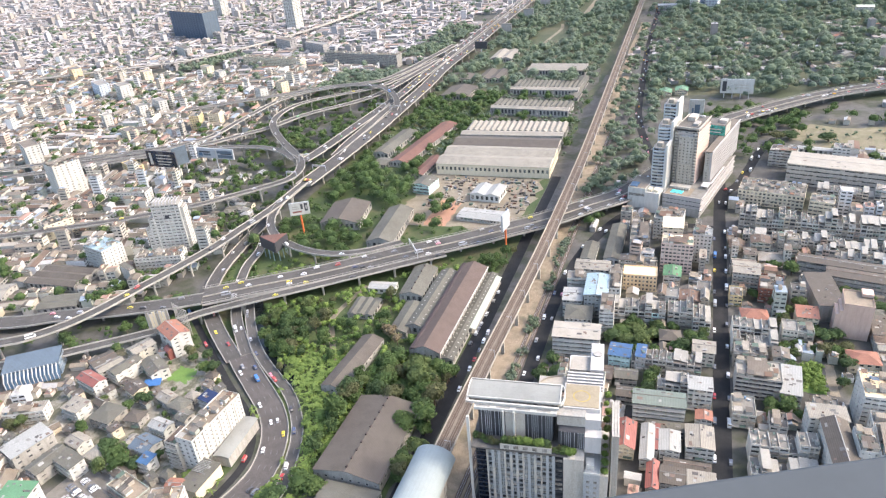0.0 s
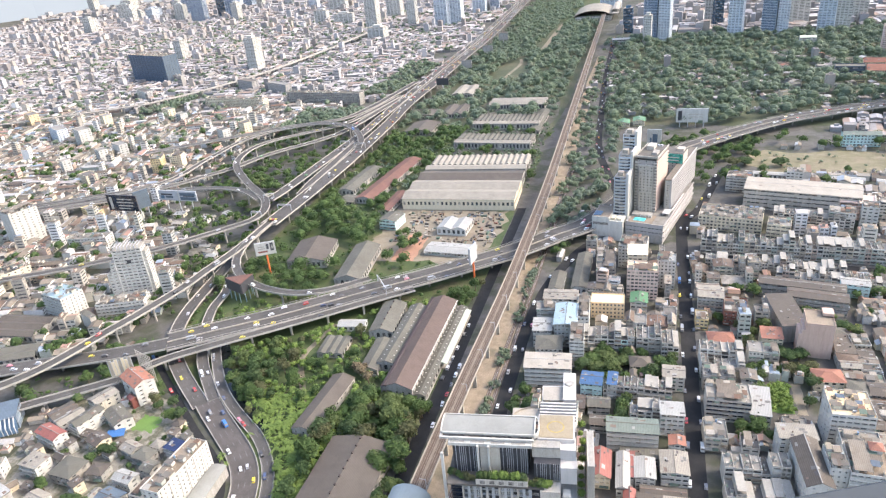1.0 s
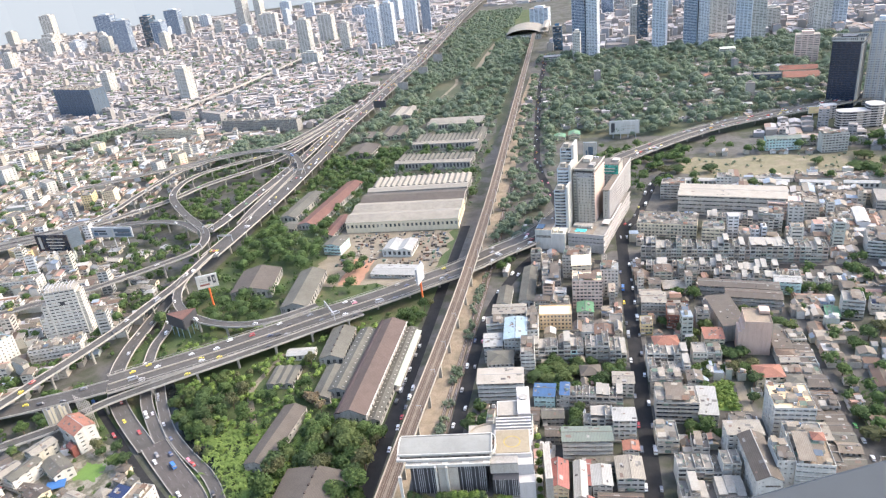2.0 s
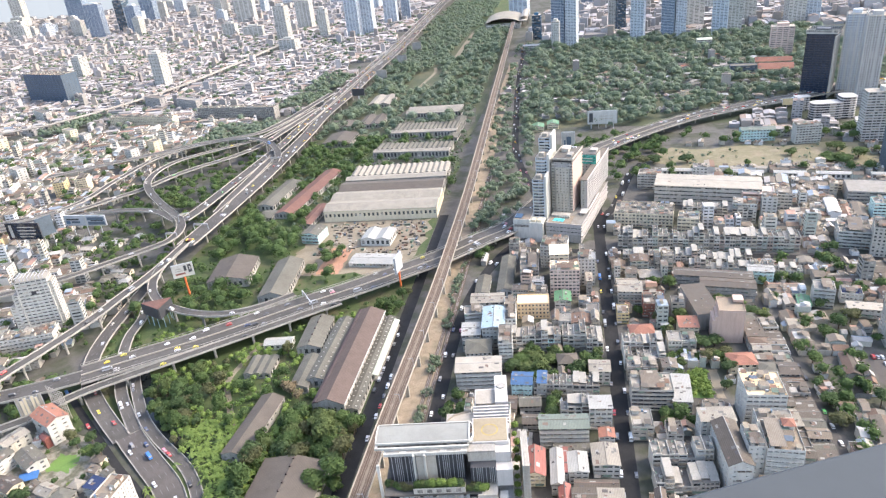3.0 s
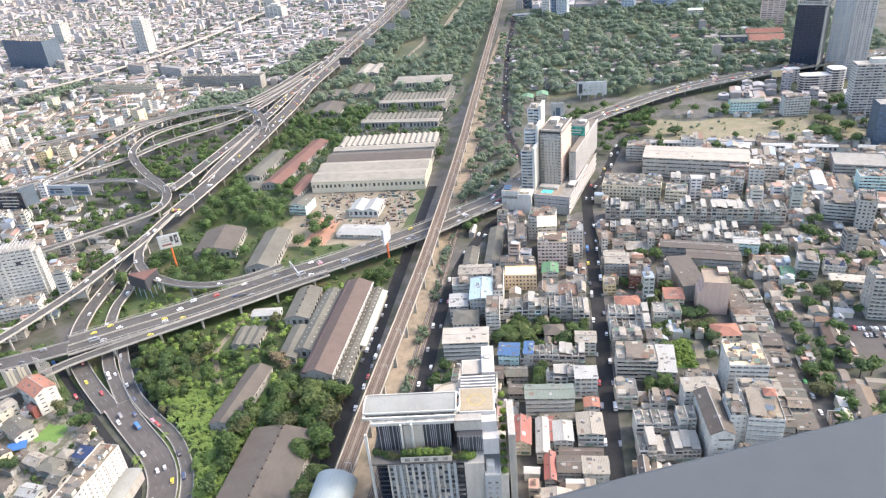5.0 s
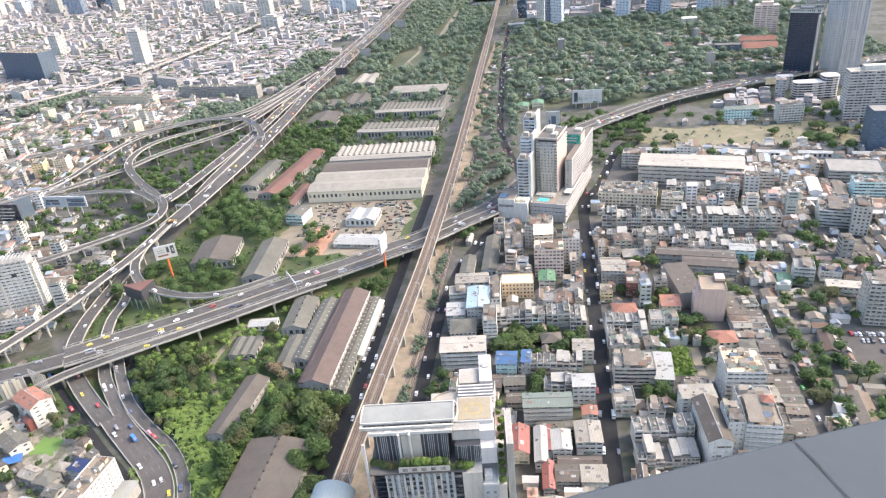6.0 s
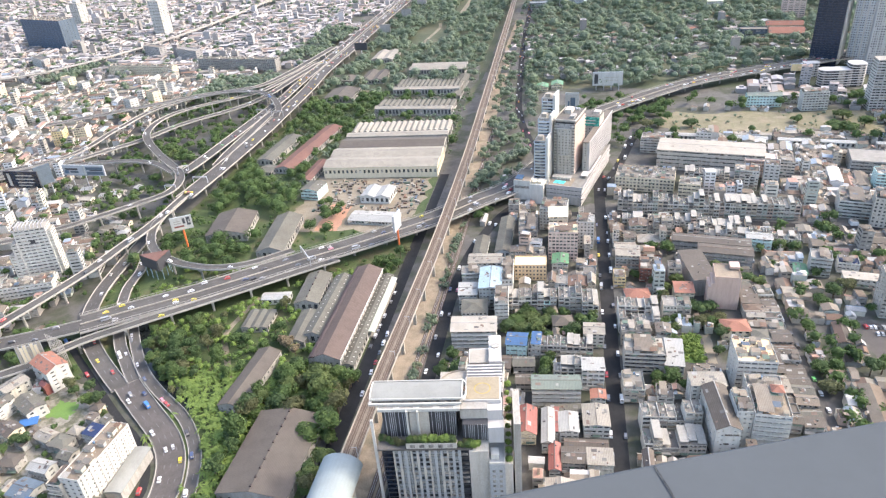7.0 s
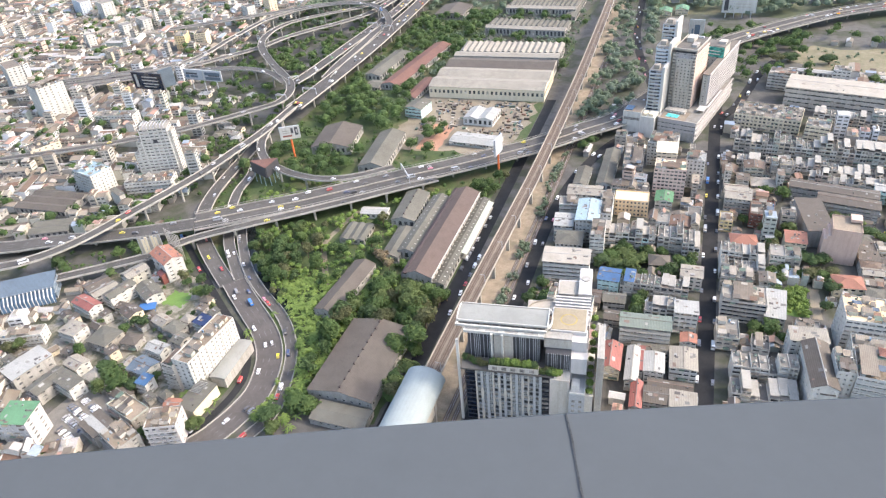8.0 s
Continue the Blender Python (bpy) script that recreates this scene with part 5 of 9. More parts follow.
    # the wing: a thin slab whose long side is a grid of balconies
    mb = MB()
    mb.walls(7.5, 12.7, -3, 102, 16.8, 50, 13, (1, 32), (0.3, 0.4), 0.5, side_fill=(0.86, 0.8))
    wing = part("wing", mb, ("greywall", "glass"), H)
    for j in range(13):
        z = 17.2 + 2.52 * j
        bit("balcony_band", "hotelwhite", [(12.7, 14.1, -3, 102, z, z + 1.15)], under=wing)
    for k in range(27):
        y = -3 + 4.0 * k
        bit("party_wall", "hotelwhite", [(12.7, 14.3, y, y + 0.45, 16.8, 50)], under=wing)
    bit("wing_roof", "flat", [(7.2, 14.0, -3.2, 102.2, 50, 50.7)])
    bit("wing_parapet", "hotelwhite", [(13.9, 14.5, -3.2, 102.2, 50, 51.4)])
    mb = MB()
    mb.walls(-8, 12.6, 46, 66, 16.8, 61, 14, (5, 6), (0.3, 0.34))
    part("link_block", mb, ("greywall", "glass"), H)
    bit("link_roof", "flat", [(-8, 12.6, 46, 66, 60.9, 61.4)])
    bit("link_room", "greywall", [(4, 11, 54, 62, 61.4, 64)])
    panel = bit("sign_panel", "greenglass", [(-6, 12.4, 45.2, 45.95, 50.8, 60.6)], "green glass sign panel with pale bars")
    for z in (53.4, 56.4):
        bit("sign_bar", "white", [(-1.6, 8.6, 45.05, 45.2, z, z + 0.8)], under=panel)
    bit("entrance_canopy", "hotelwhite", [(10, 17, -20, -8, 21, 21.5), (16, 17.6, -8, 40, 20, 20.5)], "curved white canopy roof on the podium")
    bit("canopy_post", "hotelwhite", [(10.5, 11, -19, -18.5, 18.5, 21), (16.3, 16.8, -19, -18.5, 18.5, 21), (16.5, 17, 20, 20.5, 18.5, 20)])


hotel()


def stepped_tower():
    take(-28, 668, 40, 90, -12)
    S = thing("apartment_tower", "slim stepped white tower with dark balconies and a blank side wall", "tower", at=pose(-17, 662, 0, 0, 0, -10))
    for k, (y0, y1, h) in enumerate(((-22, -4, 60), (-4, 14, 77), (14, 34, 92))):
        mb = MB()
        mb.walls(-13, -1, y0, y1, -0.1, h, int(h / 3.3), (2, 4), (0.96, 0.66), 0.9)
        block = part("tower_block", mb, ("fartower", "glass"), S)
        for j in range(7, int(h / 3.3)):
            f = MB()
            f.box(-12.6, -3.5, y0 - 1.3, y0 - 0.02, 3.3 * j, 3.3 * j + 1.0)
            part("balcony", f, "white", block)
        mb = MB()
        mb.box(-12.6, -1.4, y0 + 0.4, y1 - 0.4, h - 0.2, h + 0.3, 0)
        mb.box(-10, -5, y0 + 3, y0 + 9, h + 0.3, h + 4)
        part("roof", mb, "palecon", S)
        mb = MB()
        mb.box(-1, 1.2, y0 - 1.3, y1 - 1.32, -0.1, h + 4)
        part("side_wall", mb, "white", S, "bright white blank side wall")
    mb = MB()
    mb.box(-30, -13.1, -40, -10, -0.1, 24)
    mb.box(-30, -13.1, -40.4, -40, 20, 24.6)
    podium = part("podium", mb, "white", S)
    for z, h in ((16.2, 2.6), (1.5, 2.4)):
        f = MB()
        f.box(-29, -14, -40.3, -40.02, z, z + h)
        part("window_band", f, "glass", podium)
    f = MB()
    f.box(-29.5, -13.6, -39.4, -10.5, 24.0, 24.4)
    part("podium_roof", f, "brownflat", podium)
    mb = MB()
    mb.box(-29, -22, -37, -27, 24.4, 25.2)
    part("roof_deck", mb, "dullblue", S)
    mb = MB()
    mb.box(-13.0, 0, -40, -23.4, -0.1, 21)
    part("podium", mb, "white", S)
    for k in range(2):
        mb = MB()
        mb.box(-12 + 6 * k, -8 + 6 * k, -38, -30, 21, 23.4)
        part("roof_room", mb, "cream", S)


stepped_tower()


def condo():
    """The tall residential block beside the viaduct, with roof gardens, a louvred crown and a helipad."""
    take(-61, 268, 80, 66, 6)
    K = thing("condominium", "tall white condominium with roof gardens, louvred crown and helipad", "apartment building", at=pose(-68, 255, 0, 0, 0, 6.4))

    def bit(name, mat, boxes, label="", under=None):
        m = MB()
        for q in boxes:
            m.box(*q)
        return part(name, m, mat, under or K, label)

    # body below the terrace
    mb = MB()
    mb.walls(-19, 15, -9.5, 16, -0.1, 43, 13, (11, 7), (0.74, 0.74), 0.5)
    front = part("wall", mb, ("condowall", "glass"), K, "clad wall with framed windows, its grey imitating shade")
    for i in range(12):
        x = -19 + 34 * i / 11
        w = 0.75 if i % 3 else 0.35
        bit("fin", "condowall" if i % 3 else "greywall", [(x - w, x + w, -10.4, -9.5, -0.1, 43)])
    for j in range(3, 13):
        for i in range(11):
            x, z = -19 + 34 / 11 * (i + 0.5), 43 / 13 * (j + 0.5)
            if i in (1, 2, 6, 7) or (i * 7 + j * 3) % 4 == 0:
                bit("window_frame", "white", [(x - 0.14, x + 0.14, -9.62, -9.3, z - 1.15, z + 1.2), (x - 1.1, x + 1.1, -9.62, -9.3, z + 0.95, z + 1.25), (x - 1.1, x + 1.1, -9.62, -9.3, z - 0.1, z + 0.1), (x - 1.15, x - 0.85, -9.62, -9.3, z - 1.2, z + 1.2), (x + 0.85, x + 1.15, -9.62, -9.3, z - 1.2, z + 1.2)], under=front)
    # Thin pale pointed plates on the fronts of some fins.
    for i, ks in ((1.0, (1, 3)), (4.0, (0, 2)), (5.0, (1,)), (8.0, (0, 1, 2)), (9.0, (2,))):
        for k in ks:
            x, z = -19 + 34 * i / 11, 35 - 8.5 * k
            m = MB()
            rim = [(x - 0.75, z + 0.8), (x - 0.5, z - 2.5), (x, z - 6.6), (x + 0.5, z - 2.5), (x + 0.95, z + 0.8), (x + 0.45, z + 3.4), (x, z + 6.6), (x - 0.4, z + 3.4)]
            m.face([(p, -10.62, q) for p, q in rim])
            for (p0, q0), (p1, q1) in zip(rim, rim[1:] + rim[:1]):
                m.face([(p0, -10.62, q0), (p0, -10.4, q0), (p1, -10.4, q1), (p1, -10.62, q1)])
            part("cladding_panel", m, "greywall", front)
    mb = MB()
    mb.walls(-26, -19.1, -6, 16, -0.1, 43, 13, (1, 6), (0.9, 0.8), 0.4)
    part("glazed_bay", mb, ("darksteel", "blackglass"), K, "dark glazed corner bay")
    bit("frame_post", "white", [(-29.4, -28, -7.5, -6.2, -0.1, 58)])
    mb = MB()
    mb.walls(15.1, 20, -9.5, 16, -0.1, 43, 13, (1, 6), (0.85, 0.75), 0.7)
    part("glazed_bay", mb, ("darksteel", "glass"), K, "dark recessed glazed strip")
    bit("core_wall", "greywall", [(20, 30, -12, 16, -0.1, 43)], "plain pale grey service core")
    bit("core_rail", "white", [(30, 38, -14, -13.7, 36, 37.1), (37.7, 38, -13.7, 16, 36, 37.1)])
    bit("service_box", "white", [(31, 35, -11, -6, 36, 39.5)])
    bit("core_wall", "condowall", [(30, 38, -14, 16, -0.1, 36)])
    for k in range(8):
        for x in (31.5, 35):
            bit("core_window", "glass", [(x, x + 1.5, -14.12, -14.01, 5 + 3.6 * k, 6.6 + 3.6 * k)])
    bit("side_block", "greywall", [(38, 42, -12, 20, -0.1, 34)])
    for k in range(3):
        bit("vertical_fin", "greywall", [(43 + k * 1.3, 43.8 + k * 1.3, -10, 16, -0.1, 57)])
    bit("fin_web", "greywall", [(43.3, 46.1, -9.2, 15.5, -0.1, 56.4)])
    # terrace with gardens
    bit("terrace", "flat", [(-27, 22, -11, 17, 43, 44)])
    bit("terrace_wall", "greywall", [(-12, 14, -10.6, -7, 44, 47)])
    for i in range(5):
        x = -10 + 4.8 * i
        bit("terrace_window", "glass", [(x, x + 2.6, -10.72, -10.61, 44.6, 46.4)])
    bit("planter", "grass", [(-12, 14, -10.4, -7.2, 47, 47.2)])
    # crown: dark plant floors behind slats, under a long curved roof
    for a, b, v0, lo, hi in ((-24, -10, -1.5, 44, 59.5), (0, 14, -1.5, 44, 59.5), (17, 30, -5, 44, 53)):
        room = bit("plant_room", "darksteel", [(a, b, v0, 16, lo, hi)])
        for i in range(14):
            x = a + (b - a) * (i + 0.5) / 14
            if (i * 5) % 7 in (0, 3):
                continue
            bit("louvre", "steel", [(x - 0.12, x + 0.12, v0 - 0.45, v0 - 0.05, lo, hi)], under=room)
    bit("lift_tower", "greywall", [(-10, 0, -2.5, 16, 44, 58.5)])
    for x in (-11, -5.5):
        bit("pilaster", "white", [(x - 0.5, x + 0.5, -4, -2.5, 44, 60)])
    bit("crown_beam", "white", [(-26, 16, -2.6, 2, 59, 60.5)])
    # Flat grey plates imitate shaded slots; the beam below is solid.
    for i in range(4):
        x = -25 + 10.3 * i
        bit("crown_opening", "oldwall", [(x, x + 7, -2.0, -0.6, 60.5, 60.56)])
    bit("crown_rail", "white", [(-30, 17, -0.6, 0.3, 61.1, 62.1)])
    bit("crown_rail", "white", [(-30.6, -29.4, -0.6, 17, 61.1, 62.1)])
    mb = MB()
    arc = [(2.5 + 13.5 * k / 8, 62.0 + 1.6 * math.sin(math.pi * (0.12 + 0.76 * k / 8))) for k in range(9)]
    for (v0, z0), (v1, z1) in zip(arc[:-1], arc[1:]):
        for s, dz in ((1, 0.0), (-1, -0.5)):
            mb.face([(-30, v0, z0 + dz), (17, v0, z0 + dz), (17, v1, z1 + dz), (-30, v1, z1 + dz)][::s])
    for v, z in (arc[0], arc[-1]):
        mb.box(-30, 17, v - 0.3, v + 0.3, z - 0.9, z + 0.35)
    part("crown_roof", mb, "crownroof", K, "long pale curved crown roof")
    for x in (-30.6, 17.0):
        m = MB()
        for (v0, z0), (v1, z1) in zip(arc[:-1], arc[1:]):
            m.face([(x, v0, z0 + 0.5), (x + 0.6, v0, z0 + 0.5), (x + 0.6, v1, z1 + 0.5), (x, v1, z1 + 0.5)])
            m.face([(x, v0, z0 - 1), (x, v1, z1 - 1), (x, v1, z1 + 0.5), (x, v0, z0 + 0.5)])
            m.face([(x + 0.6, v0, z0 - 1), (x + 0.6, v1, z1 - 1), (x + 0.6, v1, z1 + 0.5), (x + 0.6, v0, z0 + 0.5)])
        part("roof_rim", m, "white", K)
    m = MB()
    for i in range(8):
        a0, a1 = radians(-90 + 22.5 * i), radians(-67.5 + 22.5 * i)
        for r0, r1, z0, z1 in ((1.0, 0.86, 63.1, 63.1), (1.0, 1.0, 61.2, 63.1)):
            m.face([(17 + 2.6 * r0 * math.cos(a0), 9.2 + 7.4 * r0 * math.sin(a0), z0), (17 + 2.6 * r0 * math.cos(a1), 9.2 + 7.4 * r0 * math.sin(a1), z0), (17 + 2.6 * r1 * math.cos(a1), 9.2 + 7.4 * r1 * math.sin(a1), z1), (17 + 2.6 * r1 * math.cos(a0), 9.2 + 7.4 * r1 * math.sin(a0), z1)])
    part("roof_end", m, "white", K, "rounded white end of the crown roof")
    bit("roof_edge_beam", "white", [(-30, 17, 1.9, 2.3, 62.2, 63.1), (-30, 17, 16.0, 16.4, 62.2, 63.1)])
    bit("crown_glazing", "glass", [(-29, 16, 2.8, 3.0, 60, 62.6)])
    # the block with the helipad
    bit("upper_block", "greywall", [(16, 30, -0.5, 14, 53, 58)])
    bit("upper_deck", "oldwall", [(16, 30, -0.8, 4.4, 58, 58.8)])
    bit("stair_tower", "hotelwhite", [(30, 38, -6, 2, 43, 52), (30, 37.5, -0.5, 9, 52, 57.5)])
    bit("helipad_base", "hotelwhite", [(18.5, 37, 4.5, 23, 54, 59.6)])
    bit("helipad", "buff", [(19.2, 36.3, 5.2, 22.2, 59.6, 59.9)], "square buff helipad with a pale ring")
    mb = MB()
    for i in range(28):
        a0, a1 = 2 * math.pi * i / 28, 2 * math.pi * (i + 1) / 28
        mb.face([(27.5 + r * math.cos(a), 13.2 + r * math.sin(a), 59.92) for r, a in ((3.7, a0), (4.5, a0), (4.5, a1), (3.7, a1))])
    part("helipad_ring", mb, "ringpaint", K)
    for i in range(5):
        bit("pergola_beam", "hotelwhite", [(19, 38, 24 + i * 2.6, 25 + i * 2.6, 57, 58)])
    for x in (19, 27.5, 37):
        bit("pergola_beam", "hotelwhite", [(x, x + 0.9, 23, 37, 56, 57)])
    bit("rear_block", "hotelwhite", [(19, 38, 23.1, 62, -0.1, 50)])
    bit("rear_block", "palecon", [(20, 31, 40, 52, 50, 56)])
    bit("rear_block", "hotelwhite", [(31, 38, 38, 62, 50, 58)])
    m = MB()
    m.drum(34.5, 52, 2.6, 58, 58.6, 16)
    part("round_hatch", m, "oldwall", K)
    m = MB()
    for i in range(9):
        a0, a1 = radians(100 + 9 * i), radians(109 + 9 * i)
        m.face([(20 + 16 * math.cos(a), 24 + 12 * math.sin(a) * 0.9, z) for a, z in ((a0, 55), (a1, 55), (a1, 56.2), (a0, 56.2))])
    m.box(4, 19, 23, 34, 54, 55)
    part("curved_deck", m, "palecon", K)
    rng = random.Random(5)
    for i in range(34):
        mb = MB()
        if i < 9:
            cx, cy, cz = -10 + 2.7 * i + rng.uniform(-0.5, 0.5), -8.6, 47.2
        elif i < 16:
            cx, cy, cz = -25.5 + 1.9 * (i - 9), rng.uniform(-9.5, -3.5), 44.2
        elif i < 24:
            cx, cy, cz = 15.5 + 1.3 * (i - 16), -9 + rng.uniform(-0.6, 1.2), 44.2
        else:
            cx, cy, cz = 40.5 + rng.uniform(-0.5, 0.5), -10 + (i - 24) * 4, 34.5 + (i - 24) * 1.9
        r = rng.uniform(1.3, 2.2)
        if 2 < i < 8:
            r = rng.uniform(1.9, 2.4)
        leaves(mb, rng, [(cx, cy, cz + r * 0.6, r)], 190, 0.4, 0.8)
        part("garden_shrub", mb, "palm" if 2 < i < 8 or i > 20 else "leaf", K)
    # the floors above the terrace are tall
    for piece in K.children_recursive:
        for v in piece.data.vertices:
            if v.co.z > 44.05:
                v.co.z = 44.05 + (v.co.z - 44.05) * 1.17


def leaves(mb, rng, lobes, count, size, core=0.0):
    """Many small tilted leaf clumps over round lobes."""
    total = sum(q[3] ** 2 for q in lobes)
    for cx, cy, cz, r in lobes[:1] if core else ():
        rings = [[(cx + core * r * math.sin(b) * math.cos(a) * rng.uniform(0.85, 1.1), cy + core * r * math.sin(b) * math.sin(a) * rng.uniform(0.85, 1.1), cz + core * r * 0.8 * math.cos(b)) for a in [math.pi * k / 3 for k in range(6)]] for b in (0.35, 1.1, 1.9)]
        for lo, hi in zip(rings[1:], rings[:-1]):
            for k in range(6):
                mb.face([lo[k], lo[(k + 1) % 6], hi[(k + 1) % 6], hi[k]])
        mb.face(rings[0])
    for cx, cy, cz, r in lobes:
        for i in range(max(4, int(count * r * r / total))):
            z = rng.uniform(-0.55, 1)
            a = rng.uniform(0, 2 * math.pi)
            q = math.sqrt(max(0, 1 - z * z))
            s = r * rng.uniform(0.72, 1.08)
            p = Vector((cx + s * q * math.cos(a), cy + s * q * math.sin(a), cz + s * z * 0.85))
            n = Vector((q * math.cos(a) + rng.uniform(-0.7, 0.7), q * math.sin(a) + rng.uniform(-0.7, 0.7), z + 0.35 + rng.uniform(-0.5, 0.5))).normalized()
            t = n.orthogonal().normalized()
            b = n.cross(t)
            w = size * rng.uniform(0.6, 1.3)
            u = rng.uniform(0, 6.28)
            t, b = t * math.cos(u) + b * math.sin(u), b * math.cos(u) - t * math.sin(u)
            mb.face([tuple(p + t * w), tuple(p + b * w * 0.7 + n * 0.15 * w), tuple(p - t * w), tuple(p - b * w * 0.7)])


condo()

APT = "apartment building"
# ---- between the railway and the dark street ----
hero("apartment_block", "white five-storey block with a flat pale roof and balconies", APT, -64, 391, 32, 18, 17, 5, 5, wall="white", roof="gable", along="x", rise=1.0, roofmat="palecon", balcony=True, fill=(0.9, 0.42), recess=0.9)
hero("apartment_block", "white block with a grey sheet roof", APT, -66, 482, 27, 15, 18, 5, 3, wall="white", roof="gable", along="x", rise=1.5, roofmat="paleroof")
hero("apartment_block", "white block with a pale blue sheet roof", APT, -58, 449, 17, 31, 20, 6, 3, wall="white", roof="gable", along="y", rise=1.2, roofmat="teal")
hero("apartment_block", "white stepped block beside the road", APT, -76, 466, 15, 12, 16, 5, 8, wall="white", balcony=True)
hero("apartment_block", "white low block with a sheet roof", APT, -75, 440, 14, 18, 15, 4, 6, wall="white", roof="gable", along="x", rise=1, roofmat="whiteroof")
hero("apartment_block", "grey-roofed white block beside the road", APT, -67, 418, 19, 18, 14, 4, 6, wall="white", roof="hip", rise=2.5, roofmat="shedroof")
hero("apartment_block", "narrow tall white block with flat roof", APT, -47, 422, 10, 26, 22, 7, 4, wall="white")
hero("apartment_block", "narrow white block with stair head", APT, -46, 462, 9, 34, 20, 6, 3, wall="white")
shed("long grey-roofed row shed", -75, 527, 12, 32, 5.5, 0, "shedroof", "y", 2, 1, "white", name="row_shed")
shed("very long grey-roofed row shed", -55, 545, 13, 66, 7.5, 0, "shedroof", "y", 2.2, 1, "white", name="row_shed")
hero("concrete_block", "old stained bare concrete block", "building", -34, 541, 16, 30, 20, 6, 2, wall="oldwall", roof="flat")
hero("apartment_block", "low orange-painted block with flat roofs", APT, -29, 486, 26, 15, 14, 4, 2, wall="orange", roofmat="orange", extra=False)
hero("apartment_block", "pale pink eight-storey block with a cream roof edge", APT, -3, 522, 25, 18, 26, 8, 0, wall="pink", roofmat="cream")
hero("apartment_block", "white eight-storey block beside the pink one", APT, 16, 540, 15, 14, 26, 8, -2, wall="white", roofmat="whiteroof")
hero("apartment_block", "cream block with a rounded yellowish roof", APT, -8, 546, 16, 20, 30, 9, 2, wall="cream", roof="hip", rise=2, roofmat="cream")
hero("apartment_block", "white block with yellow roof trim", APT, -12, 578, 24, 22, 22, 7, -6, wall="white")
hero("house", "house with a green sheet roof", "house", -5, 498, 13, 16, 10, 3, 0, wall="white", roof="gable", rise=1.5, roofmat="green")
row_block("row_houses", "row of white houses with small open balconies", -26, 439, 38, 14, 14, 4, 3, 4, walls=("white", "mint", "white"))
row_block("row_houses", "row of grey houses with louvred fronts", 3, 441, 17, 17, 14, 4, 2, 5, walls=("greywall",))
row_block("row_houses", "row of white houses along the dark street", 18, 438, 12, 20, 14, 4, 2, 6, walls=("white", "greywall"))
row_block("row_houses", "long row of dark shophouses with mixed roofs", -3, 383, 44, 13, 11, 3, -1, 7, walls=("oldwall", "greywall", "oldwall"))
hero("row_house", "shophouse with a bright blue sheet roof", "row house", -33, 383, 14, 14, 11.5, 3, -1, wall="mint", roof="gable", along="x", rise=1.6, roofmat="blue")
hero("row_house", "shophouse with a small blue roof", "row house", -19.5, 383.5, 6, 13, 12, 3, -1, wall="white", roof="lean", rise=2, roofmat="blue")
hero("apartment_block", "white block with a grey-green sheet roof and open galleries", APT, -5, 334, 30, 13, 16, 5, 4, wall="white", roof="gable", along="x", rise=1.4, roofmat="greygreen", balcony=True, fill=(0.9, 0.42), recess=1.0)
hero("apartment_block", "plain white five-storey block by the street", APT, 18, 352, 14, 12, 17, 5, 3, wall="white", roof="lean", rise=1.2, roofmat="whiteroof")
row_block("row_houses", "white row houses with dark openings", 2, 358, 18, 11, 12, 4, 2, 8, walls=("white",))
hero("house", "house with a red tile hip roof", "house", -22, 306, 12, 22, 9, 3, 2, wall="cream", roof="gable", rise=3, roofmat="redsheet")
hero("house", "house with a pale sheet roof by the street", "house", 19, 313, 15, 18, 10, 3, 3, wall="white", roof="gable", rise=1, roofmat="paleroof")
hero("house", "house with a white sheet roof", "house", 3, 307, 11, 16, 9, 3, 3, wall="white", roof="gable", rise=1.0, roofmat="whiteroof")
hero("row_house", "narrow house with a white and red roof", "row house", -9, 303, 7, 28, 9, 3, 2, wall="white", roof="gable", rise=1.5, roofmat="whiteroof")
hero("row_house", "narrow house with a red sheet roof", "row house", -4.5, 280, 6, 20, 8, 3, 2, wall="white", roof="gable", rise=1.5, roofmat="redsheet")
hero("row_houses", "brown-roofed row of shophouses", "row houses", 6, 282, 13, 12, 8, 3, 2, wall="oldwall", roof="gable", along="x", rise=1.5, roofmat="brownroof")
hero("row_house", "narrow strip house with a faded red roof", "row house", -4.1, 309, 2.2, 20, 8.5, 3, 2, wall="oldwall", roof="lean", rise=0.8, roofmat="redsheet")
hero("row_houses", "low brown-roofed row between the shophouses", "row houses", 13, 292, 24, 7, 7, 2, 2, wall="oldwall", roof="gable", along="x", rise=1.2, roofmat="brownroof")
hero("row_house", "low house with a pale patched roof by the street", "row house", 20.5, 281, 14, 12, 9, 3, 2, wall="wall", roof="lean", rise=1.0, roofmat="paleroof")
hero("row_houses", "dark sheet-roofed lean-to row behind the galleried block", "row houses", 0, 321.5, 22, 7, 6, 2, 3, wall="oldwall", roof="lean", rise=1.2, roofmat="shedroof")
hero("row_house", "brown sheet-roofed house behind the street corner", "row house", -24, 346, 14, 9, 7, 2, 3, wall="oldwall", roof="gable", along="x", rise=1.4, roofmat="brownroof")
hero("house", "small house with a red roof", "house", 21, 333, 9, 8, 9, 3, 2, wall="white", roof="gable", rise=1, roofmat="terracotta")
hero("apartment_block", "white corner block by the street", APT, 20, 398, 14, 13, 12, 4, 0, wall="wall", roof="gable", along="x", rise=1.2, roofmat="paleroof")
hero("house", "grey-roofed house beside trees", "house", -27, 364, 14, 10, 7, 2, 4, wall="oldwall", roof="gable", along="x", rise=2, roofmat="shedroof")
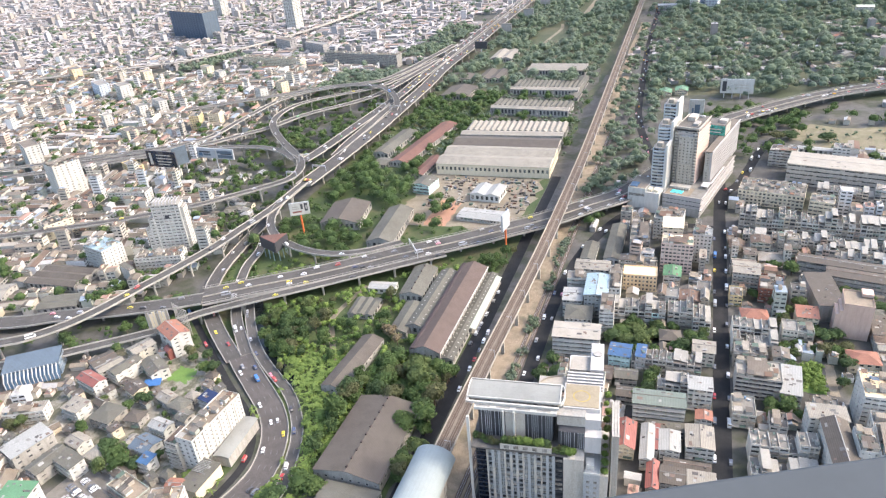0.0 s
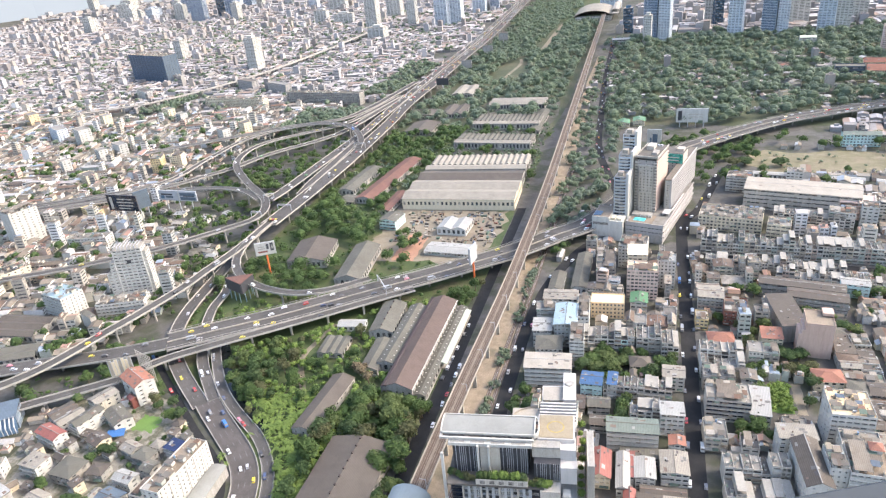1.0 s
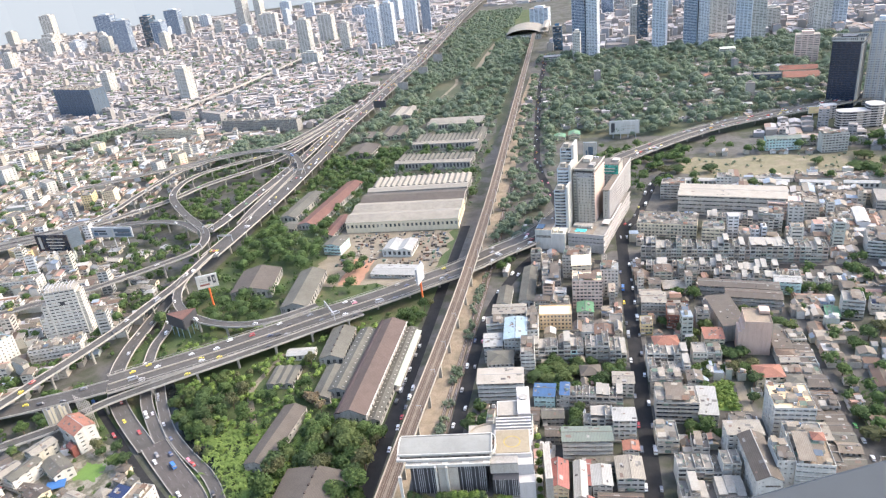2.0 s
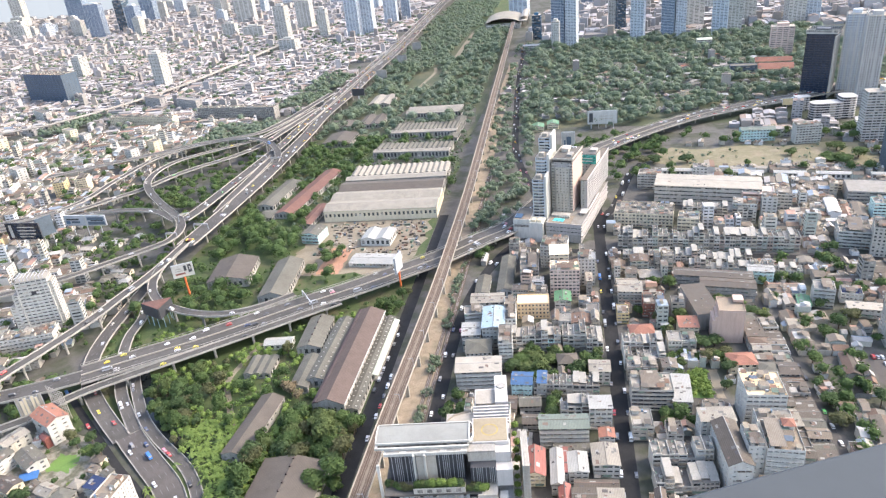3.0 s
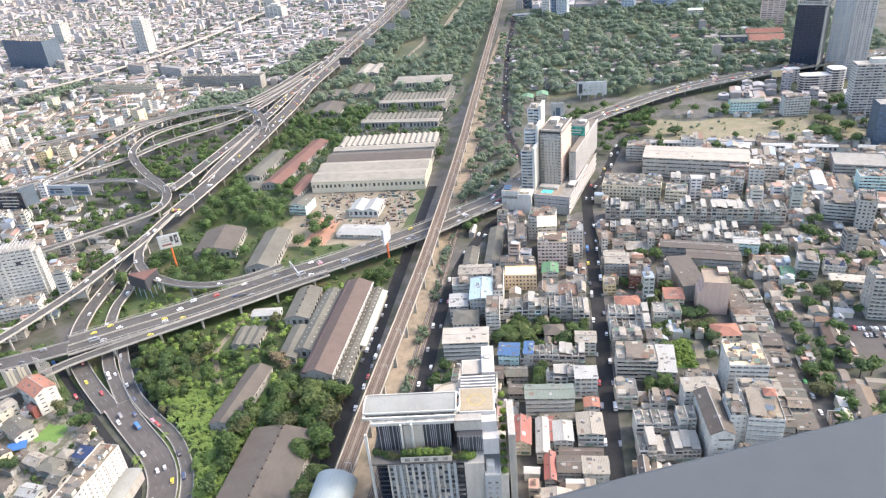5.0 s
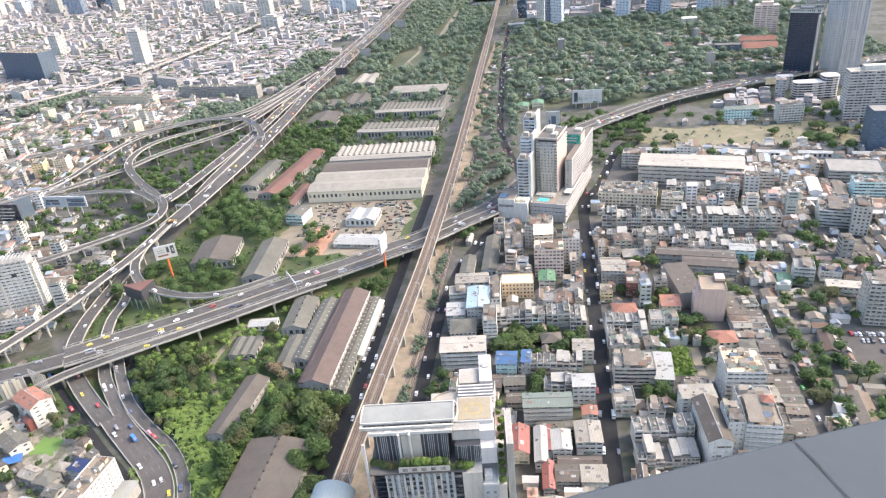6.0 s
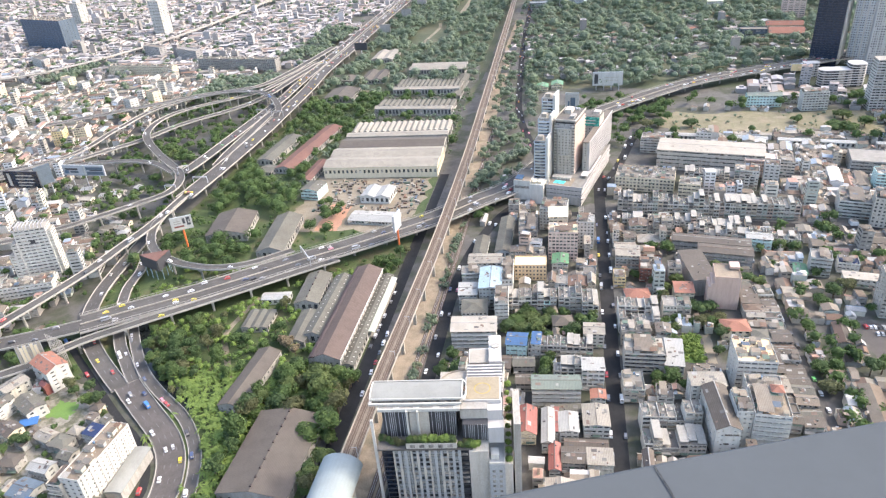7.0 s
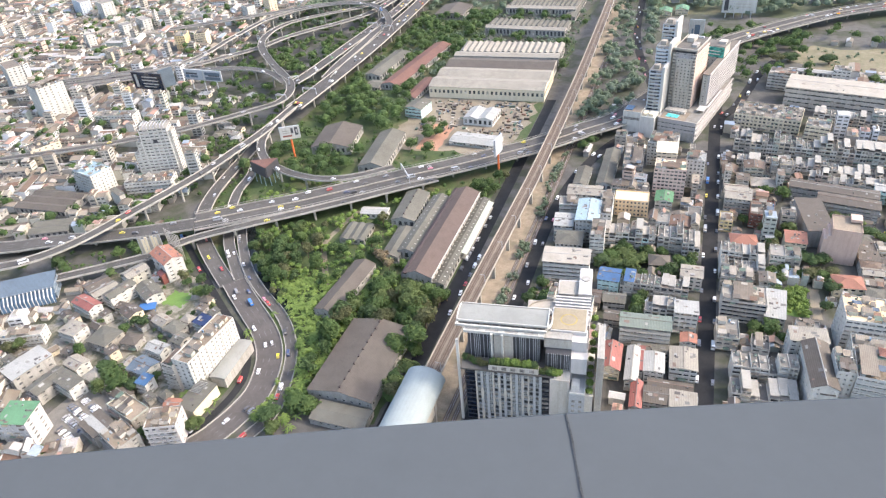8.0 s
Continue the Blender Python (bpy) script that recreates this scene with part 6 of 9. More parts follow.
hero("house", "brown hip-roofed house beside trees", "house", -2, 412, 14, 12, 8, 2, 6, wall="wall", roof="hip", rise=3, roofmat="brownroof")

# ---- beyond the dark street ----
hero("apartment_block", "long-galleried grey concrete block", APT, 50, 507, 19, 18, 14, 5, -3, wall="wall", roof="gable", along="x", rise=1, roofmat="paleroof", balcony=True)
hero("apartment_block", "red brick block with open floors", APT, 67, 491, 17, 22, 12, 4, -3, wall="brick", balcony=True)
hero("house", "small house with yellow walls", "house", 42, 478, 9, 14, 9, 3, 0, wall="yellow")
hero("house", "house with an orange tile hip roof", "house", 54, 453, 18, 13, 7, 2, 6, wall="white", roof="hip", rise=3.2, roofmat="terracotta")
row_block("row_houses", "broad white houses with stepped terraces", 52, 430, 28, 12, 14, 4, 2, 23, walls=("white",))
row_block("row_houses", "white houses with a lower terrace", 52, 416, 28, 12, 10, 3, 2, 24, walls=("white",))
hero("apartment_block", "block with an orange tile roof edge", APT, 88, 456, 14, 14, 11, 4, 0, wall="cream", roof="lean", rise=2.5, roofmat="terracotta")
hero("apartment_block", "white modern block with dark ribbon windows", APT, 52, 375, 26, 19, 16, 5, 0, wall="greywall", glass="blackglass", fill=(0.97, 0.62), recess=1.2, roofmat="palecon", balcony=False)
hero("house", "white hall with a corrugated sheet roof", "building", 71, 376, 12, 26, 10, 3, -3, wall="white", roof="lean", rise=5, roofmat="whiteroof")
hero("house", "old house with a red roof by the street", "house", 43, 346, 13, 18, 10, 3, 2, wall="wall", roof="flat")
row_block("row_houses", "white stepped houses with terraces and railings", 62, 318, 34, 13, 13, 4, 4, 21, walls=("white", "white", "greywall"))
row_block("row_houses", "white low houses with cluttered terraces", 62, 301, 34, 14, 9, 3, 4, 22, walls=("white", "greywall"))
hero("apartment_block", "white block with a long grey gable roof", APT, 88, 312, 13, 36, 23, 7, 4, wall="white", roof="gable", rise=3.2, roofmat="brownroof", bays=(2, 6), fill=(0.2, 0.25))
hero("apartment_block", "narrow white stair block with small windows", APT, 99, 313, 9, 18, 27, 8, 2, wall="white", fill=(0.35, 0.3))
hero("apartment_block", "white block with a pale flat roof", APT, 85, 338, 20, 12, 21, 7, 4, wall="white", roof="lean", rise=1.0, roofmat="paleroof")
hero("apartment_block", "cream-topped white apartment tower with glass corner", APT, 116, 362, 23, 24, 26, 8, 0, wall="white", roofmat="orange")
red_top = hero("apartment_block", "white apartment tower with balcony bands and a small red roof", APT, 114, 314, 19, 24, 27, 8, -3, wall="white", roofmat="brownflat", fill=(0.8, 0.34), recess=0.8, balcony=True)
mb = MB()
mb.hip(1.5, 7.5, 4, 10, 31, 2.0)
mb.box(1.8, 7.2, 4.3, 9.7, 27.02, 31.0, 1)
part("roof_room", mb, ("terracotta", "white"), red_top, "small roof room under red tiles")
hero("apartment_block", "terraced white block below the cream tower", APT, 117, 338, 20, 14, 20, 6, -2, wall="white")
pink = hero("theatre_block", "windowless faded pink block with a stepped roof", "building", 117, 455, 18, 20, 27, 8, -4, wall="mauve", roofmat="brownflat", windows=False, extra=False)
mb = MB()
mb.box(-13, -9.05, -10, 4, -0.1, 19)
mb.box(-11, -9.05, -10, 6, 19, 22)
part("stage_wing", mb, "mauve", pink)
mb = MB()
mb.box(2, 9, 2, 10, 27.9, 30)
part("roof_room", mb, "mauve", pink)
hero("house", "house with an orange-brown tile roof", "house", 117, 414, 18, 14, 8, 2, 4, wall="cream", roof="hip", rise=3, roofmat="terracotta")
hero("warehouse", "large dark-roofed hall beside the pink block", "building", 102, 486, 18, 46, 14, 4, 8, wall="oldwall", roof="lean", rise=1, roofmat="brownroof", windows=False)
hero("warehouse", "dark brown long hall with louvred walls", "building", 128, 513, 42, 14, 13, 4, -9, wall="oldwall", roof="gable", along="x", rise=1.2, roofmat="brownroof", fill=(0.9, 0.3))
hero("warehouse", "dark brown long hall with sheet roof", "building", 120, 532, 62, 13, 12, 3, -9, wall="oldwall", roof="gable", along="x", rise=1.2, roofmat="brownroof", fill=(0.9, 0.3))
lane_rng = random.Random(31)
y = 318.0
while y < 476:
    dd = lane_rng.uniform(8, 14)
    for x, w in ((130 + (y - 318) * 0.03, 12), (143 + (y - 318) * 0.02, 12)):
        hero("house", lane_rng.choice(("low dark sheet-roofed house by the lane", "old low house with a brown roof", "low workshop with a grey sheet roof")), "house", x, y + dd / 2, w, dd - 0.6, lane_rng.uniform(5, 9), 2, lane_rng.uniform(-3, 3), wall=lane_rng.choice(("oldwall", "wall", "wall")), roof=lane_rng.choice(("lean", "gable", "gable", "hip", "flat")), along="x", rise=1.5, roofmat=lane_rng.choice(("brownroof", "shedroof", "roof", "brownroof", "paleroof")))
    y += dd
hero("shopping_hall", "long low mall with a broad pale roof", "building", 150, 722, 106, 36, 22, 5, -12, wall="greywall", roof="gable", along="x", rise=1.2, roofmat="palecon", fill=(0.95, 0.3))
hero("apartment_block", "beige block with arcaded rows of windows", APT, 79, 670, 58, 32, 14, 4, -10, wall="cream", bays=(16, 7), fill=(0.55, 0.6), recess=0.8)
for x, y, w in ((205, 792, 40), (252, 784, 34), (300, 776, 44), (352, 768, 40), (128, 806, 44)):
    shed("long low hall with a white sheet roof by the dry field", x, y, w, 9, 6, -10, "whiteroof", "x", 1.0, 1, "white", name="row_shed")
wing_mall = thing("car_ramp", "pink and white striped car ramp tower of the mall", "building", at=pose(207, 702, 0, 0, 0, -12))
take(207, 702, 12, 30, -12)
for k in range(6):
    mb = MB()
    mb.box(-26, 5, -14, 8, 3.4 * k, 3.4 * k + 1.5)
    part("floor_band", mb, "pink" if k % 2 else "mauve", wing_mall)
for x in (-26, -10, 4):
    mb = MB()
    mb.box(x, x + 1.0, -13.6, 7.6, -0.1, 20)
    part("column", mb, "greywall", wing_mall)
row_block("row_houses", "row of pale shophouses below the mall", 150, 668, 66, 15, 16, 5, -10, 12)
row_block("row_houses", "row of low shophouses with grey roofs", 105, 574, 110, 13, 10, 3, -5, 13)
row_block("row_houses", "low row of old shophouses by the brown halls", 150, 552, 90, 12, 8, 2, -8, 14)
row_block("row_houses", "very long row of mixed old shophouses with roof clutter", 128, 607, 160, 17, 14.5, 4, -4, 3)
hero("apartment_block", "white four-storey house with roof terrace", APT, 197, 502, 15, 15, 16, 5, -12, wall="white", balcony=True)
hero("apartment_block", "pale blue galleried block with white roof", APT, 160, 540, 20, 12, 12, 4, -8, wall="mint", roof="gable", along="x", rise=1, roofmat="whiteroof", balcony=True)
hero("house", "low house with solar panels on its roof", "house", 219, 506, 15, 12, 9, 3, -12, wall="white", roofmat="solar")
hero("house", "low broad house with a pale flat roof", "house", 222, 484, 26, 10, 8, 2, -10, wall="white", roof="lean", rise=0.8, roofmat="palecon")
hero("house", "small hall with a green sheet roof", "house", 182, 497, 9, 15, 6, 2, -8, wall="mint", roof="gable", rise=1, roofmat="green")
hero("office_block", "white block with ribbon windows round a curved corner", "office building", 257, 612, 26, 30, 16, 5, -14, wall="white", fill=(0.97, 0.5))
hero("office_block", "tall grey slab with a pale side", "office building", 272, 592, 14, 24, 27, 8, -18, wall="greywall")
hero("parking_building", "parking building with cars on its roof", "car park", 311, 712, 50, 36, 14, 4, -12, wall="oldwall", fill=(0.95, 0.45), extra=False)
hero("office_block", "pale teal office block with long windows", "office building", 308, 668, 28, 18, 16, 5, -8, wall="mint", fill=(0.9, 0.5))
hero("apartment_tower", "grey-white apartment tower at the lane", "tower", 231, 449, 21, 20, 32, 10, -8, wall="greywall", balcony=True)
for x, y, w, d, h, n in ((118, 640, 20, 18, 18, "cream"), (176, 668, 22, 18, 20, "white"), (200, 672, 14, 16, 24, "white"), (219, 690, 14, 18, 20, "greywall"), (96, 770, 26, 20, 16, "white"), (150, 765, 16, 14, 24, "white")):
    hero("office_block", "city office block with a flat roof", "office building", x, y, w, d, h, int(h / 3.2), -12, wall=n)

# ---- west of the expressway ----
wt = thing("apartment_tower", "white stepped apartment tower with rows of dark windows", "tower", at=pose(-476, 470, 0, 0, 0, 22))
take(-478, 465, 46, 40, 22)
for x0, x1, y0, y1, h, fl in ((-12, 15, -7, 8, 48, 15), (-17, -12, -8, 6, 36, 11), (-22, -17, -8, 5, 25, 8), (15, 18, -5, 7, 44, 14)):
    mb = MB()
    mb.walls(x0, x1, y0, y1, -0.1, h, fl, (max(1, int((x1 - x0) / 4.2)), 3), (0.84, 0.42), 1.2)
    part("tower_block", mb, ("white", "glass"), wt)
    mb = MB()
    mb.box(x0 + 0.3, x1 - 0.3, y0 + 0.3, y1 - 0.3, h - 0.1, h + 0.2)
    part("roof", mb, "palecon", wt)
# Dark plate before the wall imitates the shaded depth of a gallery.
mb = MB()
mb.box(-0.5, 3.5, -7.2, -7.02, 34, 37.5)
part("open_gallery", mb, "darksteel", wt)
for i in range(9):
    mb = MB()
    x = -13 + 3.2 * i
    mb.box(x - 0.2, x + 0.2, -6, 7, 51, 51.4)
    mb.box(x - 0.2, x + 0.2, -6, -5.6, 48, 51)
    mb.box(x - 0.2, x + 0.2, 6.6, 7, 48, 51)
    part("roof_frame", mb, "steel", wt)
hero("apartment_block", "white three-storey podium with terraces", APT, -463, 434, 44, 18, 13, 4, 20, wall="white", balcony=True)
hero("apartment_block", "pale blue block with a green roof terrace", APT, -520, 424, 30, 22, 22, 7, -14, wall="white", roofmat="teal", fill=(0.75, 0.4), bays=(9, 6), balcony=True)
hero("billboard_wall", "blank blue-grey board beside the flyover", "building", -476, 404, 20, 5, 14, 4, -24, wall="greywall", windows=False, roof="lean", rise=0.4, roofmat="shedroof")
hero("apartment_tower", "grey-white apartment tower with small windows", "tower", -712, 566, 26, 32, 40, 13, -20, wall="white", fill=(0.4, 0.4))
white_block = hero("apartment_block", "long white eight-storey block with a stained brown roof", APT, -264, 243, 13, 44, 25, 8, -4, wall="white", roofmat="brownflat", bays=(3, 13), fill=(0.42, 0.45), recess=0.35)
for k in range(6):
    mb = MB()
    mb.box(6.5, 6.9, -20 + 7 * k, -18.4 + 7 * k, -0.1, 25.4)
    part("wall_fin", mb, "white", white_block)
hero("apartment_block", "lower grey-white wing with balconies on every floor", APT, -275, 226, 9, 13, 21, 7, -4, wall="greywall", roofmat="flat", balcony=True)
annex = thing("hall", "long hall with a pale curved sheet roof and brown walls", "hall", at=pose(-250.5, 246, 0, 0, 0, 3))
take(-250.5, 246, 11, 36, 3)
mb = MB()
mb.box(-5.2, 5.2, -17, 17, -0.1, 7.2)
part("wall", mb, "oldwall", annex)
mb = MB()
bow = [(-5.6 + 11.2 * k / 6, 7.3 + 1.6 * math.sin(math.pi * (0.1 + 0.7 * k / 6))) for k in range(7)]
for (x0, z0), (x1, z1) in zip(bow[:-1], bow[1:]):
    mb.face([(x0, -17.4, z0), (x1, -17.4, z1), (x1, 17.4, z1), (x0, 17.4, z0)])
    mb.face([(x0, -17.4, z0 - 0.3), (x0, 17.4, z0 - 0.3), (x1, 17.4, z1 - 0.3), (x1, -17.4, z1 - 0.3)])
    for y in (-17.4, 17.4):
        mb.face([(x0, y, 7), (x1, y, 7), (x1, y, z1), (x0, y, z0)])
part("curved_roof", mb, "crownroof", annex)
ribbed = hero("warehouse", "shed with a slatted roof and a cream side wall", "building", -253, 213, 13, 22, 8, 2, -4, wall="cream", roof="lean", rise=1.2, roofmat="shedroof", windows=False)
for k in range(9):
    mb = MB()
    mb.box(-6, 1, 1 + k * 1.05, 1.35 + k * 1.05, 8.75 + k * 0.03, 9.15 + k * 0.03)
    part("roof_slat", mb, "whiteroof", ribbed)
red = hero("apartment_block", "white block with an orange tile roof and pink trim", APT, -359, 325, 24, 15, 17, 5, -27, wall="white", roof="gable", along="x", rise=3, roofmat="terracotta", fill=(0.4, 0.4))
mb = MB()
mb.gable(4, 11, -12, -7, 8, 1.5, "x", 0.3, 0.2, 0, 0)
mb.box(4.3, 10.7, -11.7, -7.6, -0.1, 8)
part("porch", mb, "redsheet", red)
screen = thing("screen_wall", "tall pale louvred screen on posts beside the ramps", "screen", at=pose(-384, 337, 0, 0, 0, 32))
take(-384, 337, 16, 4, 32)
for k in range(7):
    mb = MB()
    mb.box(-8 + k * 2.4, -6.2 + k * 2.4, -0.5, 0.2, 5, 22 - (k % 2) * 1.5)
    part("panel", mb, "cream" if k % 3 else "palecon", screen)
for k in range(8):
    mb = MB()
    mb.box(-8.6 + k * 2.4, -8.25 + k * 2.4, 0.25, 0.7, -0.1, 22)
    part("post", mb, "steel", screen)
for z in (6, 13, 20):
    mb = MB()
    mb.box(-8.6, 8.6, 0.72, 1.0, z, z + 0.4)
    part("beam", mb, "steel", screen)
lattice = thing("billboard", "rusty grey steel lattice of a billboard without a face", "billboard", at=pose(-368, 345, 0, 0, 0, -20))
take(-368, 345, 20, 4, -20)
for k in range(8):
    mb = MB()
    mb.box(-10 + k * 2.8, -9.65 + k * 2.8, -0.2, 0.2, -0.1, 24)
    part("post", mb, "oldwall", lattice)
for k in range(8):
    mb = MB()
    mb.box(-10, 10, -0.5, -0.25, 8 + k * 2.2, 8.3 + k * 2.2)
    part("rung", mb, "oldwall", lattice)
hall = thing("glass_hall", "low grey-blue glazed hall with white roof struts", "hall", at=pose(-446, 270, 0, 0, 0, 36))
take(-446, 270, 42, 26, 36)
mb = MB()
mb.walls(-19, 19, -6, 12, -0.1, 10.5, 2, (20, 8), (0.9, 0.9), 0.15)
part("wall", mb, ("steel", "hallglass"), hall)
mb = MB()
mb.slope(-19.5, 19.5, -7, 12.5, 10.6, 13.5, 0.4)
mb.box(-19, 19, 12, 12.3, 10, 13.5)
part("roof", mb, "slate", hall)
for k in range(14):
    x = -18 + 2.75 * k
    mb = MB()
    lo = [(x - 0.35, -12, 6.2), (x + 0.35, -12, 6.2), (x + 0.35, -6.5, 11.3), (x - 0.35, -6.5, 11.3)]
    mb.face(lo)
    mb.face([(a, b, c - 0.6) for a, b, c in lo][::-1])
    for i in range(4):
        p, q = lo[i], lo[(i + 1) % 4]
        mb.face([(p[0], p[1], p[2] - 0.6), (q[0], q[1], q[2] - 0.6), q, p])
    mb.box(x - 0.2, x + 0.2, -12, -11.6, -0.1, 6)
    part("strut", mb, "white", hall)
mb = MB()
mb.slope(-19, 19, -12, -6.05, 0.5, 9.5, 0.3)
part("apron", mb, "dullblue", hall, "sloping blue-grey sheet apron")
def west_house(label, x, y, w, d, h, floors, rot, wall, roof, roofmat):
    return hero("house", label, "house", x, y, w, d, h, floors, rot, wall=wall, roof=roof, roofmat=roofmat, along="y" if d > w else "x", rise=1.6, balcony=floors > 2)


sheet("parking_ground", "flat", -341, -303, 157, 206, 0.045, "pale concrete parking ground between houses", 1.5, seed=16)
take(-324, 182, 24, 36, 20, 1)
hero("apartment_block", "tall white block with a green sheet roof by the car park", APT, -338, 165, 18, 16, 20, 6, 14, wall="hotelwhite", roof="lean", rise=2.0, roofmat="green", fill=(0.3, 0.4))
strip_house = west_house("low brown house with a pale lean-to roof", -297, 178, 18, 13, 9, 3, -20, "oldwall", "lean", "brownroof")
mb = MB()
mb.slope(-9, 9, -3.2, 1.6, 9.5, 9.75)
part("roof_strip", mb, "whiteroof", strip_house)
west_house("brown flat-roofed house with a cluttered terrace", -275, 173, 19, 14, 12, 4, -20, "oldwall", "flat", "brownflat")
west_house("long low house with stained flat roofs", -287, 193, 25, 12, 10, 3, -16, "wall", "flat", "brownflat")
west_house("white galleried block with a stained terrace roof", -254, 187, 18, 15, 17, 5, 22, "hotelwhite", "flat", "brownflat")
west_house("small white house with an orange tile roof", -263, 203, 9, 9, 8, 2, 10, "white", "gable", "terracotta")
west_house("old low houses with broken brown roofs", -305, 205, 16, 9, 5, 1, -18, "oldwall", "gable", "brownroof")
hut_rng = random.Random(61)
for x, y, n in ((-588, 701, 3), (-570, 660, 5), (-545, 612, 4), (-470, 566, 6), (-505, 640, 5), (-520, 600, 4), (-455, 540, 3)):
    for k in range(n):
        hx, hy = x + hut_rng.uniform(-16, 16), y + hut_rng.uniform(-14, 14)
        west_house(hut_rng.choice(("low shack with a pale sheet roof among trees", "low old house with a grey sheet roof among trees", "small house with a weathered roof among trees")), hx, hy, hut_rng.uniform(8, 16), hut_rng.uniform(6, 10), hut_rng.uniform(3.5, 6), 1, hut_rng.uniform(-30, 30), hut_rng.choice(("white", "oldwall", "cream")), hut_rng.choice(("gable", "lean", "hip")), hut_rng.choice(("paleroof", "whiteroof", "shedroof", "shedroof", "palecon")))
west_house("house with a rusty brown sheet roof", -398, 290, 15, 17, 8, 2, -28, "oldwall", "gable", "brownroof")
west_house("white house with a pale sheet roof", -387, 285, 10, 18, 9, 3, -25, "white", "gable", "paleroof")
west_house("white terrace with a grey roof", -373, 286, 10, 21, 11, 4, -16, "white", "gable", "shedroof")
west_house("house with a broad pale roof", -378, 309, 12, 17, 10, 3, -22, "wall", "gable", "paleroof")
west_house("low house with a grey sheet roof", -354, 294, 22, 13, 8, 2, -30, "white", "gable", "shedroof")
west_house("white house with a faded red roof", -386, 267, 21, 10, 11, 3, -15, "white", "gable", "redsheet")
west_house("white house with a pale lean-to roof", -377, 243, 15, 12, 9, 3, -6, "white", "lean", "paleroof")
west_house("broad house with a grey-brown hip roof", -350, 243, 18, 16, 8, 2, -5, "wall", "hip", "shedroof")
west_house("house with a brown gable roof", -350, 270, 13, 11, 8, 2, -20, "cream", "gable", "brownroof")
west_house("white row of houses with a pale terrace", -409, 231, 27, 11, 9, 3, 25, "white", "flat", "palecon")
west_house("large white building with a pale roof", -378, 205, 17, 26, 12, 3, -17, "oldwall", "lean", "whiteroof")
west_house("hall with a grey-brown sheet roof", -355, 198, 12, 22, 9, 3, -10, "oldwall", "gable", "shedroof")
west_house("white house with a lean grey roof", -340, 201, 17, 10, 10, 3, -14, "white", "lean", "shedroof")
west_house("small house with a pale gable roof", -351, 218, 13, 10, 7, 2, -12, "white", "gable", "paleroof")
west_house("small white house with a pale hip roof", -330, 212, 12, 10, 7, 2, -10, "white", "hip", "paleroof")
west_house("small cream house with a pale roof", -317, 227, 8, 10, 6, 2, -5, "cream", "gable", "paleroof")
west_house("house with a dark solar-panel roof", -291, 273, 10, 9, 9, 3, -12, "white", "lean", "solar")
west_house("house with a dark blue sheet roof", -305, 227, 15, 13, 7, 2, -10, "white", "gable", "slate")
west_house("house with a white sheet roof", -307, 244, 14, 9, 7, 2, -8, "white", "gable", "whiteroof")
west_house("small house with a grey roof", -296, 254, 9, 9, 8, 2, -8, "greywall", "gable", "shedroof")
west_house("low house with a dark grey roof", -308, 264, 13, 10, 7, 2, -10, "oldwall", "hip", "shedroof")
west_house("house with a weathered beige roof", -322, 268, 12, 9, 7, 2, -16, "oldwall", "gable", "paleroof")
west_house("house with a blue sheet roof", -293, 215, 8, 8, 9, 3, -4, "white", "lean", "blue")
west_house("low house with a brown hip roof", -331, 247, 12, 10, 6, 2, 4, "oldwall", "hip", "brownroof")
low_rng = random.Random(77)
index_taken()
made = 0
for k in range(900):
    x, y = low_rng.uniform(-400, -268), low_rng.uniform(205, 312)
    w, d = low_rng.uniform(5.5, 9), low_rng.uniform(5, 7)
    if made < 34 and free(x, y, 3.3) and not (x < -322 and y > 284):
        made += 1
        west_house(low_rng.choice(("small house with a stained brown sheet roof", "small old house with a grey sheet roof", "small house with a rusty roof")), x, y, w, d, low_rng.uniform(4, 7.5), 2, low_rng.uniform(-28, -4), low_rng.choice(("oldwall", "wall", "cream")), low_rng.choice(("gable", "hip", "lean")), low_rng.choice(("brownroof", "shedroof", "paleroof", "roof", "brownroof")))
        index_taken()
mb = MB()
mb.slope(-6, 6, -3.5, 3.5, 3.2, 4.2)
for x in (-5.5, 5.5):
    for y in (-3, 3):
        mb.box(x - 0.1, x + 0.1, y - 0.1, y + 0.1, -0.1, 3.4)
take(-346, 281, 12, 7)
whole("awning", mb, "tarp", "bright blue tarpaulin awning on four posts", "awning", at=pose(-346, 281, 0, 0, 0, 25))
hero("apartment_block", "cream block with small square windows", APT, -632, 470, 22, 30, 16, 5, -25, wall="cream", fill=(0.4, 0.4))
hero("row_houses", "white row with a green-painted end", "row houses", -612, 560, 46, 16, 12, 4, 12, wall="white", balcony=True)
shed("low brown sheet-roofed halls beside the flyover", -541, 388, 56, 34, 6.5, 4, "brownroof", "x", 2, 3, "oldwall", name="warehouse")
shed("low grey-brown hall under the flyover", -505, 352, 34, 22, 6, 24, "shedroof", "x", 2, 2, "oldwall", name="warehouse")
hero("house", "broad low house with a pale brown roof", "house", -585, 345, 40, 26, 8, 2, 20, wall="oldwall", roof="gable", along="x", rise=2, roofmat="paleroof")
hero("apartment_block", "yellow-painted apartment block with flat roof", APT, -708, 812, 15, 22, 20, 6, 20, wall="yellow")
hero("apartment_block", "cream apartment block with open balconies", APT, -686, 830, 16, 22, 19, 6, 20, wall="cream", balcony=True)
hero("apartment_block", "long brown-fronted apartment slab", APT, -610, 1196, 168, 18, 22, 7, -9, wall="oldwall", bays=(42, 4), roofmat="shedroof")
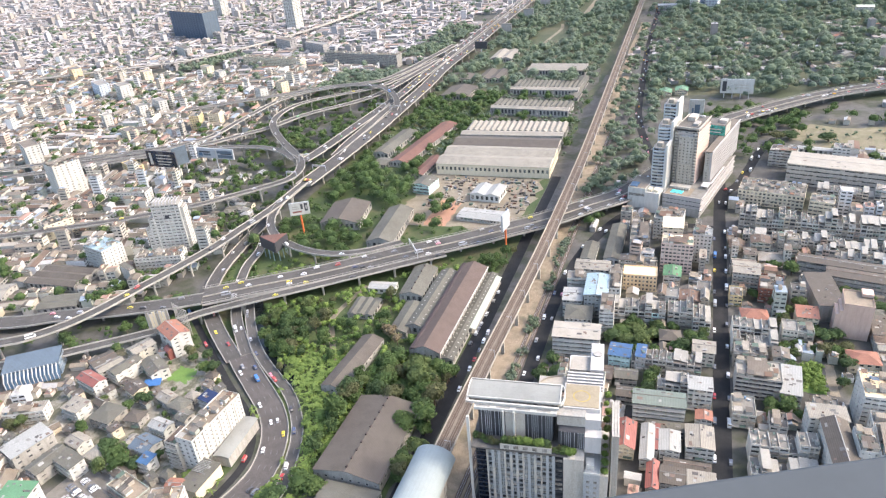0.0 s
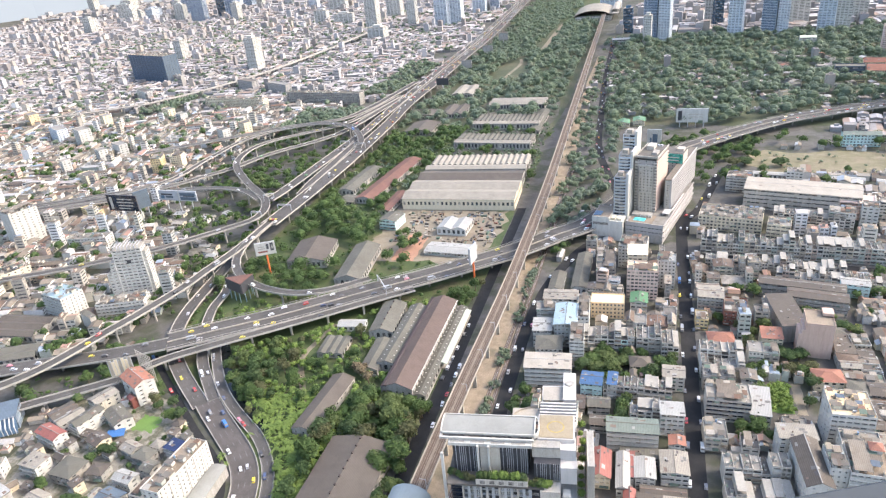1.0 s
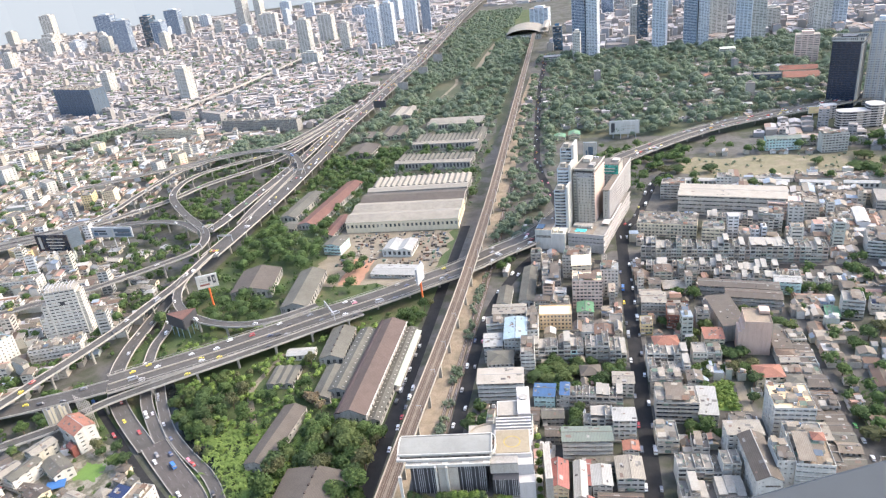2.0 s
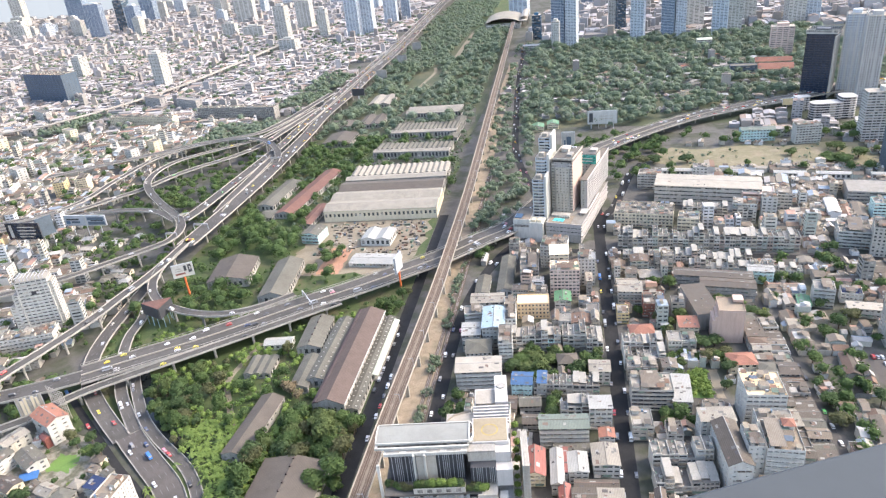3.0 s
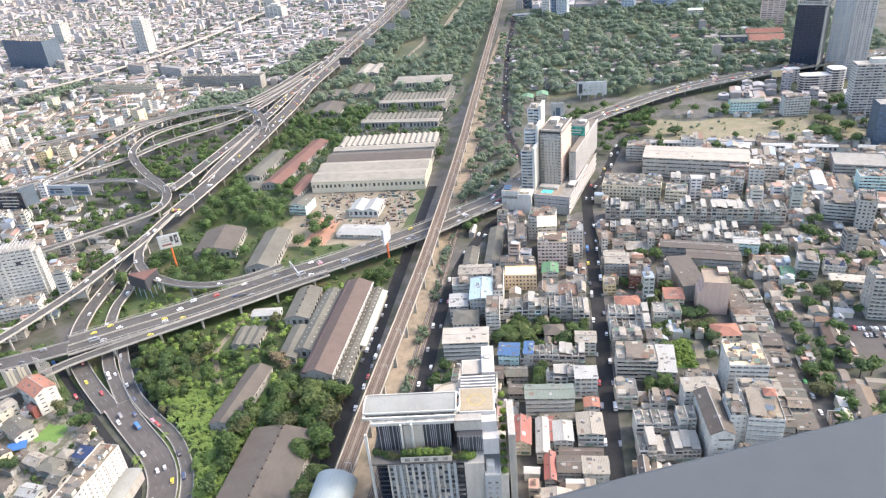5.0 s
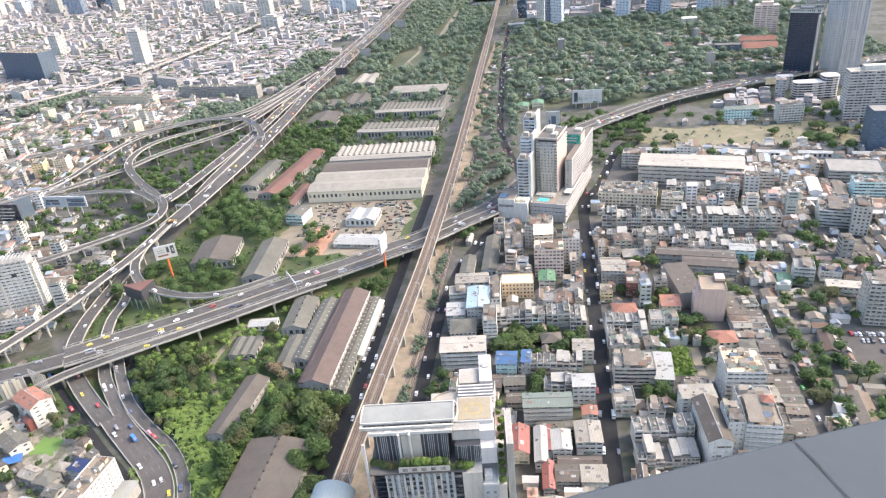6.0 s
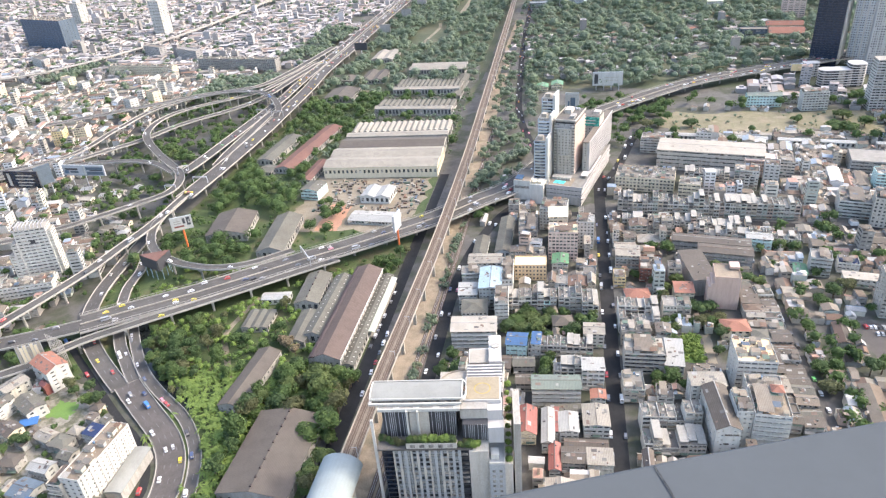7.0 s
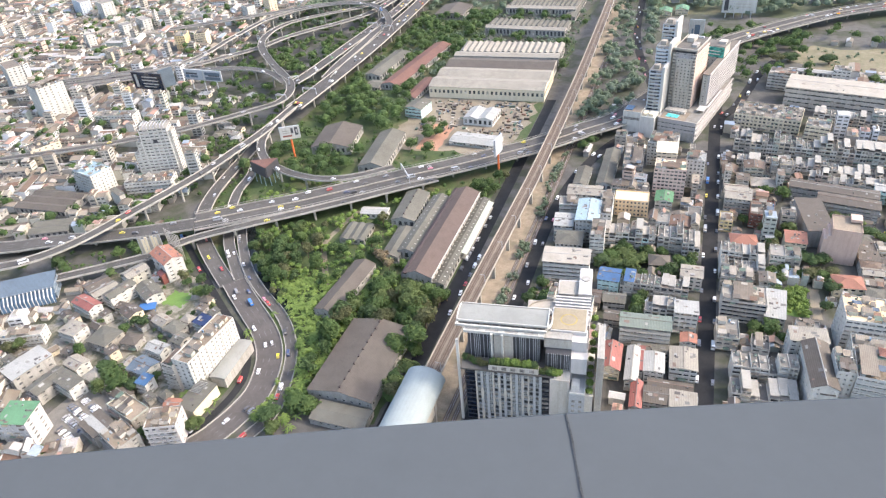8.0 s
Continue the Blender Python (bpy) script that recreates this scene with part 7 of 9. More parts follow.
hero("apartment_block", "long pale apartment slab", APT, -800, 1180, 150, 16, 18, 6, -9, wall="cream", bays=(36, 4), roofmat="shedroof")
hero("office_block", "broad dark blue glass office block with banded floors", "office building", -1200, 1462, 150, 40, 66, 14, -20, wall="slate", glass="officeglass", fill=(0.97, 0.74), bays=(12, 5))


# ---- far towers ----
def tower(name, label, x, y, w, d, h, rot=0.0, wall="white", glass="glass", bays=None, fill=(0.7, 0.5), crown=True):
    take(x, y, w, d, rot)
    root = thing(name, label, "tower", at=pose(x, y, 0, 0, 0, rot))
    fl = max(3, int(h / 3.4))
    mb = MB()
    mb.walls(-w / 2, w / 2, -d / 2, d / 2, -0.1, h, fl, bays or (max(2, int(w / 4)), max(2, int(d / 4))), fill, 0.5, blank=("n",))
    part("wall", mb, (wall, glass), root)
    mb = MB()
    mb.box(-w / 2 + 0.3, w / 2 - 0.3, -d / 2 + 0.3, d / 2 - 0.3, h - 0.2, h + 0.6)
    part("roof", mb, "palecon", root)
    if crown:
        mb = MB()
        mb.box(-w / 4, w / 4, -d / 4, d / 4, h + 0.6, h + 6)
        part("roof_house", mb, wall, root)
    return root


black = tower("office_tower", "dark blue glass office tower with a white banded side", 384, 1129, 38, 34, 98, -28, "darksteel", "towerglass", (6, 5), (0.985, 0.94))
for j in range(26):
    mb = MB()
    mb.box(19.02, 21.4, -17, 16, 4 + j * 3.5, 6.2 + j * 3.5)
    part("floor_band", mb, "white", black)
mb = MB()
mb.walls(-20, 22, -18, 18, 98, 104, 1, (16, 12), (0.6, 0.5))
part("crown", mb, ("white", "glass"), black)
for k, (x, y) in enumerate(((427, 1128), (433, 1074))):
    tw = tower("apartment_tower", "tall white apartment tower with vertical bands", x, y, 24, 28, (122, 126)[k], (-24, -14)[k], ("fartower", "hotelwhite")[k], "glass", (8, 8), (0.6, 0.5))
    for q in (-12.6, -4.4, 3.6, 11.8):
        mb = MB()
        mb.box(q, q + 1.4, -15.2, -14, -0.1, (126, 131)[k])
        part("pilaster", mb, "white", tw)
    for q in (-14, -4, 6, 13):
        mb = MB()
        mb.box(12, 13.2, q, q + 1.4, -0.1, (126, 131)[k])
        part("pilaster", mb, "white", tw)
slab = tower("apartment_tower", "broad white slab tower with strong balcony bands", 402, 908, 68, 20, 62, -3, "white", "glass", (14, 4), (0.92, 0.5))
for j in range(1, 18):
    mb = MB()
    mb.box(-33.5, 33.5, -11.3, -10.02, 3.44 * j, 3.44 * j + 1.2)
    part("balcony", mb, "hotelwhite", slab)
for k in range(8):
    mb = MB()
    mb.box(-34 + 9.6 * k, -33.4 + 9.6 * k, -11.5, -10.02, -0.1, 63)
    part("party_wall", mb, "hotelwhite", slab)
# Slate walls and dark glass imitate a block lying in shadow.
hero("office_block", "office block with shadow put into its dark slate colour", "office building", 375, 800, 40, 24, 46, 13, -4, wall="slate", glass="officeglass", fill=(0.8, 0.6), bays=(10, 5), extra=False)
hero("apartment_block", "white block with open galleries behind the dry field", APT, 306, 910, 31, 15, 23, 7, 4, wall="white", balcony=True)
hero("apartment_block", "pale green house with a sheet roof behind the dry field", APT, 251, 928, 42, 15, 15, 4, -2, wall="mint", roof="gable", along="x", rise=2.5, roofmat="greygreen")
for x, y, rx, ry, fl in ((362, 1010, 23, 10, 6), (344, 1060, 11, 7, 5), (388, 1014, 11, 12, 8)):
    take(x, y, 2 * rx, 2 * ry)
    drum = thing("office_block", "white rounded block with banded galleries", "office building", at=pose(x, y, 0, 0, 0, 2))
    ring = [(math.copysign(abs(math.cos(a)) ** 0.6, math.cos(a)), math.copysign(abs(math.sin(a)) ** 0.6, math.sin(a))) for a in [math.tau * i / 28 for i in range(28)]]
    for j in range(fl + 1):
        for grow, z0, z1, mat, piece in ((0.94, 3.4 * j, 3.4 * j + 2.2, "glass", "window_band"), (1.0, 3.4 * j + 2.2, 3.4 * j + 3.4, "hotelwhite", "floor_band")):
            mb = MB()
            rim = [(rx * grow * p, ry * grow * q) for p, q in ring]
            for (p0, q0), (p1, q1) in zip(rim, rim[1:] + rim[:1]):
                mb.face([(p0, q0, z0), (p1, q1, z0), (p1, q1, z1), (p0, q0, z1)])
            mb.face([(p, q, z1) for p, q in rim])
            part(piece, mb, mat, drum)
hero("temple_hall", "long hall with a stepped red tile roof", "building", 368, 1290, 56, 24, 14, 3, -8, wall="cream", roof="gable", along="x", rise=8, roofmat="terracotta")
hero("hall", "broad dark hall beside the red-roofed one", "building", 318, 1306, 44, 22, 18, 3, -8, wall="slate", roof="flat", roofmat="shedroof", extra=False, fill=(0.9, 0.3))
hero("temple_hall", "red-roofed hall behind the first one", "building", 372, 1322, 60, 14, 20, 3, -8, wall="cream", roof="gable", along="x", rise=6, roofmat="terracotta")
hero("temple_hall", "small hall with a red tile roof", "building", 320, 1260, 22, 14, 8, 2, -8, wall="cream", roof="gable", along="x", rise=5, roofmat="terracotta")
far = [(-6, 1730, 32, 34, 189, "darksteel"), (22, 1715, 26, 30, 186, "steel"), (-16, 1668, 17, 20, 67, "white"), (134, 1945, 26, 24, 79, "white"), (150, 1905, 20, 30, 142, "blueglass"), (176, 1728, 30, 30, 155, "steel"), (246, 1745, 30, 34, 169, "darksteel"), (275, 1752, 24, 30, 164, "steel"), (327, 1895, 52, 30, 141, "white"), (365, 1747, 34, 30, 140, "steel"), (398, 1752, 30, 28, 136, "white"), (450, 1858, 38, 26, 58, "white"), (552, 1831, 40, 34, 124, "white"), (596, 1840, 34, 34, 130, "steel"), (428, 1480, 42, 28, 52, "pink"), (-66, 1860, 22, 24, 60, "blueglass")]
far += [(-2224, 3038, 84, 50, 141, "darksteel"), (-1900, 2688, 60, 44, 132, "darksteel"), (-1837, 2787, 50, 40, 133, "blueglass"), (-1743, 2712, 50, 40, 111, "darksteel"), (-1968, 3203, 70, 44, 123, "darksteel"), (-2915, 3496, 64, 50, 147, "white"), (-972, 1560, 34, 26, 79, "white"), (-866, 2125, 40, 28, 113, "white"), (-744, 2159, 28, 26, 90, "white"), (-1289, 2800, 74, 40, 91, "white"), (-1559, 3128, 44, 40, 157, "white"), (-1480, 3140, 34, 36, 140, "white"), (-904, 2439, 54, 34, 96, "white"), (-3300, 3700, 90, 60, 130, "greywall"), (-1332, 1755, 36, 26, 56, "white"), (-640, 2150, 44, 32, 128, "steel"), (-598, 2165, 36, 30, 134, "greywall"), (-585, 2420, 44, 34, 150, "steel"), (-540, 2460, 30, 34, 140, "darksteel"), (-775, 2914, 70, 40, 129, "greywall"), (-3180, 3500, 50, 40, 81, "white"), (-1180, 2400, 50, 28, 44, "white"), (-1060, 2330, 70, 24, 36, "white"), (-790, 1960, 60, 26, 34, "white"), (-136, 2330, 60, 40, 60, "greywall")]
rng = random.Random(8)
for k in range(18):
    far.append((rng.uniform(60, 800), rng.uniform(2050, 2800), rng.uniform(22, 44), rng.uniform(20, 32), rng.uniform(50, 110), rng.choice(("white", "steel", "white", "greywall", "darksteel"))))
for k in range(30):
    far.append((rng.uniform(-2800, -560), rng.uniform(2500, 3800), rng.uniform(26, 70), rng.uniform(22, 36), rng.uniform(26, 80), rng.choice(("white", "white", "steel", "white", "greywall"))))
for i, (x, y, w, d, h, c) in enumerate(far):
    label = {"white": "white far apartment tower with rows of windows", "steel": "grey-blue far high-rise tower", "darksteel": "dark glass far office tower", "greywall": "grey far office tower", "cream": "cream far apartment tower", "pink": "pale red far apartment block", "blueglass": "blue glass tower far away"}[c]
    # Steel, dark and grey towers all take the haze-tinted cladding.
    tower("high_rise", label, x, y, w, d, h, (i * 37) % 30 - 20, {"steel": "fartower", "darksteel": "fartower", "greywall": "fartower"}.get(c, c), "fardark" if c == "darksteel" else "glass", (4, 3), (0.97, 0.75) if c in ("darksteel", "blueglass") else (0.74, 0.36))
hero("hall", "low white hall beside the far station", "building", -70, 1700, 50, 24, 12, 3, 0, wall="white", roof="gable", along="x", rise=2, roofmat="whiteroof")
hero("hall", "far hall with a pale green curved roof", "building", 300, 1580, 30, 24, 20, 5, -5, wall="white", roof="gable", along="x", rise=2.5, roofmat="mintroof")
for x, y in ((-40, 1020), (-18, 1032)):
    hero("hall", "low hall with a bright green sheet roof", "building", x, y, 17, 20, 7, 2, 0, wall="cream", roof="gable", rise=2.5, roofmat="green")


# ---- billboards ----
def billboard(label, x, y, w, h, z, rot, face, poles=2, pole="steel", board="darksteel", bars=(), tilt_mat=None):
    take(x, y, 6, 6)
    B = thing("billboard", label, "billboard", at=pose(x, y, 0, 0, 0, rot))
    mb = MB()
    mb.box(-w / 2, w / 2, 0, 1.4, z, z + h)
    part("frame", mb, board, B)
    mb = MB()
    mb.box(-w / 2 + 0.3, w / 2 - 0.3, -0.2, -0.01, z + 0.3, z + h - 0.3)
    panel = part("face", mb, face, B)
    for i in range(poles):
        px = 0 if poles == 1 else -w / 2 + w * (i + 0.5) / poles
        mb = MB()
        mb.drum(px, 0.9, 0.9 if poles == 1 else 0.5, -0.1, z + 0.5, 10)
        part("pole", mb, pole, B)
    for bx, bz, bw, bh, m in bars:
        mb = MB()
        mb.box(bx * w - bw * w / 2, bx * w + bw * w / 2, -0.3, -0.21, z + (bz - bh / 2) * h, z + (bz + bh / 2) * h)
        part("printed_bar", mb, m, panel)
    return B


billboard("white advertising board on a thick orange pole", -349, 506, 19, 13, 28, 30, "white", 1, "orangepaint", "steel", ((0.33, 0.6, 0.16, 0.62, "darksteel"), (0.345, 0.6, 0.07, 0.3, "white"), (0.12, 0.66, 0.12, 0.4, "darksteel"), (-0.2, 0.68, 0.3, 0.05, "oldwall"), (-0.18, 0.52, 0.34, 0.06, "oldwall"), (-0.14, 0.28, 0.46, 0.13, "redsheet"), (-0.1, 0.12, 0.6, 0.05, "cream")))
billboard("white board seen edge-on, on an orange pole by the expressway", -149, 524, 16, 16, 22, 82, "steel", 1, "orangepaint", "steel")
billboard("dark blue advertising board with pale lines of print", -597, 606, 44, 20, 24, -2, "blackglass", 3, "steel", "darksteel", ((-0.36, 0.5, 0.09, 0.75, "greywall"), (0.1, 0.75, 0.5, 0.06, "greywall"), (0.1, 0.55, 0.55, 0.06, "greywall"), (0.1, 0.35, 0.5, 0.06, "greywall"), (0.05, 0.18, 0.4, 0.05, "greywall")))
billboard("pale blue and white advertising board", -558, 655, 56, 13, 18, -2, "steel", 3, "steel", "steel", ((0.27, 0.68, 0.4, 0.28, "slate"), (0.27, 0.25, 0.4, 0.3, "slate"), (0.3, 0.5, 0.3, 0.1, "darksteel"), (-0.28, 0.62, 0.3, 0.16, "darksteel"), (-0.22, 0.36, 0.2, 0.2, "slate"), (-0.4, 0.35, 0.1, 0.3, "dullblue"), (0.03, 0.5, 0.03, 0.92, "white")))
billboard("grey board seen from its back, on two posts", -582, 622, 18, 22, 22, 62, "slate", 2, "steel", "slate")
billboard("white board with print, among trees", 55, 1012, 43, 20, 7, -2, "white", 4, "steel", "steel", ((-0.38, 0.5, 0.12, 0.7, "darksteel"), (0.12, 0.6, 0.45, 0.08, "greywall"), (0.12, 0.4, 0.45, 0.08, "greywall")))
billboard("yellow board with print at the far expressway", 322, 1030, 26, 10, 16, -4, "yellow", 2, "steel", "steel", ((0.1, 0.5, 0.5, 0.2, "orange"),))
# a three-cornered sign over the ramps: dark boards under a rusty top plate
wedge = thing("billboard", "dark three-cornered sign with a rusty top plate on tall posts", "billboard")
take(-358, 472, 26, 20)
rim = [(-375.0, 470.5), (-352.5, 460.5), (-351.5, 481.5)]
for (x0, y0), (x1, y1) in zip(rim, rim[1:] + rim[:1]):
    mb = MB()
    L = math.hypot(x1 - x0, y1 - y0)
    mb.turned_box((x0 + x1) / 2, (y0 + y1) / 2, L - 0.8, 0.6, 10.0, 20.4, math.degrees(math.atan2(y1 - y0, x1 - x0)))
    part("board", mb, "darksteel", wedge)
    for k in (0.18, 0.5, 0.82):
        mb = MB()
        mb.drum(x0 + (x1 - x0) * k * 0.94 - 0.0, y0 + (y1 - y0) * k * 0.94, 0.35, -0.1, 10.1, 8)
        part("post", mb, "teal", wedge)
mb = MB()
top, low = [(x, y, 20.8) for x, y in rim], [(x, y, 20.4) for x, y in rim]
mb.face(top)
mb.face(low[::-1])
for i in range(3):
    mb.face([low[i], low[(i + 1) % 3], top[(i + 1) % 3], top[i]])
part("top_plate", mb, "rust", wedge)
# pale backs of boards along the far expressway, and a tall one beside the hotel
for x, y, w, h, z in ((-382, 1236, 24, 13, 20), (-379, 1412, 22, 16, 15), (-371, 1580, 24, 16, 15), (-366, 1742, 24, 18, 14)):
    billboard("grey back of an advertising board beside the expressway", x, y, w, h, z, -4, "darksteel" if y < 1300 else "oldwall", 1, "steel", "oldwall" if y > 1300 else "darksteel")
billboard("tall grey advertising board beside the hotel", 4, 905, 18, 25, 4, -6, "greywall", 2, "steel", "steel", ((0.05, 0.5, 0.35, 0.5, "slate"), (-0.25, 0.4, 0.12, 0.3, "slate")))


# ---- mid-rise blocks of the western city ----
def west_block(label, x, y, w, d, h, rot, wall):
    return hero("apartment_block", label, APT, x, y, w, d, h, max(3, int(h / 3.2)), rot, wall=wall, extra=False)


west_block("orange-brown apartment block of the western city", -1204, 1066, 38, 18, 24, -30, "orange")
west_block("pale blue office block of the western city", -1037, 962, 50, 18, 24, -30, "fartower")
west_block("white apartment block with many windows", -957, 935, 34, 20, 30, -30, "white")
west_block("white mid-rise block between low houses", -688, 960, 20, 14, 20, -28, "white")
west_block("cream mid-rise block between low houses", -666, 992, 20, 14, 22, -28, "cream")
west_block("white apartment slab with rows of windows", -842, 632, 40, 18, 34, -30, "white")
west_block("cream mid-rise block between low houses", -909, 1110, 30, 14, 18, -28, "cream")
west_block("pale yellow block with open balconies", -674, 634, 34, 14, 13, -24, "yellow")
west_block("cream mid-rise block between low houses", -1007, 1050, 24, 16, 23, -30, "cream")
west_block("white mid-rise block between low houses", -851, 1072, 20, 14, 18, -28, "white")
west_block("white mid-rise block between low houses", -852, 857, 20, 14, 18, -28, "white")
west_block("white mid-rise block between low houses", -841, 888, 30, 14, 18, -28, "white")
west_block("small pink block between low houses", -709, 768, 15, 12, 12, -25, "pink")
west_block("cream mid-rise block between low houses", -783, 750, 26, 16, 16, -26, "cream")
west_block("narrow white block between low houses", -867, 796, 15, 12, 21, -28, "white")
west_block("long white block of the western city", -1090, 1270, 60, 16, 20, -34, "white")
west_block("long beige block of the western city", -760, 1290, 70, 16, 22, -28, "hotelwall")
west_block("long beige block of the western city", -860, 1330, 60, 16, 22, -28, "hotelwall")

# ---- places kept for trees between the houses ----
# between the streets in the east
TREE_SPOTS = [(59, 358, 5), (68, 358, 5), (97, 434, 6), (105, 441, 5), (92, 446, 5), (140, 483, 6), (146, 474, 5), (133, 491, 5), (85, 526, 6), (72, 531, 5), (107, 407, 5), (110, 428, 5), (103, 390, 4), (43, 476, 4), (55, 484, 4), (166, 421, 5), (162, 376, 6), (162, 356, 6), (191, 374, 5), (199, 377, 5), (197, 465, 6), (208, 473, 6), (185, 454, 6), (198, 424, 4)]
TREE_SPOTS += [(12, 418, 5), (150, 846, 9), (330, 870, 10), (345, 842, 10), (309, 832, 13), (322, 822, 9), (275, 858, 7), (110, 850, 9), (95, 838, 8), (80, 862, 8)]
# along the railway
TREE_SPOTS += [(-70, 356, 5), (-62, 358, 5), (-76, 366, 4), (-55, 356, 4), (-151, 284, 8), (-194, 227, 8), (-203, 214, 6), (-197, 205, 5), (-170, 318, 8), (-168, 345, 7), (-146, 300, 6), (-36, 414, 7), (-26, 418, 7), (-14, 415, 7), (-30, 404, 7), (-20, 402, 6), (-42, 404, 6), (-8, 418, 5), (-17, 345, 5), (-9, 346, 5)]
# among the western houses
TREE_SPOTS += [(-359, 229, 4), (-345, 255, 4), (-334, 263, 4), (-411, 219, 5), (-404, 222, 4), (-322, 217, 4), (-310, 211, 6), (-301, 212, 5), (-321, 204, 5), (-343, 264, 4), (-318, 304, 5), (-326, 318, 4), (-308, 303, 4), (-413, 330, 5), (-453, 306, 5), (-366, 254, 4), (-319, 214, 8), (-312, 208, 6), (-326, 218, 6), (-243, 196, 5), (-184, 226, 6)]
take(-405, 405, 30, 40)
for x, y, r in TREE_SPOTS:
    TAKEN.append((x, y, r))


# ---- filling houses: a set of patterns, copied along lanes ----
def patterns():
    rng = random.Random(11)
    out = []
    for i in range(34):
        n = rng.choice((1, 2, 2, 3, 3, 4))
        w, d = n * rng.uniform(4.2, 5.2), rng.uniform(10, 13.5)
        fl = rng.choice((2, 3, 3, 4, 4, 5)) if i < 22 else rng.choice((1, 2, 2))
        h = fl * rng.uniform(3.0, 3.5)
        if i < 22:
            kind = rng.choice(("flat", "flat", "flat", "lean", "gable"))
            ob = house("shophouse", "weathered shophouse with dark windows and roof-top clutter" if kind == "flat" else "weathered shophouse with an old sheet-metal roof", "shophouse", w, d, h, fl, kind, group="city shophouses", seed=i, balcony=rng.random() < 0.4, along=rng.choice("xy"), rise=rng.uniform(1, 2.2), bays=(max(1, n * 2 if rng.random() < 0.4 else n), 3), fill=(rng.uniform(0.55, 0.85), rng.uniform(0.4, 0.6)))
        else:
            ob = house("house", "low house with an old sheet or tile roof", "house", w * 1.2, d * rng.uniform(0.8, 1.3), h, fl, rng.choice(("gable", "hip", "gable")), group="low city houses", seed=i, along=rng.choice("xy"), rise=rng.uniform(1.8, 3))
            w, d = w * 1.2, d * 1.2
        ob.matrix_basis = pose(-60 + 40 * i, -900, 0)  # the first of each pattern stands behind the view, among the far streets
        out.append((ob, w, d, fl))
    return out


index_taken()
PAT = patterns()
TALL = [p for p in PAT if p[3] >= 3]
LOW = [p for p in PAT if p[3] < 3]
count = 0


def fill(x0, x1, y0, y1, rot=0.0, cx=0.0, cy=0.0, lane=5.0, low=0.3, skip=0.05, seed=1, along="x", limit=9999):
    """Back-to-back rows of houses in a district; rows run along its own x (or y) axis and leave lanes between them."""
    global count
    rng = random.Random(seed)
    c, s = math.cos(radians(rot)), math.sin(radians(rot))
    v, side, made = y0, 0, 0
    while v < y1 - 8:
        u = x0 + rng.uniform(0, 4)
        while u < x1 - 4 and made < limit:
            ob, w, d, fl = rng.choice(LOW if rng.random() < low else TALL)
            if along == "x":
                lx, ly, turn = u + w / 2, v + 6.5, rot + (180 if side else 0)
            else:
                lx, ly, turn = v + 6.5, u + w / 2, rot + (90 if side else -90)
            u += w + (0.15 if rng.random() < 0.7 else rng.uniform(1, 5))
            x, y = cx + c * lx - s * ly, cy + s * lx + c * ly
            if rng.random() < skip or not free(x, y, max(min(w, d) / 2 - 0.5, 0.36 * max(w, d))):
                continue
            copy_thing(ob, pose(x, y, rng.uniform(-0.6, 0), 0, 0, turn))
            TAKEN.append((x, y, 0.42 * max(w, d)))
            made += 1
        v += 13.2 + (lane if side else rng.uniform(0.5, 2))
        side = 1 - side
    count += made


fill(-72, 26, 200, 632, lane=4, low=0.3, seed=2, limit=78)
fill(38, 146, 205, 600, lane=4, low=0.35, seed=3, limit=94)
fill(-30, 130, 0, 120, rot=28, cx=-425, cy=110, lane=5, low=0.5, seed=6, skip=0.06, limit=46)
fill(-60, 60, 0, 60, rot=14, cx=-300, cy=190, lane=5, low=0.5, seed=66, skip=0.06, limit=30)


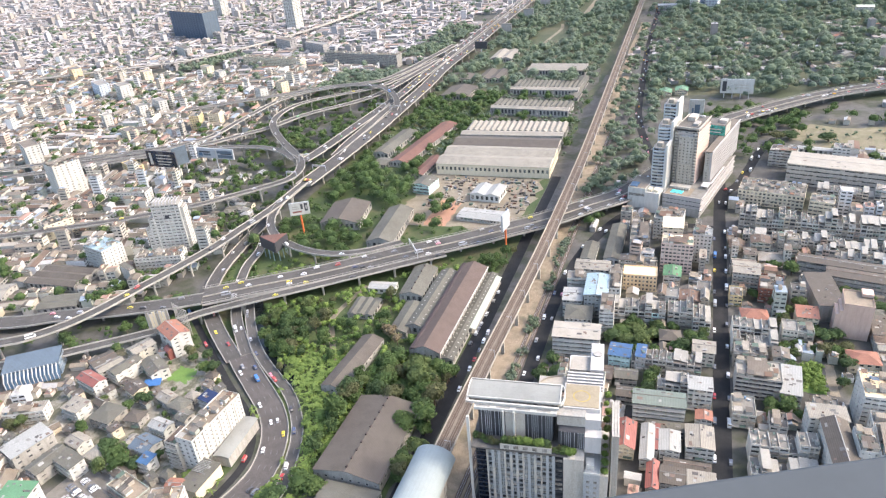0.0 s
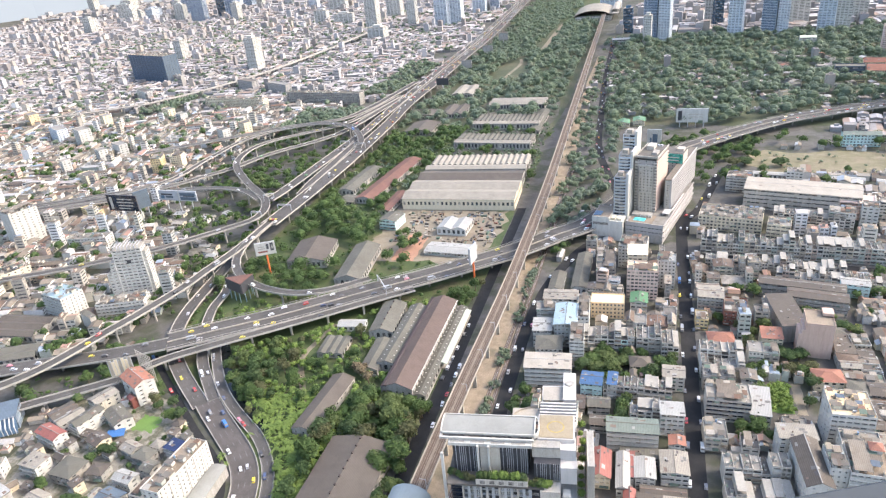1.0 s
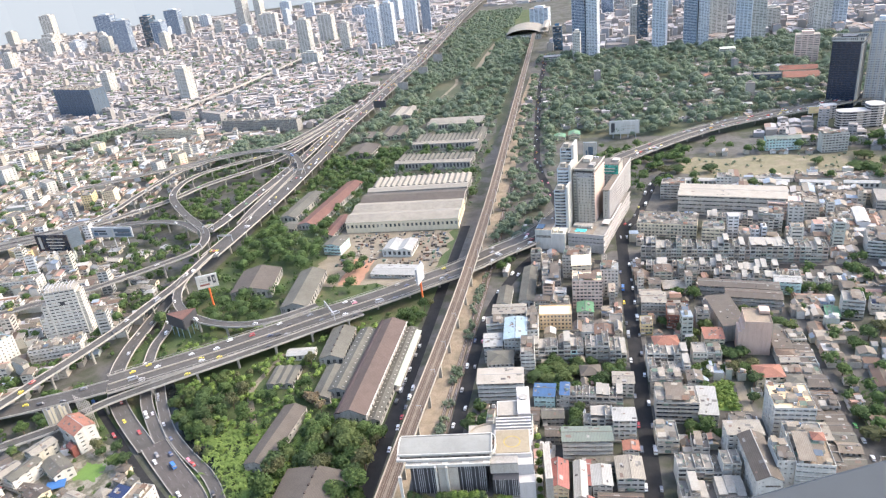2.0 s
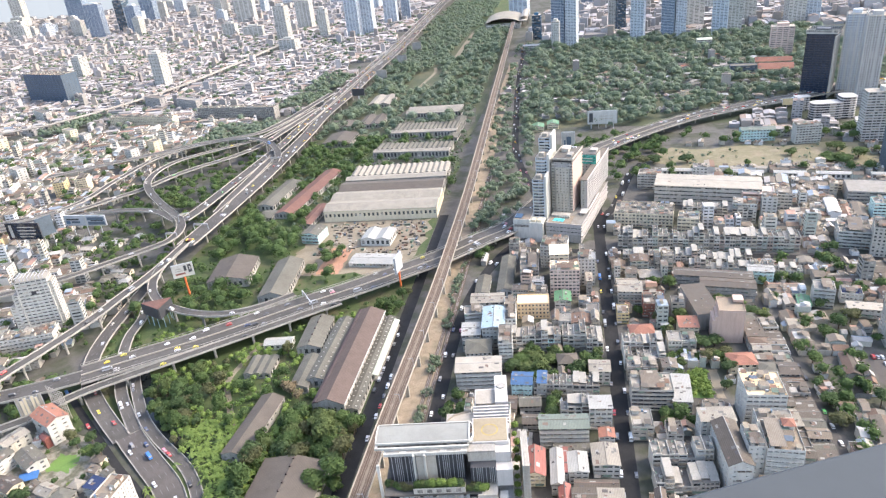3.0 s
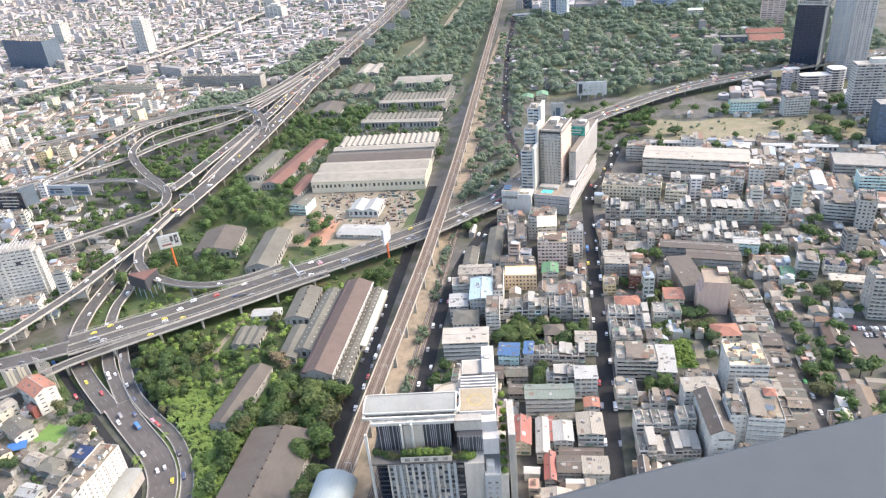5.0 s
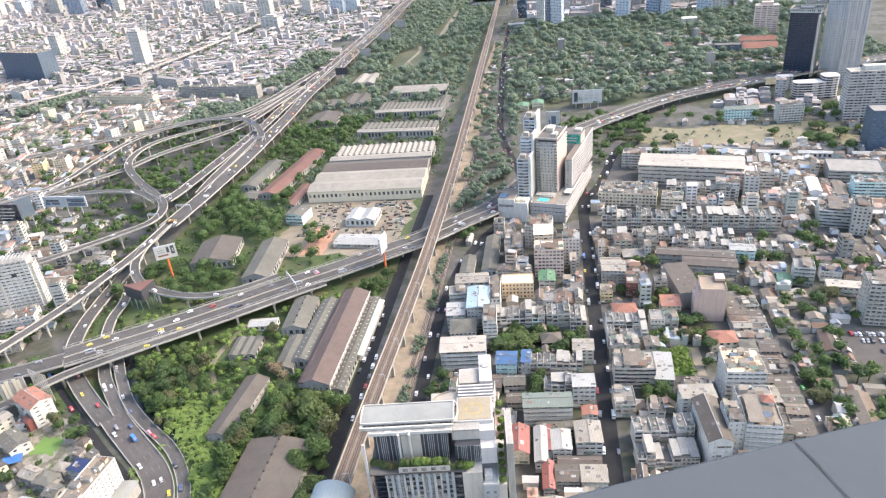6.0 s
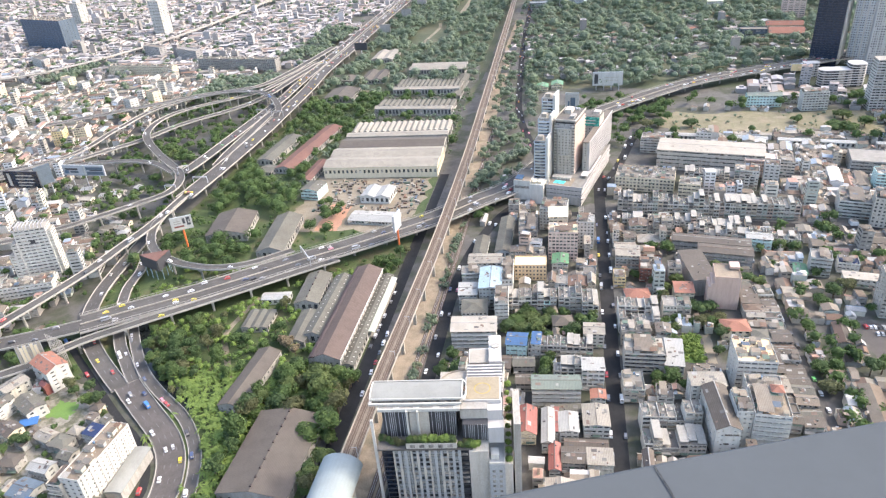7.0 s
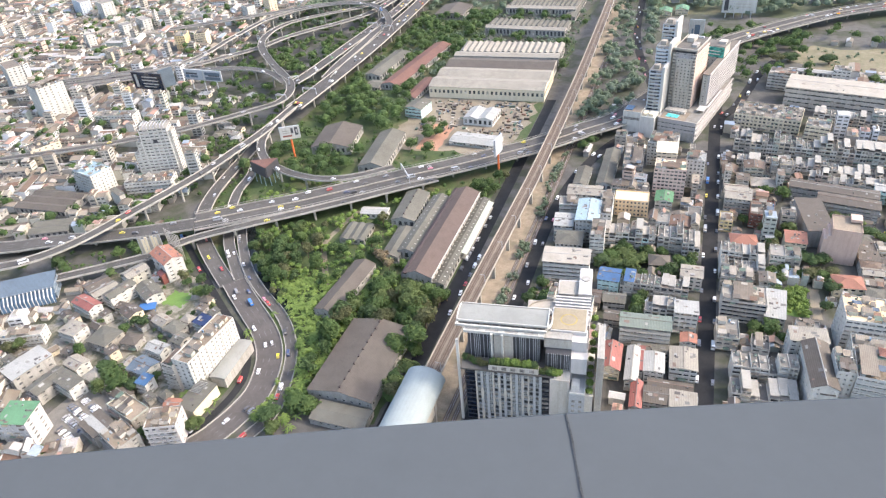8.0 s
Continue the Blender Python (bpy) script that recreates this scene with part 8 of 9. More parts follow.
# ---- the rest of the city, too many to pick apart: rows of houses with sheet roofs, terraces and window bands ----
def city_rows(x0, x1, y0, y1, rot, cx, cy, cell, seed, tall=0.05, label="dense rows of pale low city houses with grey roofs", lows=(4, 5, 6, 7, 7, 9, 10), rows=0.3, lane=5.0, gap=0.05, windows=True, keep_out=None):
    rng = random.Random(seed)
    c, s = math.cos(radians(rot)), math.sin(radians(rot))
    mb = MB()

    def bands(lx, ly, w, dd, h):
        nf = max(1, int(h / 3.2))
        for j in range(nf):
            z = h * (j + 0.5) / nf
            nb = max(1, int(w / 3.6))
            for b in range(nb):
                u0 = lx - w / 2 + w * (b + 0.16) / nb
                u1 = lx - w / 2 + w * (b + 0.84) / nb
                for yy, flip in ((ly - dd / 2 - 0.05, False), ) if nf < 6 else ((ly - dd / 2 - 0.05, False), (ly + dd / 2 + 0.05, True)):
                    q = [(u0, yy, z - 0.65), (u1, yy, z - 0.65), (u1, yy, z + 0.75), (u0, yy, z + 0.75)]
                    mb.face(q[::-1] if flip else q, 2)
            if nf > 3:
                for sgn in (-1, 1):
                    xx = lx + sgn * (w / 2 + 0.05)
                    mb.face([(xx, ly - dd * 0.36, z - 0.6), (xx, ly + dd * 0.36, z - 0.6), (xx, ly + dd * 0.36, z + 0.7), (xx, ly - dd * 0.36, z + 0.7)][::sgn], 2)

    def lot(lx, ly, w, dd, turn, run):
        h = rng.choice(lows) * rng.uniform(0.85, 1.15)
        if not run and rng.random() < tall:
            h = rng.uniform(14, 30)
        ends = (-0.4, 0, 0.4) if w > dd * 1.5 else (0,)
        ct, st = math.cos(turn), math.sin(turn)
        for e in ends:
            ex, ey = lx + ct * e * w, ly + st * e * w
            X, Y = cx + c * ex - s * ey, cy + s * ex + c * ey
            if not free(X, Y, 0.42 * dd) or (keep_out and keep_out(X, Y)):
                return
        k = len(mb.v)
        mb.box(-w / 2, w / 2, -dd / 2, dd / 2, -0.1, h, 0, 0)
        if run or (rng.random() < 0.55 and h < 12):
            mb.gable(-w / 2, w / 2, -dd / 2, dd / 2, h, rng.uniform(0.8, 2.0), "x" if run else rng.choice("xy"), 0.35, 0.2, 1)
        else:
            mb.box(-w / 2 + 0.25, w / 2 - 0.25, -dd / 2 + 0.25, dd / 2 - 0.25, h, h + 0.25, 1)
            if rng.random() < 0.75:
                a = rng.uniform(-0.25, 0.15)
                mb.box(w * (a - 0.12), w * (a + 0.14), -dd * 0.2, dd * 0.22, h + 0.2, h + rng.uniform(2, 3), 0, 1)
            if (windows or cell < 8) and rng.random() < 0.6:
                mb.slope(-w * 0.46, w * rng.uniform(-0.1, 0.4), -dd * 0.46, dd * rng.uniform(-0.1, 0.4), h + 2.2, h + 2.7, 0.12, 1)
        if windows:
            bands(0, 0, w, dd, h)
        elif 10.2 < cell < 13 and h > 7.5:
            for j in range(max(2, int(h / 3.3))):
                z = 3.3 * j + 1.7
                for yy, flip in ((-dd / 2 - 0.05, 1), (dd / 2 + 0.05, -1)):
                    mb.face([(-w * 0.46, yy, z - 0.6), (w * 0.46, yy, z - 0.6), (w * 0.46, yy, z + 0.6), (-w * 0.46, yy, z + 0.6)][::flip], 2)
        mb.v[k:] = [(lx + ct * a - st * b, ly + st * a + ct * b, z) for a, b, z in mb.v[k:]]
        mb.v[k:] = [(cx + c * a - s * b, cy + s * a + c * b, z) for a, b, z in mb.v[k:]]

    by = y0
    while by < y1:
        bh = cell * rng.uniform(3.0, 5.5)
        bx = x0 + rng.uniform(-2, 2) * cell
        while bx < x1:
            bw = cell * rng.uniform(4, 8)
            flip = rng.random() < 0.45
            lean = radians(rng.uniform(-5, 5))
            L, W = (bh, bw) if flip else (bw, bh)
            n = max(1, round(W / (cell * 1.08)))
            dd = W / n - 0.3
            for r in range(n):
                u = 0.0
                while u < L - 0.3 * cell:
                    run = rng.random() < rows
                    w = min(L - u, cell * (rng.uniform(1.6, 3.4) if run else rng.uniform(0.4, 1.1)))
                    a, b = u + w / 2, (r + 0.5) * W / n
                    u += w + (0.2 if rng.random() < 0.8 else rng.uniform(1, 4))
                    if rng.random() < gap or w < 3:
                        continue
                    d2 = dd * rng.uniform(0.8, 1.0)
                    if flip:
                        lot(bx + b, by + a, w, d2, math.pi / 2 + lean, run)
                    else:
                        lot(bx + a, by + b, w, d2, lean + (math.pi if r % 2 else 0), run)
            bx += bw + lane
        by += bh + lane
    if windows or cell > 8:
        return whole("city_houses", mb, ("far_pale", "far_slab", "glass") if cell > 12 else ("oldwall", "lowroof", "glass") if label == LOWRISE else ("far_wall", "far_roof", "glass"), label, "city", kind="stuff")
    return whole("city_sheds", mb, ("far_wall", "far_roof", "glass"), label, "sheds", kind="stuff")


def green_west(x, y):
    """Wooded ground beside the expressway."""
    return (-610 < x < -468 and 965 < y < 1120) or (-545 < x < -468 and 1230 < y < 1520) or (-1000 < x < -930 and 1130 < y < 1250)


def ramps(x, y):
    """The green ground between the ramps of the interchange."""
    return -600 < x < -385 and 560 + 0.55 * max(0, -470 - x) < y < 975


wood_rng = random.Random(19)
for k in range(46):
    x, y = wood_rng.uniform(60, 420), wood_rng.uniform(1110, 1560)
    if y > 1010 + 0.42 * max(0, x - 60) + 40 and (x > 190 or wood_rng.random() < 0.35):
        hero("house", wood_rng.choice(("pale house half hidden among trees", "white house with a grey roof among trees", "brown-roofed house among trees")), "house", x, y, wood_rng.uniform(10, 22), wood_rng.uniform(9, 14), wood_rng.uniform(6, 13), 3, wood_rng.uniform(-30, 30), wall=wood_rng.choice(("white", "cream", "oldwall")), roof=wood_rng.choice(("gable", "hip", "flat")), roofmat=wood_rng.choice(("shedroof", "whiteroof", "brownroof", "paleroof", "terracotta")), extra=False, fill=(0.5, 0.4), rise=2.2)
index_taken()
LOWRISE = "low grey-brown roofed houses between trees and lanes"
city_rows(38, 150, 150, 600, 0, 0, 0, 10, 51, 0.1)
city_rows(-74, 28, 120, 640, 0, 0, 0, 9, 52, 0.1)
city_rows(156, 440, 230, 600, -4, 0, 10, 11, 53, 0.02, LOWRISE, (4, 4, 5, 6, 7), 0.35, 4, 0.12)
city_rows(40, 460, 600, 830, -8, 0, 25, 11, 54, 0.1, lane=4)
city_rows(-70, 190, 0, 150, 28, -440, 60, 10, 55, 0.03, gap=0.1)
city_rows(-200, 60, 0, 120, 14, -250, 60, 10, 56, 0.03, gap=0.1)
city_rows(-200, 190, 0, 170, 24, -570, 300, 10, 57, 0.05, gap=0.1, keep_out=ramps)
city_rows(-330, 150, 0, 320, 14, -620, 430, 10, 58, 0.06, gap=0.1, keep_out=ramps)
city_rows(-420, 150, 0, 420, 12, -640, 740, 9.5, 59, 0.05, keep_out=lambda x, y: ramps(x, y) or green_west(x, y), rows=0.45)
city_rows(-900, -330, -150, 640, 12, -640, 640, 10.5, 60, 0.05, windows=False, rows=0.5, keep_out=green_west)
city_rows(-1500, -30, 0, 480, 6, -460, 1200, 12.2, 61, 0.05, windows=False, keep_out=green_west)
city_rows(-2000, -30, 0, 520, 4, -470, 1690, 14.5, 62, 0.06, windows=False)
city_rows(-2700, -20, 0, 900, 4, -490, 2230, 18, 63, 0.12, windows=False)
city_rows(-3300, 900, 0, 900, 0, -100, 3150, 30, 64, 0.22, windows=False)
city_rows(-60, 900, 0, 900, -6, -20, 1830, 20, 65, 0.25, windows=False)
city_rows(400, 640, 0, 420, -12, 0, 640, 13, 67, 0.12)
city_rows(180, 520, 0, 120, -12, 40, 955, 13, 68, 0.12, gap=0.15)
city_rows(-100, 460, 0, 330, 2, 0, 1080, 13, 69, 0.03, "small roofs half hidden among trees", (4, 5, 6), 0.1, 8, 0.7, windows=False)


# ---- trees ----
def tree_patterns():
    out = []
    for i in range(9):
        rng = random.Random(100 + i)
        h = rng.uniform(7, 12)
        r = rng.uniform(3.4, 5.6)
        root = thing("tree", "broad leafy green tree with an uneven crown", "tree", "city trees", at=pose(-400 + 30 * i, -980, 0))
        mb = MB()
        mb.drum(0, 0, 0.38, -0.2, h * 0.5, 7, r1=0.2)
        for k in range(4):
            a = 6.28 * k / 4 + rng.uniform(-0.5, 0.5)
            b = len(mb.v)
            mb.drum(0, 0, 0.16, 0, h * 0.42, 5, r1=0.06)
            lean = rng.uniform(0.5, 0.9)
            mb.v[b:] = [(x + z * lean * math.cos(a) * 0.7, y + z * lean * math.sin(a) * 0.7, z * 0.8 + h * 0.36) for x, y, z in mb.v[b:]]
        part("trunk", mb, "trunk", root)
        lobes = [(0, 0, h * 0.72, r * 0.72)]
        for k in range(rng.randint(6, 9)):
            a = rng.uniform(0, 6.28)
            q = rng.uniform(0.35, 0.75) * r
            lobes.append((q * math.cos(a), q * math.sin(a), h * rng.uniform(0.5, 0.86), r * rng.uniform(0.3, 0.52)))
        mb = MB()
        leaves(mb, rng, lobes, 640, 0.6, 0.85)
        part("crown", mb, "leaf", root)
        out.append((root, r))
    return out


index_taken()
SHEDS = "small sheds, awnings and lean-to roofs between the houses"
city_rows(38, 148, 200, 600, 0, 0, 0, 6, 81, 0.0, SHEDS, (3, 3.5, 4, 5, 6), 0.2, 1.5, 0.05, windows=False)
city_rows(-72, 27, 200, 640, 0, 0, 0, 6, 82, 0.0, SHEDS, (3, 3.5, 4, 5, 6), 0.2, 1.5, 0.05, windows=False)
city_rows(158, 330, 290, 600, -4, 0, 10, 6, 83, 0.0, SHEDS, (3, 3.5, 4, 5), 0.2, 2.5, 0.25, windows=False)
city_rows(-100, 150, 0, 190, 22, -430, 90, 6, 84, 0.0, SHEDS, (3, 3.5, 4, 5), 0.2, 2.5, 0.2, windows=False)
city_rows(40, 330, 600, 900, -8, 0, 25, 7, 85, 0.0, SHEDS, (3, 4, 5, 6), 0.3, 3, 0.25, windows=False)
index_taken()
TREES = tree_patterns()
near_trees = 0


def grove(x0, x1, y0, y1, n, seed, big=1.0, gap=0.55, check=True):
    global near_trees
    rng = random.Random(seed)
    made = 0
    for i in range(n * 4):
        if made >= n:
            break
        ob, r = rng.choice(TREES)
        k = big * rng.uniform(0.7, 1.25)
        x, y = rng.uniform(x0, x1), rng.uniform(y0, y1)
        if check and not free(x, y, r * k * gap):
            continue
        ob.scale = (k, k, k * rng.uniform(0.85, 1.15))
        copy_thing(ob, pose(x, y, 0, 0, 0, rng.uniform(0, 360)))
        ob.scale = (1, 1, 1)
        made += 1
    near_trees += made


spot_rng = random.Random(12)
for x, y, r in TREE_SPOTS:
    ob, own = spot_rng.choice(TREES)
    k = 1.15 * r / own
    ob.scale = (k, k, min(k, 1.15) * spot_rng.uniform(0.8, 1.05))
    copy_thing(ob, pose(x, y, 0, 0, 0, spot_rng.uniform(0, 360)))
    ob.scale = (1, 1, 1)
grove(-202, -138, 282, 352, 44, 1, 1.45, 0.28)
grove(-146, -138, 240, 300, 7, 32, 1.2, 0.2)
grove(-205, -178, 250, 305, 5, 31, 1.2, 0.4)
grove(-318, -262, 318, 372, 22, 2, 1.0, 0.4)
grove(-250, -205, 352, 425, 12, 3, 0.95, 0.4)
grove(-330, -258, 372, 470, 14, 33, 0.75, 0.3)
grove(-300, -256, 328, 400, 16, 34, 1.15, 0.3)
grove(-262, -222, 300, 350, 6, 35, 0.8, 0.3)
grove(-372, -320, 330, 430, 10, 4, 0.9)
grove(-165, -140, 470, 560, 10, 10, 1.0, 0.4)
grove(-83, -66, 330, 380, 10, 12, 0.9, 0.25)
grove(-45, 20, 392, 432, 26, 13, 0.95, 0.35)
grove(-15, 5, 340, 380, 6, 14, 0.9, 0.3)
grove(68, 108, 395, 475, 16, 17, 1.2, 0.3)
grove(56, 92, 300, 400, 8, 19, 0.9, 0.3)
grove(100, 150, 455, 500, 8, 20, 1.1, 0.3)
grove(-340, -262, 150, 330, 22, 22, 0.9, 0.4)

for x, y, k in ((-199, 371, 1.25), (-192, 366, 1.0), (-206, 377, 0.9), (-152, 338, 1.0)):
    dry = copy_thing(TREES[3][0], pose(x, y, 0, 0, 0, 40 * k))
    dry.scale = (k, k, k * 0.9)
    tagged(dry, "dry brown half-bare tree beside the workshops", "tree", "city trees")
    for piece in dry.children:
        if piece.name.startswith("crown"):
            own_mesh = piece.data.copy()
            own_mesh.materials[0] = M["dryleaf"]
            piece.data = own_mesh


def woods(name, label, x0, x1, y0, y1, n, seed, big=1.0, per=46, shape=None, leaf=1.5, mat="far_leaf", check=True):
    rng = random.Random(seed)
    mb = MB()
    for i in range(n):
        x, y = rng.uniform(x0, x1), rng.uniform(y0, y1)
        if (shape and not shape(x, y)) or (check and not free(x, y, 1.6 * big)):
            continue
        r = rng.uniform(3, 6) * big
        h = rng.uniform(5, 9) * big
        lobes = [(x, y, h, r)] + [(x + rng.uniform(-1, 1) * r, y + rng.uniform(-1, 1) * r, h + rng.uniform(-1.5, 1.5), r * rng.uniform(0.45, 0.7)) for k in range(3)]
        leaves(mb, rng, lobes, per, leaf, 0.8)
    return whole(name, mb, mat, label, "trees", kind="stuff")


for pts, r in (([(-332, 392), (-320, 377), (-309, 363), (-297, 348), (-285, 333), (-274, 324), (-262, 316)], 5), ([(-255, 420), (-257, 404), (-258, 388), (-249, 370), (-239, 352), (-232, 341)], 1.5)):
    for x, y in pts:
        TAKEN.append((x, y, r))
index_taken()
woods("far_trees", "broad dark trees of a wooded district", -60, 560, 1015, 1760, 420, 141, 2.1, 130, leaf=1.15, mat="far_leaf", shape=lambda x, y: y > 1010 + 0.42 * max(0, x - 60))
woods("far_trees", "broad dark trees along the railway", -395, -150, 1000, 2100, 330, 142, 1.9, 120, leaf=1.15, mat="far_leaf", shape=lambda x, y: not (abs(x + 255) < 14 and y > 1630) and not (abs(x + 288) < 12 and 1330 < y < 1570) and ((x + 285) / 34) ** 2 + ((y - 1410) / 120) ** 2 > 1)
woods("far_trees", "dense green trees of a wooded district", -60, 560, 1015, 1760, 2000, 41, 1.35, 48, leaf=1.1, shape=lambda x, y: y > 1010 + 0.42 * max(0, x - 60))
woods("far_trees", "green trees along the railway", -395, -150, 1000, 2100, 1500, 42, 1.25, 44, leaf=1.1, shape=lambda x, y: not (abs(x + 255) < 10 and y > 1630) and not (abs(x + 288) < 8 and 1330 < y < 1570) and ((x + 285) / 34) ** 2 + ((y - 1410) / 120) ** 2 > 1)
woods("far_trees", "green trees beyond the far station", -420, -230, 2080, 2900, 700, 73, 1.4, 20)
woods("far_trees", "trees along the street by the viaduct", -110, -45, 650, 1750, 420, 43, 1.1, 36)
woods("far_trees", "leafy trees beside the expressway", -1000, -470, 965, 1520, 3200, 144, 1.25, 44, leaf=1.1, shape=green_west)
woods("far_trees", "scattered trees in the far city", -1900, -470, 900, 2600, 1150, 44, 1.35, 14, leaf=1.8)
woods("city_trees", "broad trees beside the ramps", -395, -285, 478, 540, 30, 5, 1.35, 260, leaf=0.75, mat="grove_leaf")
woods("city_trees", "broad trees in the old depot grounds", -385, -285, 590, 720, 62, 6, 1.45, 260, leaf=0.75, mat="grove_leaf")
woods("city_trees", "broad trees round the depot yard", -255, -215, 545, 620, 12, 9, 1.2, 240, leaf=0.7, mat="grove_leaf")
woods("city_trees", "trees beside the viaduct street", -98, -45, 565, 640, 16, 15, 1.0, 220, leaf=0.65, mat="grove_leaf")
woods("city_trees", "leafy trees between the low houses", 155, 430, 240, 590, 380, 47, 0.95, 64, leaf=1.15, mat="grove_leaf")
woods("city_trees", "leafy trees between the expressway ramps", -600, -410, 600, 960, 430, 48, 1.0, 64, leaf=1.05, mat="grove_leaf")
woods("city_trees", "leafy trees in the old depot grounds", -395, -270, 690, 1000, 260, 49, 1.2, 90, leaf=1.0, mat="grove_leaf")
woods("city_trees", "leafy trees between the depot sheds", -285, -140, 690, 1010, 90, 50, 1.2, 120, leaf=0.9, mat="grove_leaf")
woods("city_trees", "leafy trees among the western houses", -1000, -400, 130, 1000, 620, 71, 1.15, 40, leaf=1.2, mat="grove_leaf")
woods("city_trees", "broad trees round the dry field", 20, 440, 780, 960, 110, 72, 1.3, 100, leaf=1.0, mat="grove_leaf")
woods("city_trees", "trees behind the hotel towers", 10, 130, 780, 960, 110, 76, 1.1, 110, leaf=0.9, mat="grove_leaf")
woods("city_trees", "leafy trees under the flyovers", -480, -396, 330, 600, 130, 91, 0.9, 70, leaf=0.9, mat="grove_leaf")
woods("shrubs", "weeds under the flyovers", -480, -330, 300, 600, 420, 92, 0.45, 18, leaf=0.7, mat="grove_leaf")
woods("shrubs", "low green shrubs and undergrowth", -392, -146, 235, 640, 800, 45, 0.45, 20, leaf=0.7, mat="grove_leaf", shape=lambda x, y: not (x > -285 and y > 555) and not (-255 < x < -190 and y < 330))
woods("shrubs", "bright green shrubs and creepers", -350, -175, 235, 480, 800, 74, 0.62, 34, leaf=0.7, mat="palm", shape=lambda x, y: (y > 345 or x < -262) and (x > -272 or y > 378))
woods("shrubs", "bushes along the railway road", -104, -96, 290, 640, 300, 75, 0.38, 26, leaf=0.6, shape=lambda x, y: math.sin(y * 0.11) + math.sin(y * 0.037 + 1) > -0.5 + 0.12 * abs(x + 99))
woods("shrubs", "low green shrubs and undergrowth", -392, -140, 640, 1000, 1200, 46, 0.5, 16, leaf=0.8, shape=lambda x, y: not (x > -285 and y < 695))
woods("shrubs", "weeds and bushes on the vacant plot", 81, 93, 381, 409, 80, 78, 0.35, 26, leaf=0.5, mat="palm", check=False)
woods("shrubs", "dry bushes on the bare field", 122, 362, 820, 900, 45, 79, 0.4, 20, leaf=0.7, check=False)


def banana_plot():
    """Broad arching leaves in tufts."""
    rng = random.Random(9)
    mb = MB()
    for i in range(1700):
        x, y = rng.uniform(-266, -188), rng.uniform(208, 348)
        if not free(x, y, 0.8):
            continue
        h = rng.uniform(2.0, 4.2)
        for k in range(8):
            a = rng.uniform(0, 6.28)
            L = rng.uniform(2.2, 4.4)
            dx, dy = math.cos(a), math.sin(a)
            w = rng.uniform(0.32, 0.6)
            p = [(x + dx * L * t, y + dy * L * t, h + 1.6 * t - 2.6 * t * t) for t in (0.1, 0.55, 1.0)]
            for (p0, p1, w0, w1) in ((p[0], p[1], w * 0.5, w), (p[1], p[2], w, 0.05)):
                mb.face([(p0[0] - dy * w0, p0[1] + dx * w0, p0[2]), (p0[0] + dy * w0, p0[1] - dx * w0, p0[2]), (p1[0] + dy * w1, p1[1] - dx * w1, p1[2]), (p1[0] - dy * w1, p1[1] + dx * w1, p1[2])])
    whole("banana_plants", mb, "palm", "thick plot of bright green banana plants", "plants", kind="stuff")


banana_plot()


# ---- traffic ----
def car_pattern(name, label, L, W, H, paint, van=False):
    root = thing(name, label, name, "cars on the roads", at=pose(-30, -800, 0))
    mb = MB()
    hood = 0.55 * H if not van else 0.62 * H
    mb.box(-W / 2, W / 2, -L / 2, L / 2, 0.3, hood)
    k = len(mb.v)
    y0, y1 = (-0.34 * L, 0.18 * L) if not van else (-0.46 * L, 0.30 * L)
    mb.box(-W / 2 + 0.08, W / 2 - 0.08, y0, y1, H - 0.12, H)
    part("body", mb, paint, root)
    mb = MB()
    b0, b1 = (-0.42 * L, 0.30 * L) if not van else (-0.48 * L, 0.42 * L)
    lo = [(-W / 2 + 0.04, b0, hood), (W / 2 - 0.04, b0, hood), (W / 2 - 0.04, b1, hood), (-W / 2 + 0.04, b1, hood)]
    hi = [(-W / 2 + 0.12, y0, H - 0.12), (W / 2 - 0.12, y0, H - 0.12), (W / 2 - 0.12, y1, H - 0.12), (-W / 2 + 0.12, y1, H - 0.12)]
    for i in range(4):
        j = (i + 1) % 4
        mb.face([lo[i], lo[j], hi[j], hi[i]])
    part("glazing", mb, "glass", root)
    for sx in (-1, 1):
        for sy in (-0.31, 0.31):
            mb = MB()
            k = len(mb.v)
            mb.drum(0, 0, 0.33, -0.11, 0.11, 8)
            mb.v[k:] = [(sx * (W / 2 - 0.1) + z, sy * L + x, 0.33 + y) for x, y, z in mb.v[k:]]
            part("wheel", mb, "tyre", root)
    return root


CARS = [car_pattern("car", "compact passenger car on the road", 4.3, 1.8, 1.5, "carpaint"), car_pattern("car", "passenger car with a long bonnet", 4.7, 1.85, 1.45, "carpaint"), car_pattern("van", "tall passenger van on the road", 5.0, 1.95, 2.1, "carpaint", True), car_pattern("pickup", "pickup truck on the road", 5.2, 1.9, 1.75, "carpaint"), car_pattern("taxi", "brightly painted taxi on the road", 4.5, 1.8, 1.5, "taxi"), car_pattern("truck", "box truck on the road", 7.5, 2.3, 3.0, "truckpaint", True)]
for i, q in enumerate(CARS):
    q.matrix_basis = pose(-30 + 6 * i, -800, 0)
made_cars = 0


